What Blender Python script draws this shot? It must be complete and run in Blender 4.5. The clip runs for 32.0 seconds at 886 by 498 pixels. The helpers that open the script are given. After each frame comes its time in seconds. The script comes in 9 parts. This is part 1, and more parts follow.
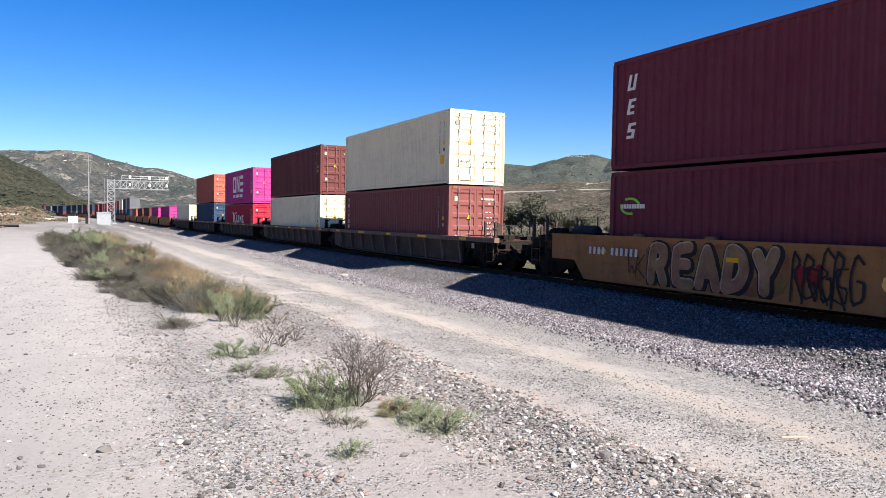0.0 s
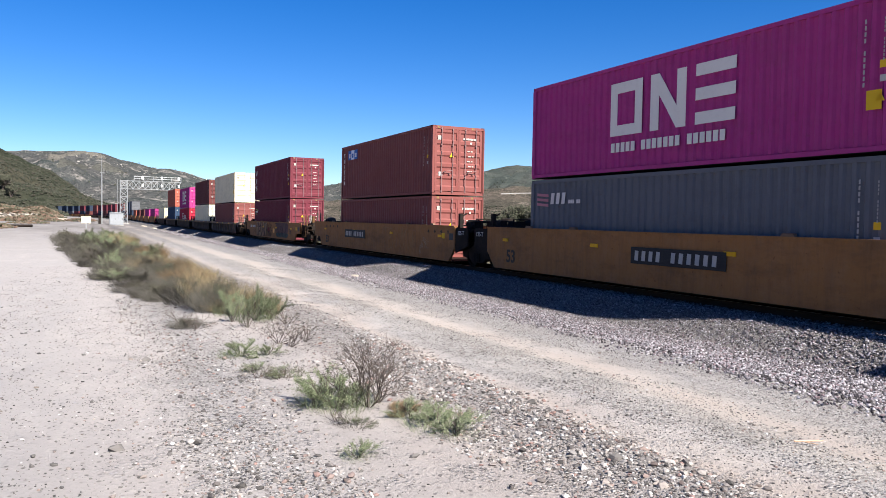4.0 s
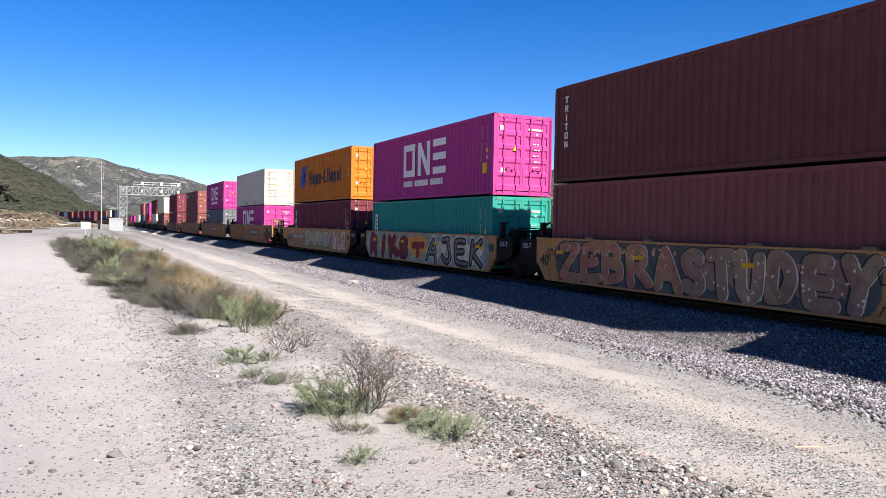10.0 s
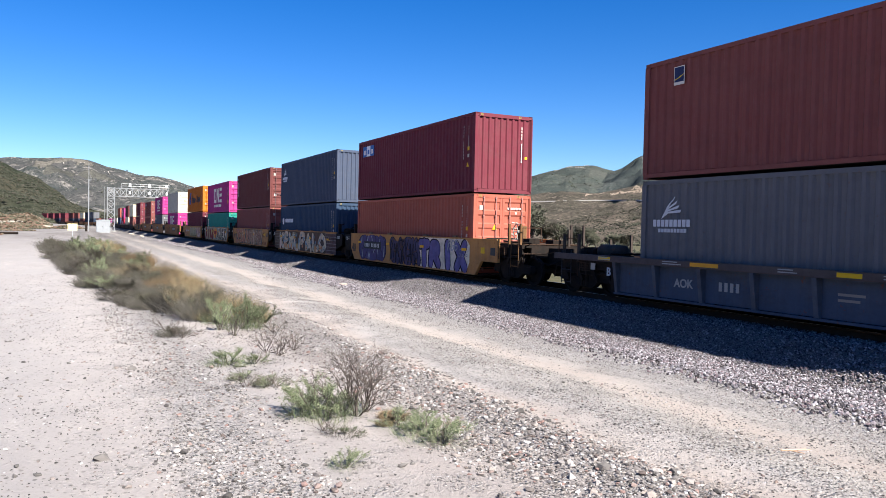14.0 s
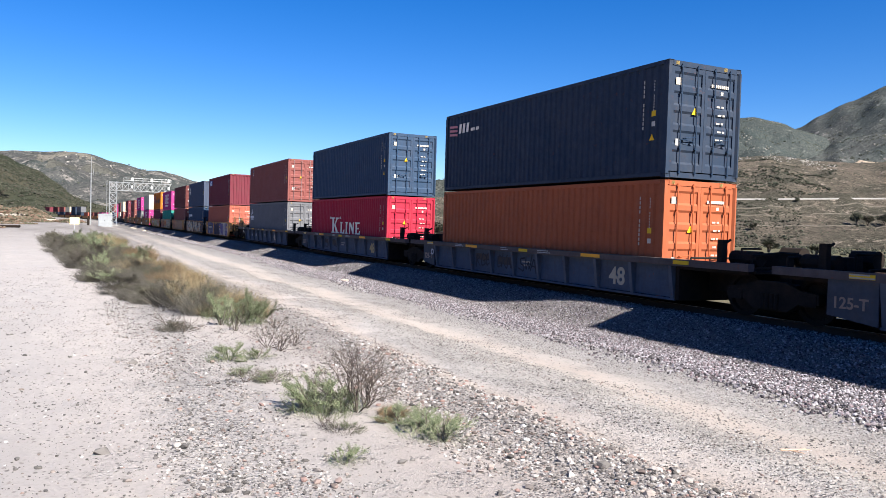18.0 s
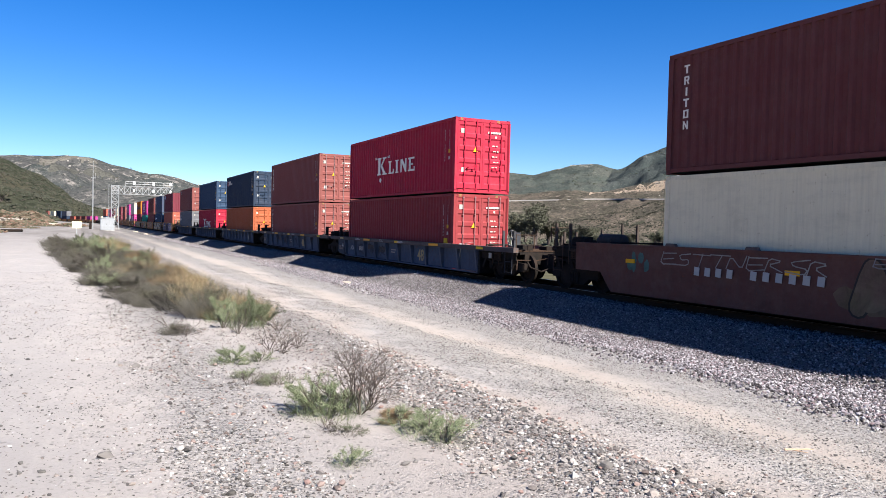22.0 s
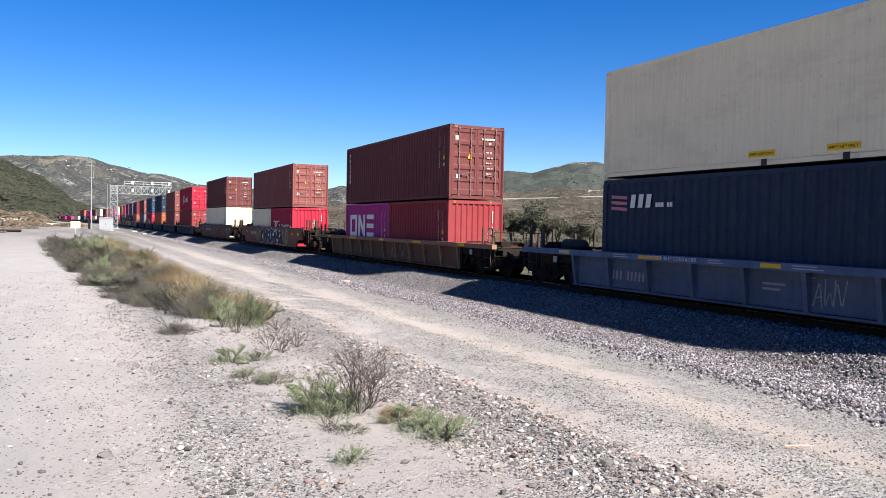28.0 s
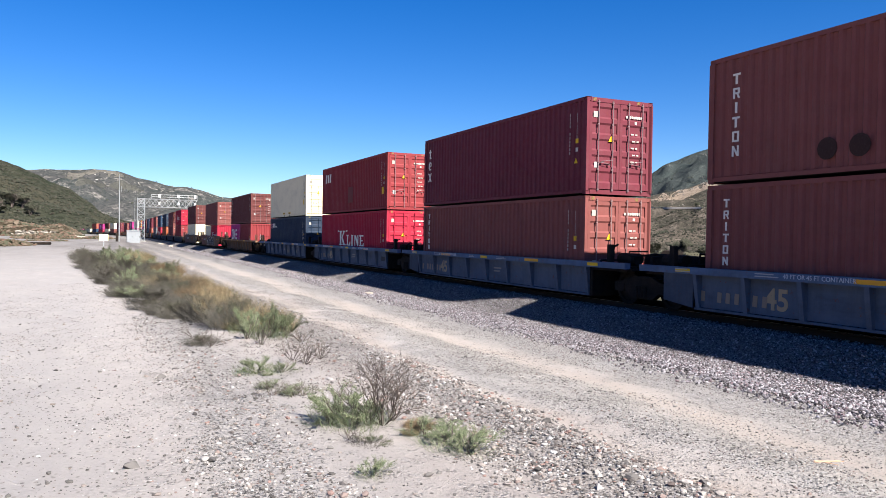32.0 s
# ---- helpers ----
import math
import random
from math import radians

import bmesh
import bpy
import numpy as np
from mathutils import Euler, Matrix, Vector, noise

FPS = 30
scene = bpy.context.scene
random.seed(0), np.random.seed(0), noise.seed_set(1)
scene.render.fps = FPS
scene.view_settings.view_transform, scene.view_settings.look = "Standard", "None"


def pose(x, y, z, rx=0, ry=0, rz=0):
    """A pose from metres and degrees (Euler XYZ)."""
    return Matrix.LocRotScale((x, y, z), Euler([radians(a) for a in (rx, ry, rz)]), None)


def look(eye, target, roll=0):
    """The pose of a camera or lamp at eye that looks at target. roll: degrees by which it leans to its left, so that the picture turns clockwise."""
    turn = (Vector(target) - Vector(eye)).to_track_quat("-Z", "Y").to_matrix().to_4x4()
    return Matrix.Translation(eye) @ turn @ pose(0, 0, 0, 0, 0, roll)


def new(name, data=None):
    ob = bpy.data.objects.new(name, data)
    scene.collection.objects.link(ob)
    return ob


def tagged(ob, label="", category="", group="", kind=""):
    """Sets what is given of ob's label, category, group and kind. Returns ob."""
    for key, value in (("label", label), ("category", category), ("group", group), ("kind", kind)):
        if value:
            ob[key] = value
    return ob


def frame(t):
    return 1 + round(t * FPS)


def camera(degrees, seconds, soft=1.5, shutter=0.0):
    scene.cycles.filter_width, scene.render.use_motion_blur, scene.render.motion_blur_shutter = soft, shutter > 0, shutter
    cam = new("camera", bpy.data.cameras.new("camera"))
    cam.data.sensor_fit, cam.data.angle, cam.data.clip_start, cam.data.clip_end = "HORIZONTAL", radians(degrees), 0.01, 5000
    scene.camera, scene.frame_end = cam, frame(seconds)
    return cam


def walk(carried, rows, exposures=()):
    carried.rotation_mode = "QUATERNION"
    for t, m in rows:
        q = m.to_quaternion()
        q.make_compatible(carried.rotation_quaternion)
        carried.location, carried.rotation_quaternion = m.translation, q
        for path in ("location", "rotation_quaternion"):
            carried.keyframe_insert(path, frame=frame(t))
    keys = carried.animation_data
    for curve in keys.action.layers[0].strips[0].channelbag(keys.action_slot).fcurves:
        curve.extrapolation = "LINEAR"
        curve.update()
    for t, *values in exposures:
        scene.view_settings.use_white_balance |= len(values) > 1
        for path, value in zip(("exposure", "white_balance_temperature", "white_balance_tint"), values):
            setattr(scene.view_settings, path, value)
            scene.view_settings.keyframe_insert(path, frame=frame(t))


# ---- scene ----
EYE = (0.0, 0.0, 1.65)


def aim(yaw, pitch, roll):
    """The camera at the standing place, turned yaw degrees right of the track."""
    a, b = radians(yaw), radians(pitch)
    way = Vector((math.sin(a) * math.cos(b), math.cos(a) * math.cos(b), math.sin(b)))
    return look(EYE, Vector(EYE) + way, roll)


cam = camera(61.52, 32.0, soft=0.6)
walk(cam, [
    (0, aim(26.446, -2.320, 0.855)), (0.5, aim(26.518, -2.387, 0.863)), (1, aim(26.506, -2.390, 0.937)),
    (1.5, aim(26.359, -2.316, 1.073)), (2, aim(26.176, -2.197, 1.151)), (2.5, aim(25.986, -2.130, 1.158)),
    (3, aim(25.807, -2.135, 1.079)), (3.5, aim(25.697, -2.189, 1.037)), (5.5, aim(25.466, -2.328, 1.003)),
    (6, aim(25.342, -2.023, 0.938)), (6.5, aim(25.268, -1.824, 0.853)), (7, aim(25.286, -1.742, 0.820)),
    (7.5, aim(25.292, -1.851, 0.729)), (8, aim(25.225, -2.005, 0.571)), (8.5, aim(25.122, -2.064, 0.437)),
    (9, aim(25.145, -1.984, 0.498)), (9.5, aim(25.341, -1.882, 0.685)), (10, aim(25.664, -1.809, 1.017)),
    (10.5, aim(25.980, -1.729, 1.253)), (11, aim(26.170, -1.627, 1.323)), (11.5, aim(26.300, -1.428, 1.313)),
    (12, aim(26.512, -1.225, 1.231)), (12.5, aim(26.767, -1.167, 1.177)), (13, aim(26.835, -1.240, 1.210)),
    (13.5, aim(26.679, -1.425, 1.256)), (14, aim(26.482, -1.562, 1.215)), (14.5, aim(26.330, -1.537, 1.131)),
    (16.5, aim(26.345, -1.688, 1.615)), (17, aim(26.165, -1.792, 1.624)), (17.5, aim(26.167, -1.832, 1.601)),
    (18, aim(26.371, -1.804, 1.700)), (18.5, aim(26.591, -1.765, 1.841)), (19, aim(26.694, -1.757, 1.835)),
    (19.5, aim(26.623, -1.738, 1.723)), (20, aim(26.516, -1.654, 1.638)), (20.5, aim(26.410, -1.585, 1.592)),
    (21, aim(26.343, -1.635, 1.496)), (21.5, aim(26.252, -1.671, 1.500)), (22, aim(26.222, -1.689, 1.332)),
    (22.5, aim(26.251, -1.622, 1.240)), (23, aim(26.335, -1.585, 1.231)), (23.5, aim(26.479, -1.580, 1.299)),
    (24, aim(26.704, -1.601, 1.455)), (24.5, aim(26.833, -1.637, 1.628)), (25, aim(26.884, -1.688, 1.672)),
    (25.5, aim(26.923, -1.695, 1.586)), (27.5, aim(26.540, -2.025, 1.169)), (28, aim(26.295, -1.821, 1.064)),
    (28.5, aim(25.623, -1.418, 0.686)), (29, aim(24.766, -0.987, 0.276)), (29.5, aim(24.397, -0.870, 0.099)),
    (30, aim(24.532, -0.957, 0.180)), (30.5, aim(24.686, -0.974, 0.600)), (31, aim(24.540, -0.804, 1.103)),
    (31.5, aim(24.337, -0.771, 1.186)), (32, aim(24.518, -0.925, 0.963)),
], [(0, 1.48), (7, 1.46), (10, 1.54), (12, 1.58), (20, 1.57), (24, 1.51), (29, 1.48), (32, 1.50)])

# ---- sun and sky ----
SUN_WAY = Vector((1.42, -6.58, 6.15)).normalized()
sun = new("sun", bpy.data.lights.new("sun", "SUN"))
sun.data.energy, sun.data.angle, sun.data.color = 5.0, radians(0.53), (1.0, 0.95, 0.87)
sun.matrix_world = look((0, 0, 60), Vector((0, 0, 60)) - SUN_WAY)
world = bpy.data.worlds.new("sky")
scene.world = world
world.use_nodes = True
sky = world.node_tree.nodes.new("ShaderNodeTexSky")
sky.sky_type, sky.sun_disc = "NISHITA", False
sky.sun_elevation, sky.sun_rotation = math.asin(SUN_WAY.z), math.atan2(SUN_WAY.x, SUN_WAY.y)
sky.air_density, sky.dust_density, sky.ozone_density, sky.altitude = 1.0, 1.0, 4.0, 1500
backing = world.node_tree.nodes["Background"]
backing.inputs["Strength"].default_value = 0.055
deep = world.node_tree.nodes.new("ShaderNodeHueSaturation")
deep.inputs["Saturation"].default_value = 1.38
deep.inputs["Hue"].default_value = 0.5125
world.node_tree.links.new(sky.outputs[0], deep.inputs["Color"])
world.node_tree.links.new(deep.outputs[0], backing.inputs["Color"])

# ---- materials ----


class Nodes:
    """A short way to lay out a node material."""

    def __init__(self, name):
        self.mat = bpy.data.materials.new(name)
        self.mat.use_nodes = True
        self.tree = self.mat.node_tree
        self.shader = self.tree.nodes["Principled BSDF"]

    def add(self, kind, **given):
        n = self.tree.nodes.new(kind)
        for key, value in given.items():
            n.inputs[key.replace("_", " ")].default_value = value
        return n

    def link(self, a, b):
        self.tree.links.new(a, b)

    def coords(self, which="Object"):
        return self.add("ShaderNodeTexCoord").outputs[which]

    def noise(self, vec, scale, detail=4.0, rough=0.6, distort=0.0):
        n = self.add("ShaderNodeTexNoise", Scale=scale, Detail=detail, Roughness=rough, Distortion=distort)
        self.link(vec, n.inputs["Vector"])
        return n.outputs["Fac"]

    def ramp(self, fac, stops, constant=False):
        n = self.add("ShaderNodeValToRGB")
        el = n.color_ramp.elements
        el[0].position, el[1].position = stops[0][0], stops[-1][0]
        for p, _ in stops[1:-1]:
            el.new(p)
        el = sorted(n.color_ramp.elements, key=lambda e: e.position)
        for e, (p, c) in zip(el, stops):
            e.color = (*c, 1) if not isinstance(c, (int, float)) else (c, c, c, 1)
        if constant:
            n.color_ramp.interpolation = "CONSTANT"
        self.link(fac, n.inputs["Fac"])
        return n.outputs["Color"]

    def mix(self, fac, a, b, blend="MIX"):
        n = self.tree.nodes.new("ShaderNodeMix")
        n.data_type, n.blend_type = "RGBA", blend
        for sock, v in ((n.inputs[0], fac), (n.inputs[6], a), (n.inputs[7], b)):
            if hasattr(v, "links"):
                self.link(v, sock)
            elif isinstance(v, (int, float)):
                sock.default_value = v
            else:
                sock.default_value = (*v, 1)
        return n.outputs[2]

    def math(self, op, a, b=0.0):
        n = self.tree.nodes.new("ShaderNodeMath")
        n.operation = op
        for sock, v in ((n.inputs[0], a), (n.inputs[1], b)):
            if hasattr(v, "links"):
                self.link(v, sock)
            else:
                sock.default_value = v
        return n.outputs[0]

    def stretch(self, vec, scale):
        n = self.add("ShaderNodeMapping")
        n.inputs["Scale"].default_value = scale
        self.link(vec, n.inputs["Vector"])
        return n.outputs[0]

    def finish(self, color, rough=0.6, bump=None, strength=0.3, distance=0.02, metal=0.0, spec=None):
        s = self.shader
        if hasattr(color, "links"):
            self.link(color, s.inputs["Base Color"])
        else:
            s.inputs["Base Color"].default_value = (*color, 1)
        if hasattr(rough, "links"):
            self.link(rough, s.inputs["Roughness"])
        else:
            s.inputs["Roughness"].default_value = rough
        s.inputs["Metallic"].default_value = metal
        if spec is not None:
            s.inputs["Specular IOR Level"].default_value = spec
        if bump is not None:
            b = self.add("ShaderNodeBump", Strength=strength, Distance=distance)
            self.link(bump, b.inputs["Height"])
            self.link(b.outputs[0], s.inputs["Normal"])
        return self.mat


def paint_material(name, rust=0.5, rough=0.5, dust=0.25, streak=0.35, runs=9.0):
    """Weathered paint whose hue is the colour of the object."""
    n = Nodes(name)
    info = n.add("ShaderNodeObjectInfo")
    pos = n.coords()
    shift = n.add("ShaderNodeVectorMath")
    shift.operation = "ADD"
    n.link(pos, shift.inputs[0])
    rnd = n.math("MULTIPLY", info.outputs["Random"], 57.0)
    comb = n.add("ShaderNodeCombineXYZ")
    for i in range(3):
        n.link(rnd, comb.inputs[i])
    n.link(comb.outputs[0], shift.inputs[1])
    p = shift.outputs[0]
    fade = n.noise(p, 0.7, 5)
    c = n.mix(n.ramp(fade, [(0.3, 0.0), (0.8, 0.55)]), info.outputs["Color"], n.mix(0.05, info.outputs["Color"], (0.42, 0.36, 0.32)))
    run = n.noise(n.stretch(p, (runs, runs, 0.3)), 1.6, 6, 0.75)
    c = n.mix(n.math("MULTIPLY", n.ramp(run, [(0.45, 0.0), (0.72, 1.0)]), streak), c, n.mix(0.45, c, (0.05, 0.038, 0.03)))
    blot = n.noise(n.stretch(p, (1.0, 0.5, 1.4)), 1.1, 6, 0.72)
    c = n.mix(n.math("MULTIPLY", n.ramp(blot, [(0.48, 0.0), (0.70, 1.0)]), streak), c, n.mix(0.55, c, (0.035, 0.026, 0.02)))
    spots = n.noise(p, 7.0, 6, 0.7)
    c = n.mix(n.math("MULTIPLY", n.ramp(spots, [(0.62, 0.0), (0.68, 1.0)]), rust), c, (0.16, 0.055, 0.025))
    grime = n.noise(p, 2.3, 6, 0.75)
    c = n.mix(n.math("MULTIPLY", n.ramp(grime, [(0.45, 0.0), (0.8, 1.0)]), dust), c, (0.35, 0.30, 0.25))
    return n.finish(c, n.ramp(spots, [(0.3, rough), (0.7, min(1.0, rough + 0.3))]), grime, 0.08, 0.01, spec=0.2)


PAINT = paint_material("container_paint", 0.3, 0.6, 0.05, 0.30)
CARPAINT = paint_material("railcar_paint", 0.7, 0.7, 0.10, 0.68, 2.6)


def decal_material():
    n = Nodes("decal_paint")
    info = n.add("ShaderNodeObjectInfo")
    worn = n.noise(n.coords(), 9.0, 5, 0.75)
    c = n.mix(n.ramp(worn, [(0.5, 0.0), (0.85, 0.5)]), info.outputs["Color"], n.mix(0.3, info.outputs["Color"], (0.22, 0.19, 0.17)))
    return n.finish(c, 0.6, spec=0.15)


def spray_material():
    """Sprayed paint: uneven in strength and hue, dusty, with dirt run down over it."""
    n = Nodes("spray_paint")
    info = n.add("ShaderNodeObjectInfo")
    pos = n.coords()
    tint = n.add("ShaderNodeHueSaturation")
    n.link(info.outputs["Color"], tint.inputs["Color"])
    n.link(n.ramp(n.noise(pos, 1.4, 5, 0.65), [(0.3, 0.47), (0.7, 0.53)]), tint.inputs["Hue"])
    n.link(n.ramp(n.noise(pos, 2.1, 6, 0.7, 0.6), [(0.3, 0.62), (0.7, 1.25)]), tint.inputs["Value"])
    thin = n.noise(pos, 3.5, 6, 0.75)
    c = n.mix(n.ramp(thin, [(0.45, 0.0), (0.8, 0.35)]), tint.outputs[0], n.mix(0.6, tint.outputs[0], (0.10, 0.055, 0.03)))
    run = n.noise(n.stretch(pos, (1.0, 5.0, 0.35)), 2.0, 6, 0.75)
    c = n.mix(n.ramp(run, [(0.54, 0.0), (0.75, 0.4)]), c, n.mix(0.7, c, (0.04, 0.03, 0.024)))
    return n.finish(c, 0.7, spec=0.08)


DECAL = decal_material()
SPRAY = spray_material()


def steel_material(name, base, rough, metal):
    n = Nodes(name)
    a = n.noise(n.coords(), 3.0, 6, 0.7)
    b = n.noise(n.coords(), 22.0, 4, 0.7)
    c = n.mix(n.ramp(a, [(0.35, 0.0), (0.75, 0.8)]), base, tuple(0.65 * v + 0.35 * w for v, w in zip(base, (0.08, 0.045, 0.03))))
    c = n.mix(n.ramp(b, [(0.5, 0.0), (0.9, 0.5)]), c, (0.03, 0.028, 0.026))
    return n.finish(c, rough, b, 0.2, 0.01, metal, spec=0.08)


BLACK = steel_material("dark_greasy_steel", (0.011, 0.0105, 0.01), 0.85, 0.0)
RUSTY = steel_material("rusted_steel", (0.046, 0.029, 0.021), 0.9, 0.0)
TREAD = steel_material("bright_rail_steel", (0.34, 0.33, 0.32), 0.4, 0.9)
GALV = steel_material("galvanised_steel", (0.34, 0.355, 0.365), 0.5, 0.4)


def plain(name, base, rough=0.7, scale=5.0, spread=0.25, bump=0.15):
    n = Nodes(name)
    a = n.noise(n.coords(), scale, 6, 0.7)
    dark = tuple(v * (1 - spread) for v in base)
    c = n.mix(n.ramp(a, [(0.3, 0.0), (0.7, 1.0)]), dark, base)
    return n.finish(c, rough, a, bump, 0.02)


def varied(name, shades, rough=0.9, spec=0.03):
    """Shades that differ from piece to piece of one mesh."""
    n = Nodes(name)
    geo = n.add("ShaderNodeNewGeometry")
    k = len(shades)
    c = n.ramp(geo.outputs["Random Per Island"], [(i / k, s) for i, s in enumerate(shades)], True)
    a = n.noise(n.coords(), 60.0, 3, 0.6)
    c = n.mix(n.ramp(a, [(0.3, 0.0), (0.8, 0.45)]), c, (0.12, 0.11, 0.10))
    return n.finish(c, rough, spec=spec)


ROCK = varied("ballast_rock", [(0.094, 0.087, 0.098), (0.182, 0.171, 0.187), (0.029, 0.026, 0.030), (0.317, 0.299, 0.322), (0.182, 0.136, 0.151), (0.130, 0.122, 0.138), (0.413, 0.393, 0.420), (0.042, 0.038, 0.045), (0.226, 0.199, 0.220)])
PEBBLE = varied("pale_pebbles", [(0.260, 0.244, 0.237), (0.098, 0.091, 0.090), (0.345, 0.325, 0.312), (0.052, 0.049, 0.048), (0.217, 0.163, 0.148), (0.456, 0.445, 0.439), (0.072, 0.067, 0.066), (0.278, 0.250, 0.232)])
LEAF = varied("green_leaves", [(0.128, 0.172, 0.080), (0.200, 0.235, 0.128), (0.088, 0.120, 0.056), (0.285, 0.300, 0.190), (0.11, 0.135, 0.078)], 0.7)
SAGE = varied("grey_green_leaves", [(0.070, 0.078, 0.042), (0.050, 0.056, 0.032), (0.092, 0.086, 0.054), (0.036, 0.038, 0.025), (0.066, 0.053, 0.039)], 0.8)
STRAW = varied("dry_straw", [(0.270, 0.205, 0.108), (0.205, 0.155, 0.082), (0.345, 0.275, 0.158), (0.145, 0.112, 0.066)], 0.85)
TWIG = varied("dry_twigs", [(0.069, 0.053, 0.046), (0.092, 0.075, 0.066), (0.055, 0.042, 0.039), (0.124, 0.103, 0.090)], 0.9)
TANGRASS = varied("brown_grass", [(0.165, 0.105, 0.052), (0.115, 0.072, 0.040), (0.222, 0.150, 0.082), (0.085, 0.056, 0.034), (0.29, 0.215, 0.125)], 0.85)
DRYTWIG = varied("grey_twigs", [(0.078, 0.073, 0.062), (0.056, 0.053, 0.046), (0.100, 0.093, 0.078), (0.042, 0.040, 0.034)], 0.9)
SCRUB = varied("hillside_scrub", [(0.042, 0.052, 0.034), (0.032, 0.040, 0.027), (0.055, 0.063, 0.043), (0.064, 0.064, 0.048)], 0.95)
CHAPARRAL = varied("dense_chaparral", [(0.024, 0.030, 0.019), (0.018, 0.023, 0.015), (0.032, 0.038, 0.024), (0.040, 0.038, 0.027)], 0.95, 0.0)
BRUSH = varied("brown_brush_bits", [(0.105, 0.078, 0.052), (0.070, 0.060, 0.038), (0.14, 0.105, 0.075), (0.055, 0.058, 0.034), (0.12, 0.07, 0.05)], 0.95, 0.0)
CROWN = varied("tree_leaves", [(0.050, 0.058, 0.034), (0.072, 0.076, 0.050), (0.036, 0.042, 0.025), (0.090, 0.088, 0.064)], 0.8)
OUTCROP = varied("pale_outcrop", [(0.27, 0.25, 0.228), (0.20, 0.185, 0.168), (0.36, 0.335, 0.305)], 0.95)


def ground_material():
    n = Nodes("dirt_and_gravel")
    pos = n.coords()
    xyz = n.add("ShaderNodeSeparateXYZ")
    n.link(pos, xyz.inputs[0])
    wob = n.noise(n.stretch(pos, (1.0, 0.35, 1.0)), 0.55, 5, 0.65)
    x = n.math("ADD", xyz.outputs[0], n.math("MULTIPLY", n.math("SUBTRACT", wob, 0.5), 2.2))
    t = n.math("DIVIDE", n.math("ADD", x, 10.0), 30.0)

    def at(v):
        return (v + 10.0) / 30.0
    pale, sand, grit, stony, pink = (0.299, 0.281, 0.274), (0.345, 0.316, 0.300), (0.360, 0.338, 0.325), (0.218, 0.198, 0.191), (0.350, 0.300, 0.266)
    # from 9.3 to 15.6 the shade between ballast stones is painted in as dark ground
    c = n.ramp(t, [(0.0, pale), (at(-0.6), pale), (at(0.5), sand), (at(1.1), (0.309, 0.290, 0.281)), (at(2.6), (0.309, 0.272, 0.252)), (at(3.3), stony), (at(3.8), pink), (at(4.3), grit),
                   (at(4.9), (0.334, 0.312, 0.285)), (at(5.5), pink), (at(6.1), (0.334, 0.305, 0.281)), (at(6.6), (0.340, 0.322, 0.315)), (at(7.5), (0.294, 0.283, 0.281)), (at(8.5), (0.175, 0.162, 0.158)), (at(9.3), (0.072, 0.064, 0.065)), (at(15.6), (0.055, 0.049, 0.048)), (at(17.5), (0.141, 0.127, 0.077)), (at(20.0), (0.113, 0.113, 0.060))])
    gravelly = n.ramp(t, [(at(-0.4), 0.02), (at(0.4), 0.25), (at(1.1), 0.9), (at(1.55), 0.3), (at(2.2), 0.25), (at(2.6), 0.85), (at(3.3), 1.0), (at(3.8), 0.3), (at(4.4), 0.75), (at(5.0), 0.75), (at(5.5), 0.15), (at(6.0), 0.4), (at(6.6), 0.95), (at(17.0), 1.0), (at(18.0), 0.0)])
    patch = n.noise(n.stretch(pos, (1.0, 0.6, 1.0)), 0.5, 6, 0.7)
    c = n.mix(n.ramp(patch, [(0.42, 0.0), (0.62, 0.25)]), c, (0.276, 0.245, 0.235))
    c = n.mix(n.ramp(n.noise(n.stretch(pos, (1.0, 0.35, 1.0)), 1.7, 6, 0.75), [(0.5, 0.0), (0.7, 0.5)]), c, (0.406, 0.376, 0.350))
    big = n.noise(pos, 0.16, 5, 0.6)
    c = n.mix(n.ramp(big, [(0.35, 0.0), (0.75, 0.3)]), c, (0.348, 0.320, 0.301))
    fine = n.noise(pos, 30.0, 6, 0.8)
    c = n.mix(n.ramp(fine, [(0.5, 0.0), (0.62, 0.5)]), c, (0.246, 0.227, 0.216))
    heights = []
    chip = n.add("ShaderNodeTexVoronoi", Scale=19.0)
    n.link(n.stretch(pos, (1.0, 0.8, 1.0)), chip.inputs["Vector"])
    chip_tone = n.add("ShaderNodeSeparateColor")
    n.link(chip.outputs["Color"], chip_tone.inputs[0])
    chip_here = n.math("MULTIPLY", n.ramp(chip.outputs["Distance"], [(0.18, 1.0), (0.34, 0.0)]), n.math("GREATER_THAN", chip_tone.outputs[1], 0.55))
    c = n.mix(n.math("MULTIPLY", chip_here, 0.85), c, n.ramp(chip_tone.outputs[0], [(0.0, (0.092, 0.084, 0.081)), (0.5, (0.183, 0.165, 0.155)), (1.0, (0.290, 0.267, 0.254))]))
    for scale, part_of in ((34.0, 0.95), (75.0, 0.8)):
        cell = n.add("ShaderNodeTexVoronoi", Scale=scale)
        n.link(pos, cell.inputs["Vector"])
        tone = n.add("ShaderNodeSeparateColor")
        n.link(cell.outputs["Color"], tone.inputs[0])
        grain = n.ramp(tone.outputs[0], [(0.0, (0.042, 0.040, 0.039)), (0.35, (0.134, 0.123, 0.120)), (0.55, (0.290, 0.274, 0.266)), (0.8, (0.363, 0.349, 0.339)), (1.0, (0.479, 0.468, 0.462))])
        near_rim = n.ramp(cell.outputs["Distance"], [(0.25, 1.0), (0.6, 0.0)])
        where = n.math("ADD", n.noise(pos, 1.5, 5, 0.75), n.math("MULTIPLY", gravelly, 0.38))
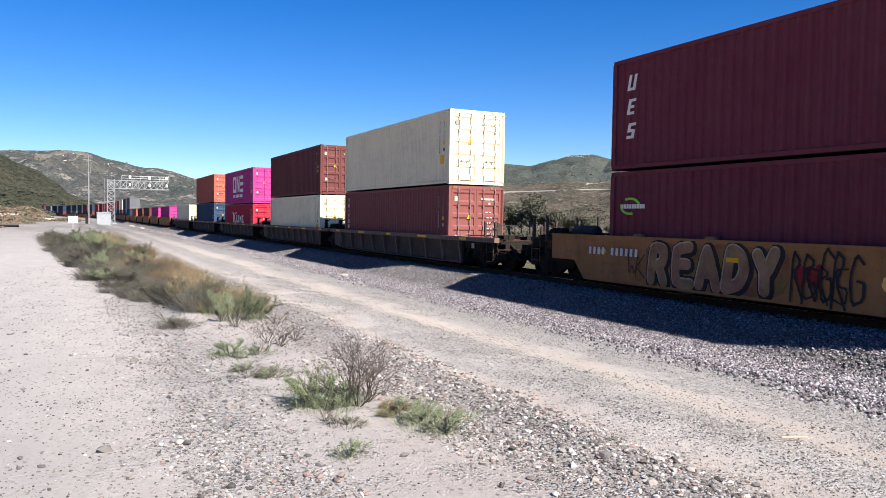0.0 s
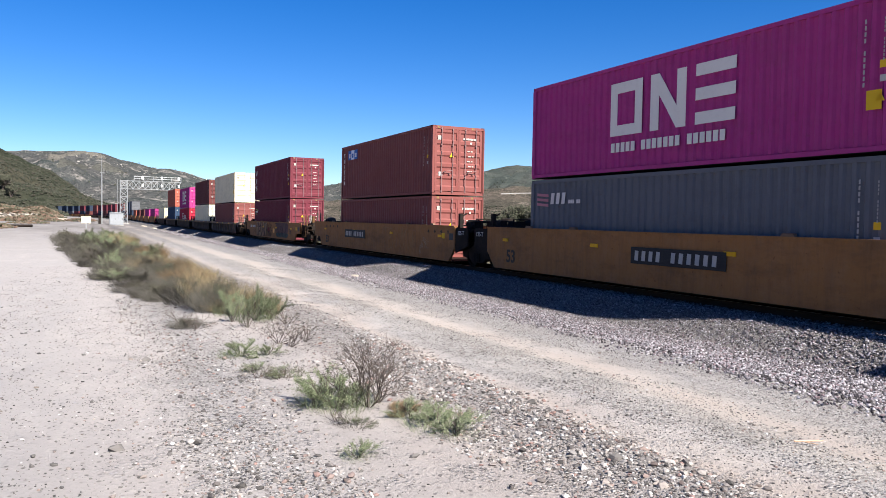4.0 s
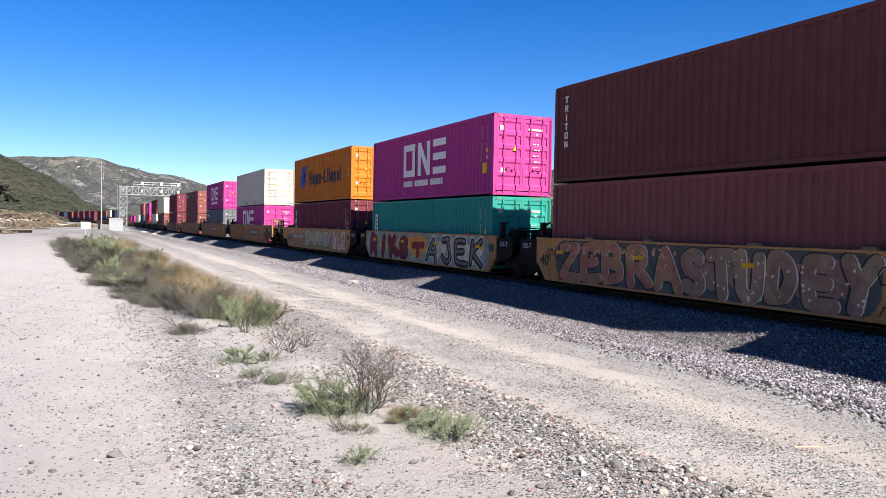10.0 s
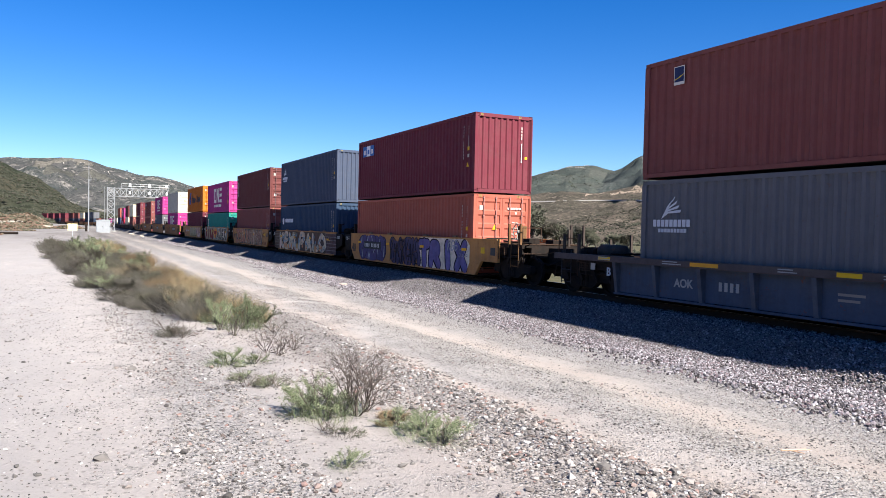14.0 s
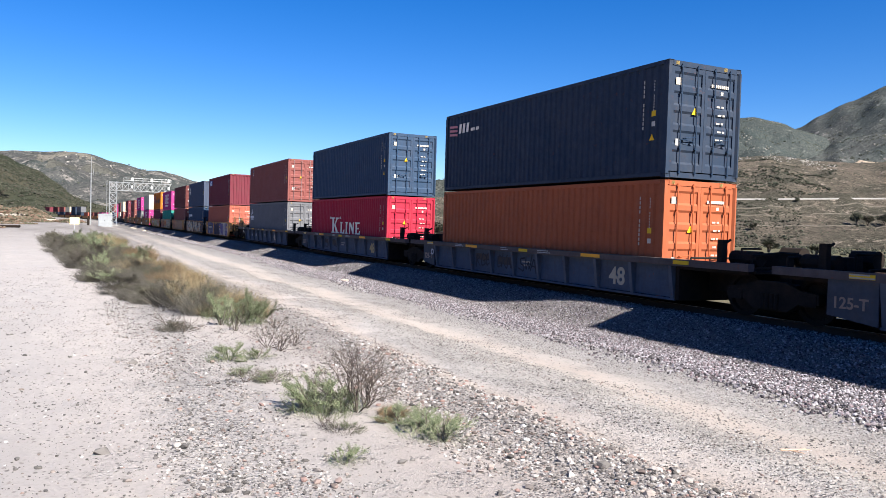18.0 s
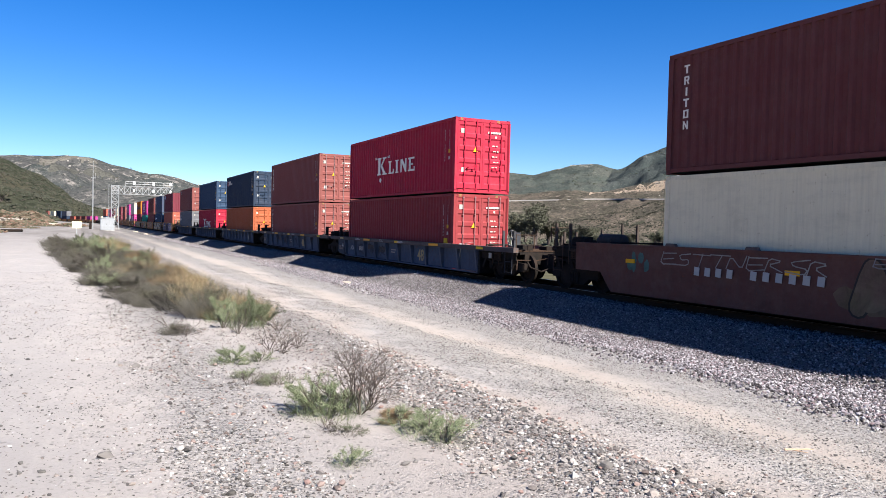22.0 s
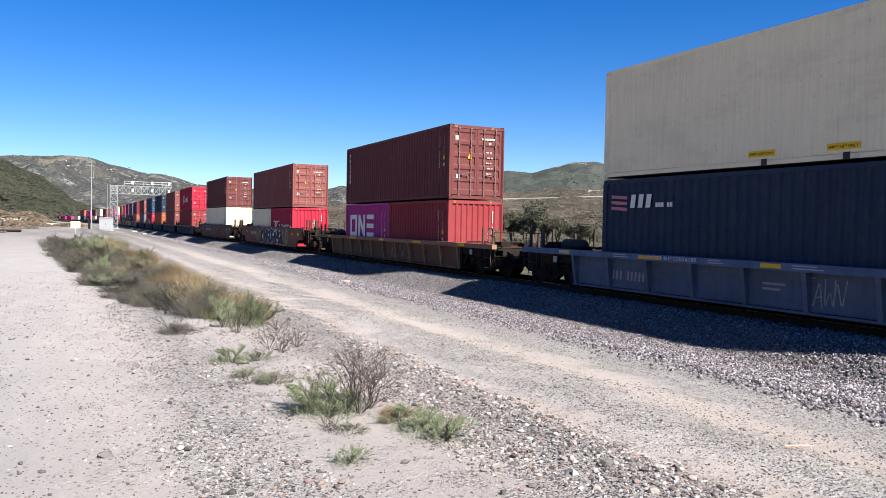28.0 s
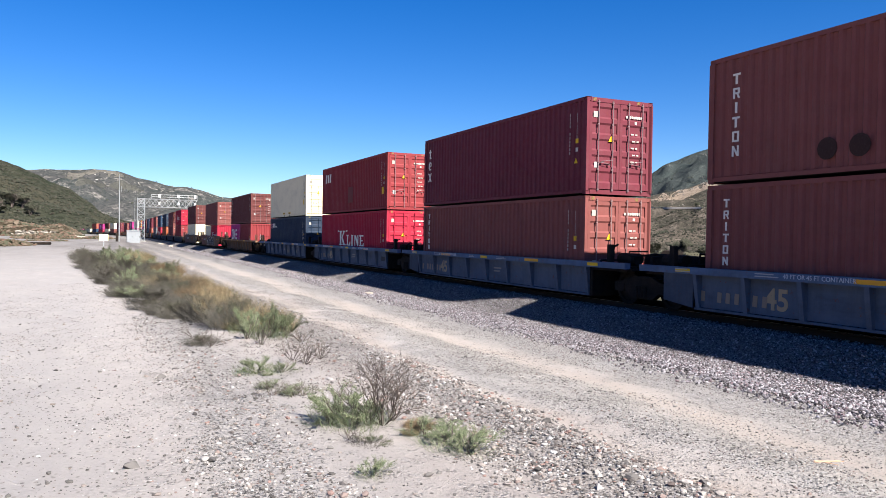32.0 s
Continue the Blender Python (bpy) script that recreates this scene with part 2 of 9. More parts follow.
        here = n.math("MULTIPLY", n.ramp(where, [(0.60, 0.0), (0.82, part_of)]), n.math("GREATER_THAN", tone.outputs[1], 0.35))
        here = n.math("MULTIPLY", here, near_rim)
        c = n.mix(here, c, grain)
        heights.append(n.math("MULTIPLY", here, 1.0))
    away = n.ramp(n.math("DIVIDE", xyz.outputs[1], 200.0), [(0.16, 0.0), (0.45, 1.0)])
    worn = n.ramp(n.noise(n.stretch(pos, (0.6, 0.13, 1.0)), 0.5, 7, 0.75), [(0.36, 0.45), (0.60, 1.0)])
    c = n.mix(n.math("MULTIPLY", away, worn), c, (0.150, 0.138, 0.130))
    grass = n.ramp(n.noise(pos, 0.35, 6, 0.75), [(0.3, (0.045, 0.046, 0.028)), (0.5, (0.075, 0.071, 0.044)), (0.7, (0.135, 0.116, 0.080))])
    c = n.mix(n.ramp(t, [(at(17.0), 0.0), (at(18.4), 1.0)]), c, grass)
    rise = n.math("ADD", n.math("ADD", n.math("MULTIPLY", heights[0], 0.8), n.math("MULTIPLY", heights[1], 0.5)), n.math("MULTIPLY", fine, 0.6))
    return n.finish(c, 0.95, rise, 1.0, 0.03, spec=0.05)


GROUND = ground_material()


def hill_material(name, green, brown, rock, rock_at, scale=0.02):
    """Slopes of scrub: patches, dotted bushes and bare outcrops."""
    n = Nodes(name)
    pos = n.coords()
    a = n.noise(pos, scale, 8, 0.68)
    b = n.noise(pos, scale * 5, 8, 0.8)
    c = n.mix(n.ramp(a, [(0.40, 0.0), (0.60, 1.0)]), green, brown)
    c = n.mix(n.ramp(b, [(rock_at - 0.03, 0.0), (rock_at + 0.05, 0.8)]), c, rock)
    dots = n.noise(pos, scale * 22, 3, 0.6)
    c = n.mix(n.ramp(dots, [(0.50, 0.0), (0.58, 0.65)]), c, tuple(v * 0.55 for v in green))
    flecks = n.noise(pos, scale * 55, 2, 0.6)
    c = n.mix(n.ramp(flecks, [(0.62, 0.0), (0.68, 0.55)]), c, rock)
    return n.finish(c, 1.0, n.math("ADD", b, n.math("MULTIPLY", dots, 0.4)), 0.8, 4.0, spec=0.0)


# ---- mesh building ----


class Solid:
    """Collects faces for one mesh."""

    def __init__(self):
        self.v, self.f = [], []

    def box(self, x0, x1, y0, y1, z0, z1):
        k = len(self.v)
        self.v += [(x0, y0, z0), (x1, y0, z0), (x1, y1, z0), (x0, y1, z0), (x0, y0, z1), (x1, y0, z1), (x1, y1, z1), (x0, y1, z1)]
        self.f += [(k, k + 3, k + 2, k + 1), (k + 4, k + 5, k + 6, k + 7), (k, k + 1, k + 5, k + 4), (k + 1, k + 2, k + 6, k + 5), (k + 2, k + 3, k + 7, k + 6), (k + 3, k, k + 4, k + 7)]
        return self

    def prism(self, outline, axis, a, b):
        """An outline of pairs, drawn out from a to b along the axis (x: pairs are y, z; y: x, z; z: x, y)."""
        k, n = len(self.v), len(outline)
        put = {"x": lambda p, w: (w, p[0], p[1]), "y": lambda p, w: (p[0], w, p[1]), "z": lambda p, w: (p[0], p[1], w)}[axis]
        self.v += [put(p, a) for p in outline] + [put(p, b) for p in outline]
        self.f.append(tuple(range(k, k + n)))
        self.f.append(tuple(range(k + 2 * n - 1, k + n - 1, -1)))
        self.f += [(k + i, k + n + i, k + n + (i + 1) % n, k + (i + 1) % n) for i in range(n)]
        return self

    def rod(self, p, q, r, sides=8, r2=None):
        p, q = Vector(p), Vector(q)
        way = (q - p).normalized()
        a = way.orthogonal().normalized()
        b = way.cross(a)
        k = len(self.v)
        for c, rad in ((p, r), (q, r if r2 is None else r2)):
            for i in range(sides):
                w = 2 * math.pi * i / sides
                self.v.append(tuple(c + a * (rad * math.cos(w)) + b * (rad * math.sin(w))))
        self.f += [(k + i, k + (i + 1) % sides, k + sides + (i + 1) % sides, k + sides + i) for i in range(sides)]
        self.f += [tuple(range(k + sides - 1, k - 1, -1)), tuple(range(k + sides, k + 2 * sides))]
        return self

    def pipe(self, points, r, sides=6):
        for p, q in zip(points, points[1:]):
            self.rod(p, q, r, sides)
        return self

    def ring(self, c, axis, r, tube, sides=18, cross=6):
        k = len(self.v)
        for i in range(sides):
            w = 2 * math.pi * i / sides
            for j in range(cross):
                u = 2 * math.pi * j / cross
                rad, off = r + tube * math.cos(u), tube * math.sin(u)
                p = {"x": (off, rad * math.cos(w), rad * math.sin(w)), "y": (rad * math.cos(w), off, rad * math.sin(w)), "z": (rad * math.cos(w), rad * math.sin(w), off)}[axis]
                self.v.append((c[0] + p[0], c[1] + p[1], c[2] + p[2]))
        for i in range(sides):
            for j in range(cross):
                a, b = k + i * cross, k + (i + 1) % sides * cross
                self.f.append((a + j, b + j, b + (j + 1) % cross, a + (j + 1) % cross))
        return self

    def lathe(self, profile, axis, c, sides=24):
        """profile: pairs of radius and place along the axis."""
        k, n = len(self.v), len(profile)
        for i in range(sides):
            w = 2 * math.pi * i / sides
            for r, a in profile:
                p = {"x": (a, r * math.cos(w), r * math.sin(w)), "y": (r * math.cos(w), a, r * math.sin(w)), "z": (r * math.cos(w), r * math.sin(w), a)}[axis]
                self.v.append((c[0] + p[0], c[1] + p[1], c[2] + p[2]))
        for i in range(sides):
            a, b = k + i * n, k + (i + 1) % sides * n
            self.f += [(a + j, b + j, b + j + 1, a + j + 1) for j in range(n - 1)]
        return self

    def mesh(self, name, material, smooth=False):
        me = bpy.data.meshes.new(name)
        me.from_pydata(self.v, [], self.f)
        bm = bmesh.new()
        bm.from_mesh(me)
        bmesh.ops.recalc_face_normals(bm, faces=bm.faces)
        bm.to_mesh(me)
        bm.free()
        if smooth:
            me.polygons.foreach_set("use_smooth", [True] * len(me.polygons))
        me.materials.append(material)
        return me


def part(name, me, parent, at=None, color=None, label=""):
    """One mesh object under a thing or a part."""
    ob = new(name, me)
    ob.parent = parent
    if at is not None:
        ob.matrix_basis = at
    if color is not None:
        ob.color = (*color, 1)
    return tagged(ob, label) if label else ob


KEPT = {}


def kept(key, build):
    """Mesh data that alike parts share."""
    if key not in KEPT:
        KEPT[key] = build()
    return KEPT[key]

# ---- the lie of the land ----
TRACK_X, RAIL_TOP = 14.2, -0.12
BEND_AT, BEND_R = 280.0, 980.0


def smooth(a, b, x):
    t = min(1.0, max(0.0, (x - a) / (b - a)))
    return t * t * (3 - 2 * t)


def bend_shift(y):
    """How far the track has drifted to the west at this northing."""
    if y <= BEND_AT:
        return 0.0
    a = min(1.2, (y - BEND_AT) / BEND_R)
    return BEND_R * (1 - math.cos(math.asin(min(0.95, a))))


def ground_z(x, y):
    x = x + bend_shift(y)
    z = -0.27 * smooth(3.9, 8.0, x) - 0.51 * smooth(7.0, 11.4, x) + 0.48 * smooth(11.35, 12.6, x)
    z -= 0.35 * smooth(16.2, 18.5, x) + 1.2 * smooth(20, 60, x)
    z += 0.05 * math.exp(-((x - 2.1) / 0.9) ** 2) + 0.06 * math.exp(-((x - 3.35) / 0.35) ** 2) - 0.03 * math.exp(-((x - 5.5) / 0.5) ** 2) - 0.03 * math.exp(-((x - 3.95) / 0.3) ** 2)
    near = 1 - smooth(60, 200, math.hypot(x, y))
    z += near * (0.05 * noise.noise((x * 0.5, y * 0.35, 3.0)) + 0.02 * noise.noise((x * 1.9, y * 1.4, 8.0))) * (1 - smooth(8.5, 12.0, x) * (1 - smooth(17, 20, x)))
    return z


def sheet(name, xs, ys, height, material):
    v = [(x, y, height(x, y)) for y in ys for x in xs]
    n = len(xs)
    f = [(j * n + i, j * n + i + 1, (j + 1) * n + i + 1, (j + 1) * n + i) for j in range(len(ys) - 1) for i in range(n - 1)]
    me = bpy.data.meshes.new(name)
    me.from_pydata(v, [], f)
    me.polygons.foreach_set("use_smooth", [True] * len(f))
    me.materials.append(material)
    return new(name, me)


def steps(stops):
    out = [stops[0][0]]
    for (a, _), (b, d) in zip(stops, stops[1:]):
        k = max(1, round((b - a) / d))
        out += [a + (b - a) * (i + 1) / k for i in range(k)]
    return out


gx = steps([(-4500, 0), (-600, 650), (-100, 50), (-12, 6), (-3, 0.6), (13, 0.16), (20, 0.35), (60, 4), (200, 20), (4500, 600)])
gy = steps([(-4500, 0), (-200, 600), (-20, 20), (1, 1.5), (14, 0.16), (40, 0.6), (120, 3), (600, 12), (4500, 500)])
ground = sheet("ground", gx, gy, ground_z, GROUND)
tagged(ground, "pale sandy dirt and gravel beside a railway", "ground", kind="structure")

HILLS = []
HILLS.append(("hill_1", [(-60, 9), (-30, 8), (-14, 6.6), (-9, 5.5), (-6.3, 4.6), (-5.4, 4.33), (-4.3, 3.85), (-3.1, 3.2), (-2.3, 2.95), (-1.2, 2.2), (0, 1.15), (1.1, 0.75), (3.4, 0.3), (5, -0.1)], 470, 900, -0.6,
     hill_material("green_chaparral", (0.030, 0.036, 0.025), (0.060, 0.056, 0.040), (0.105, 0.094, 0.076), 0.66, 0.010), 0.9, 6.0, "low hill covered in dark green chaparral"))
# hill_2 to hill_5: distance haze is put into the greyed, bluish slope colours
HILLS.append(("hill_2", [(-30, 3), (-12, 3.6), (-4.3, 4.0), (-3.65, 4.1), (-2.3, 4.12), (-0.7, 4.29), (0.75, 4.21), (2.5, 3.79), (4.7, 3.25), (6.25, 3.06), (8, 2.6), (12, 2.2), (17, 2.4), (22.4, 3.23), (24.3, 3.06), (26.5, 3.24), (30, 3.4), (36, 2.2)], 1100, 2300, 0.0,
     hill_material("grey_brown_slopes", (0.041, 0.048, 0.047), (0.066, 0.065, 0.064), (0.215, 0.195, 0.180), 0.555, 0.006), 0.8, 30.0, "distant bare grey-brown mountain ridge"))
HILLS.append(("hill_3", [(20, 1.0), (25.5, 3.2), (27.5, 3.6), (31.15, 4.28), (32.9, 4.08), (35, 4.64), (36, 4.94), (37.7, 4.98), (38.9, 4.64), (41, 4.0), (46, 2.5)], 900, 1700, 0.0,
     hill_material("green_hill_with_outcrops", (0.046, 0.057, 0.052), (0.066, 0.070, 0.063), (0.20, 0.185, 0.165), 0.64, 0.011), 0.9, 26.0, "green brown hill with pale outcrops near its top"))
HILLS.append(("hill_4", [(34, 2.0), (39.35, 4.6), (41.4, 5.7), (43.7, 6.55), (46, 7.55), (47.3, 8.15), (48.8, 8.18), (50.3, 7.85), (51.6, 7.3), (54, 6.5), (60, 5)], 800, 1600, 0.0,
     hill_material("dark_green_mountain", (0.041, 0.051, 0.050), (0.056, 0.064, 0.061), (0.240, 0.228, 0.215), 0.63, 0.011), 0.95, 30.0, "rounded dark green mountain with pale rocky scars"))
HILLS.append(("hill_5", [(46, 5.0), (50, 6.6), (51.6, 7.4), (52.8, 8.2), (54.6, 9.1), (56.75, 10.04), (60, 11.4), (66, 12.5), (80, 12), (110, 8), (150, 5)], 900, 1900, 0.0,
     hill_material("steep_rocky_mountain", (0.054, 0.063, 0.061), (0.078, 0.081, 0.077), (0.230, 0.218, 0.205), 0.60, 0.010), 0.95, 24.0, "steep rocky mountain with thin scrub"))
HILLS.append(("hill_6", [(12, 0.6), (20, 1.6), (26, 2.2), (30, 2.5), (34, 2.7), (38, 2.9), (42, 3.7), (45, 4.6), (48, 5.5), (50, 5.6), (53, 5.2), (56, 5.0), (62, 5.5), (80, 6), (110, 5), (150, 4)], 260, 700, -1.2,
     hill_material("tan_grass_and_scrub", (0.062, 0.059, 0.047), (0.120, 0.100, 0.081), (0.245, 0.205, 0.170), 0.58, 0.025), 1.0, 7.5, "tan foothill with terraces, scrub and pale cuts"))
HILLS.append(("hill_7", [(150, 4), (180, 5), (220, 6), (270, 5.5), (300, 8)], 600, 1400, 0.0,
     hill_material("far_chaparral", (0.043, 0.054, 0.029), (0.086, 0.076, 0.047), (0.180, 0.151, 0.115), 0.64, 0.012), 0.9, 14.0, "chaparral hills closing the valley"))


def profile_at(profile, az):
    for (a, p), (b, q) in zip(profile, profile[1:]):
        if a <= az <= b:
            t = (az - a) / (b - a)
            t = t * t * (3 - 2 * t) * 0.5 + t * 0.5
            return p + (q - p) * t
    return profile[0][1] if az < profile[0][0] else profile[-1][1]


def hill_point(spec, az, s):
    name, profile, r0, r1, z0, _, power, rough, _ = spec
    a = radians(az)
    r = r0 + (r1 - r0) * s
    top = EYE[2] + r1 * math.tan(radians(profile_at(profile, az)))
    edge = min(smooth(profile[0][0], profile[0][0] + 4, az) if name not in ("hill_1", "hill_5", "hill_7") else 1.0, 1.0)
    if s <= 1:
        z = z0 + (top - z0) * (s ** power) * (0.25 + 0.75 * edge)
    else:
        z = z0 + (top - z0) * max(0.0, 1 - (s - 1) * 2.2) * (0.25 + 0.75 * edge)
    x, y = r * math.sin(a), r * math.cos(a)
    k = 7.0 / (r1 - r0)
    wave = noise.noise((x * k, y * k, 1.7)) + 0.5 * noise.noise((x * k * 2.3, y * k * 2.3, 5.1)) + 0.28 * noise.noise((x * k * 5.5, y * k * 5.5, 9.3)) + 0.16 * noise.noise((x * k * 13, y * k * 13, 2.3))
    z += rough * wave * min(1.0, s * 6) * (1.0 - 0.86 * smooth(0.75, 0.97, s) * (1 - smooth(1.0, 1.1, s)))
    return x, y, z - 2.5 * (1 - smooth(0, 0.03, s))


def build_hill(spec):
    name, profile = spec[0], spec[1]
    a0, a1 = profile[0][0], profile[-1][0]
    az = [a0]
    while az[-1] < a1:
        az.append(min(a1, az[-1] + (0.22 if -8 < az[-1] < 60 else 2.0)))
    ss = [i / 44 for i in range(45)] + [1.06, 1.2, 1.45]
    v = [hill_point(spec, a, s) for s in ss for a in az]
    n = len(az)
    f = [(j * n + i, j * n + i + 1, (j + 1) * n + i + 1, (j + 1) * n + i) for j in range(len(ss) - 1) for i in range(n - 1)]
    me = bpy.data.meshes.new(name)
    me.from_pydata(v, [], f)
    me.polygons.foreach_set("use_smooth", [True] * len(f))
    me.materials.append(spec[5])
    tagged(new(name, me), spec[8], "hill", kind="structure")


for h in HILLS:
    build_hill(h)

# ---- the railway track ----


def on_track(s, z=0.0, off=0.0):
    """A pose on the track, s metres up the line."""
    if s <= BEND_AT:
        return pose(TRACK_X + off, s, z)
    a = (s - BEND_AT) / BEND_R
    r = BEND_R + off
    return pose(TRACK_X - BEND_R + r * math.cos(a), BEND_AT + r * math.sin(a), z, 0, 0, math.degrees(a))


track = tagged(new("track"), "railway track with rusty rails on timber ties in grey ballast", "railway track", kind="structure")


def rail_mesh(off):
    s = Solid()
    outline = [(-0.075, -0.18), (0.075, -0.18), (0.075, -0.165), (0.012, -0.15), (0.012, -0.05), (0.037, -0.035), (0.037, -0.006), (0.03, 0), (-0.03, 0), (-0.037, -0.006), (-0.037, -0.035), (-0.012, -0.05), (-0.012, -0.15), (-0.075, -0.165)]
    stations = [-150, -20, 60, 140, 280] + [280 + 30 * i for i in range(1, 22)]
    n = len(outline)
    for st in stations:
        m = on_track(st, RAIL_TOP, off)
        s.v += [tuple(m @ Vector((x, 0, z))) for x, z in outline]
    for j in range(len(stations) - 1):
        s.f += [(j * n + i, (j + 1) * n + i, (j + 1) * n + (i + 1) % n, j * n + (i + 1) % n) for i in range(n)]
    return s.mesh("rail", RUSTY)


def rail_head(off):
    s = Solid()
    stations = [-150, -20, 60, 140, 280] + [280 + 30 * i for i in range(1, 8)]
    for st in stations:
        m = on_track(st, RAIL_TOP, off)
        s.v += [tuple(m @ Vector((x, 0, z))) for x, z in ((-0.028, 0.0), (-0.028, 0.002), (0.028, 0.002), (0.028, 0.0))]
    for j in range(len(stations) - 1):
        s.f += [(j * 4 + i, (j + 1) * 4 + i, (j + 1) * 4 + i + 1, j * 4 + i + 1) for i in range(3)]
    return s.mesh("rail_head", TREAD)


part("rail_head", rail_head(-0.7535), track)
part("rail_head", rail_head(0.7535), track)
part("rail", rail_mesh(-0.7535), track)
part("rail", rail_mesh(0.7535), track)

# ---- containers ----
C_LONG, C_HIGH, C_HALF = 12.192, 2.896, 1.219
BROWN, DARKBROWN, RUST, MAROON = (0.185, 0.054, 0.048), (0.110, 0.028, 0.027), (0.33, 0.087, 0.057), (0.126, 0.019, 0.032)
CREAM, REDDISH, CHERRY, PINK = (0.70, 0.615, 0.42), (0.215, 0.025, 0.030), (0.323, 0.011, 0.034), (0.36, 0.030, 0.172)
NAVY, BLUE, SLATE, TEAL, ORANGE, VERMILION = (0.012, 0.026, 0.052), (0.019, 0.045, 0.090), (0.115, 0.118, 0.130), (0.013, 0.21, 0.165), (0.47, 0.130, 0.008), (0.31, 0.078, 0.030)
STONE = (0.46, 0.415, 0.335)
GREYBLUE = (0.045, 0.062, 0.102)
WHITE, YELLOW = (0.68, 0.625, 0.555), (0.680, 0.408, 0.017)


def side_panel(long, high, depth):
    s = Solid()
    y0, y1 = -long / 2 + 0.11, long / 2 - 0.11
    n = max(1, round((y1 - y0) / 0.278))
    p = (y1 - y0) / n
    line = []
    for i in range(n):
        a = y0 + i * p
        line += [(a, 0.0), (a + 0.30 * p, 0.0), (a + 0.47 * p, depth), (a + 0.83 * p, depth)]
    line.append((y1, 0.0))
    k = len(line)
    for z in (0.15, high - 0.08):
        s.v += [(-C_HALF + 0.008 + d, y, z) for y, d in line]
    for z in (0.15, high - 0.08):
        s.v += [(-C_HALF + 0.012 + d, y, z) for y, d in line]
    s.f += [(i, i + 1, k + i + 1, k + i) for i in range(k - 1)] + [(3 * k + i, 3 * k + i + 1, 2 * k + i + 1, 2 * k + i) for i in range(k - 1)]
    me = bpy.data.meshes.new("side_panel")
    me.from_pydata(s.v, [], s.f)
    me.materials.append(PAINT)
    return me


def front_panel(high):
    s = Solid()
    x0, x1, n = -C_HALF + 0.1, C_HALF - 0.1, 9
    p = (x1 - x0) / n
    line = []
    for i in range(n):
        a = x0 + i * p
        line += [(a, 0.0), (a + 0.3 * p, 0.0), (a + 0.45 * p, 0.045), (a + 0.85 * p, 0.045)]
    line.append((x1, 0.0))
    outline = line + [(x1, 0.07), (x0, 0.07)]
    s.prism(outline, "z", 0.15, high - 0.08)
    return s.mesh("front_panel", PAINT)


def door_panel(high):
    """One door leaf with pressed horizontal troughs."""
    s = Solid()
    w, z0, z1 = 1.10, 0.17, high - 0.14
    edge, n = 0.09, 5
    p = (z1 - z0 - 2 * edge) / n
    line = [(z0, 0.0), (z0 + edge, 0.0)]
    for i in range(n):
        a = z0 + edge + i * p
        line += [(a + 0.18 * p, 0.0), (a + 0.30 * p, 0.036), (a + 0.80 * p, 0.036), (a + 0.92 * p, 0.0)]
    line += [(z1, 0.0), (z1, 0.06), (z0, 0.06)]
    s.prism([(d, z) for z, d in line], "x", edge, w - edge)
    s.box(0, edge, -0.004, 0.06, z0, z1)
    s.box(w - edge, w, -0.004, 0.06, z0, z1)
    return s.mesh("door", PAINT)


def lock_bar(high):
    s = Solid().rod((0, -0.045, 0.10), (0, -0.045, high - 0.08), 0.017, 8)
    for z in (0.15, 0.75, 2.1, high - 0.14):
        s.box(-0.032, 0.032, -0.05, -0.01, z - 0.022, z + 0.022)
    return s.mesh("locking_bar", DECAL)


def bar_handle():
    return Solid().pipe([(0, -0.06, 0.95), (0.10, -0.085, 0.95), (0.38, -0.085, 0.91), (0.42, -0.06, 0.90)], 0.011).box(0.34, 0.40, -0.075, 0.0, 0.88, 0.92).mesh("handle", DECAL)


def casting():
    bm = bmesh.new()
    bmesh.ops.create_cube(bm, size=1.0, matrix=Matrix.Diagonal((0.166, 0.182, 0.12, 1)))
    faces = [f for f in bm.faces if abs(f.normal.z) < 0.5]
    r = bmesh.ops.inset_individual(bm, faces=faces, thickness=0.032, depth=-0.02)
    bmesh.ops.bevel(bm, geom=[e for e in bm.edges if e.calc_length() > 0.11], offset=0.006, segments=1, affect="EDGES")
    me = bpy.data.meshes.new("corner_casting")
    bm.to_mesh(me)
    bm.free()
    me.materials.append(PAINT)
    return me


def poly_mark(shapes):
    """Flat shapes on the side, drawn as u to the reader's right and v up, from the mark's lower left corner."""
    s = Solid()
    for sh in shapes:
        s.prism([(-u, v) for u, v in sh], "x", -0.0005 * len(s.v) / 8, 0.006)
    return s.mesh("logo", DECAL)


def rect(u, v, w, h):
    return [(u, v), (u + w, v), (u + w, v + h), (u, v + h)]


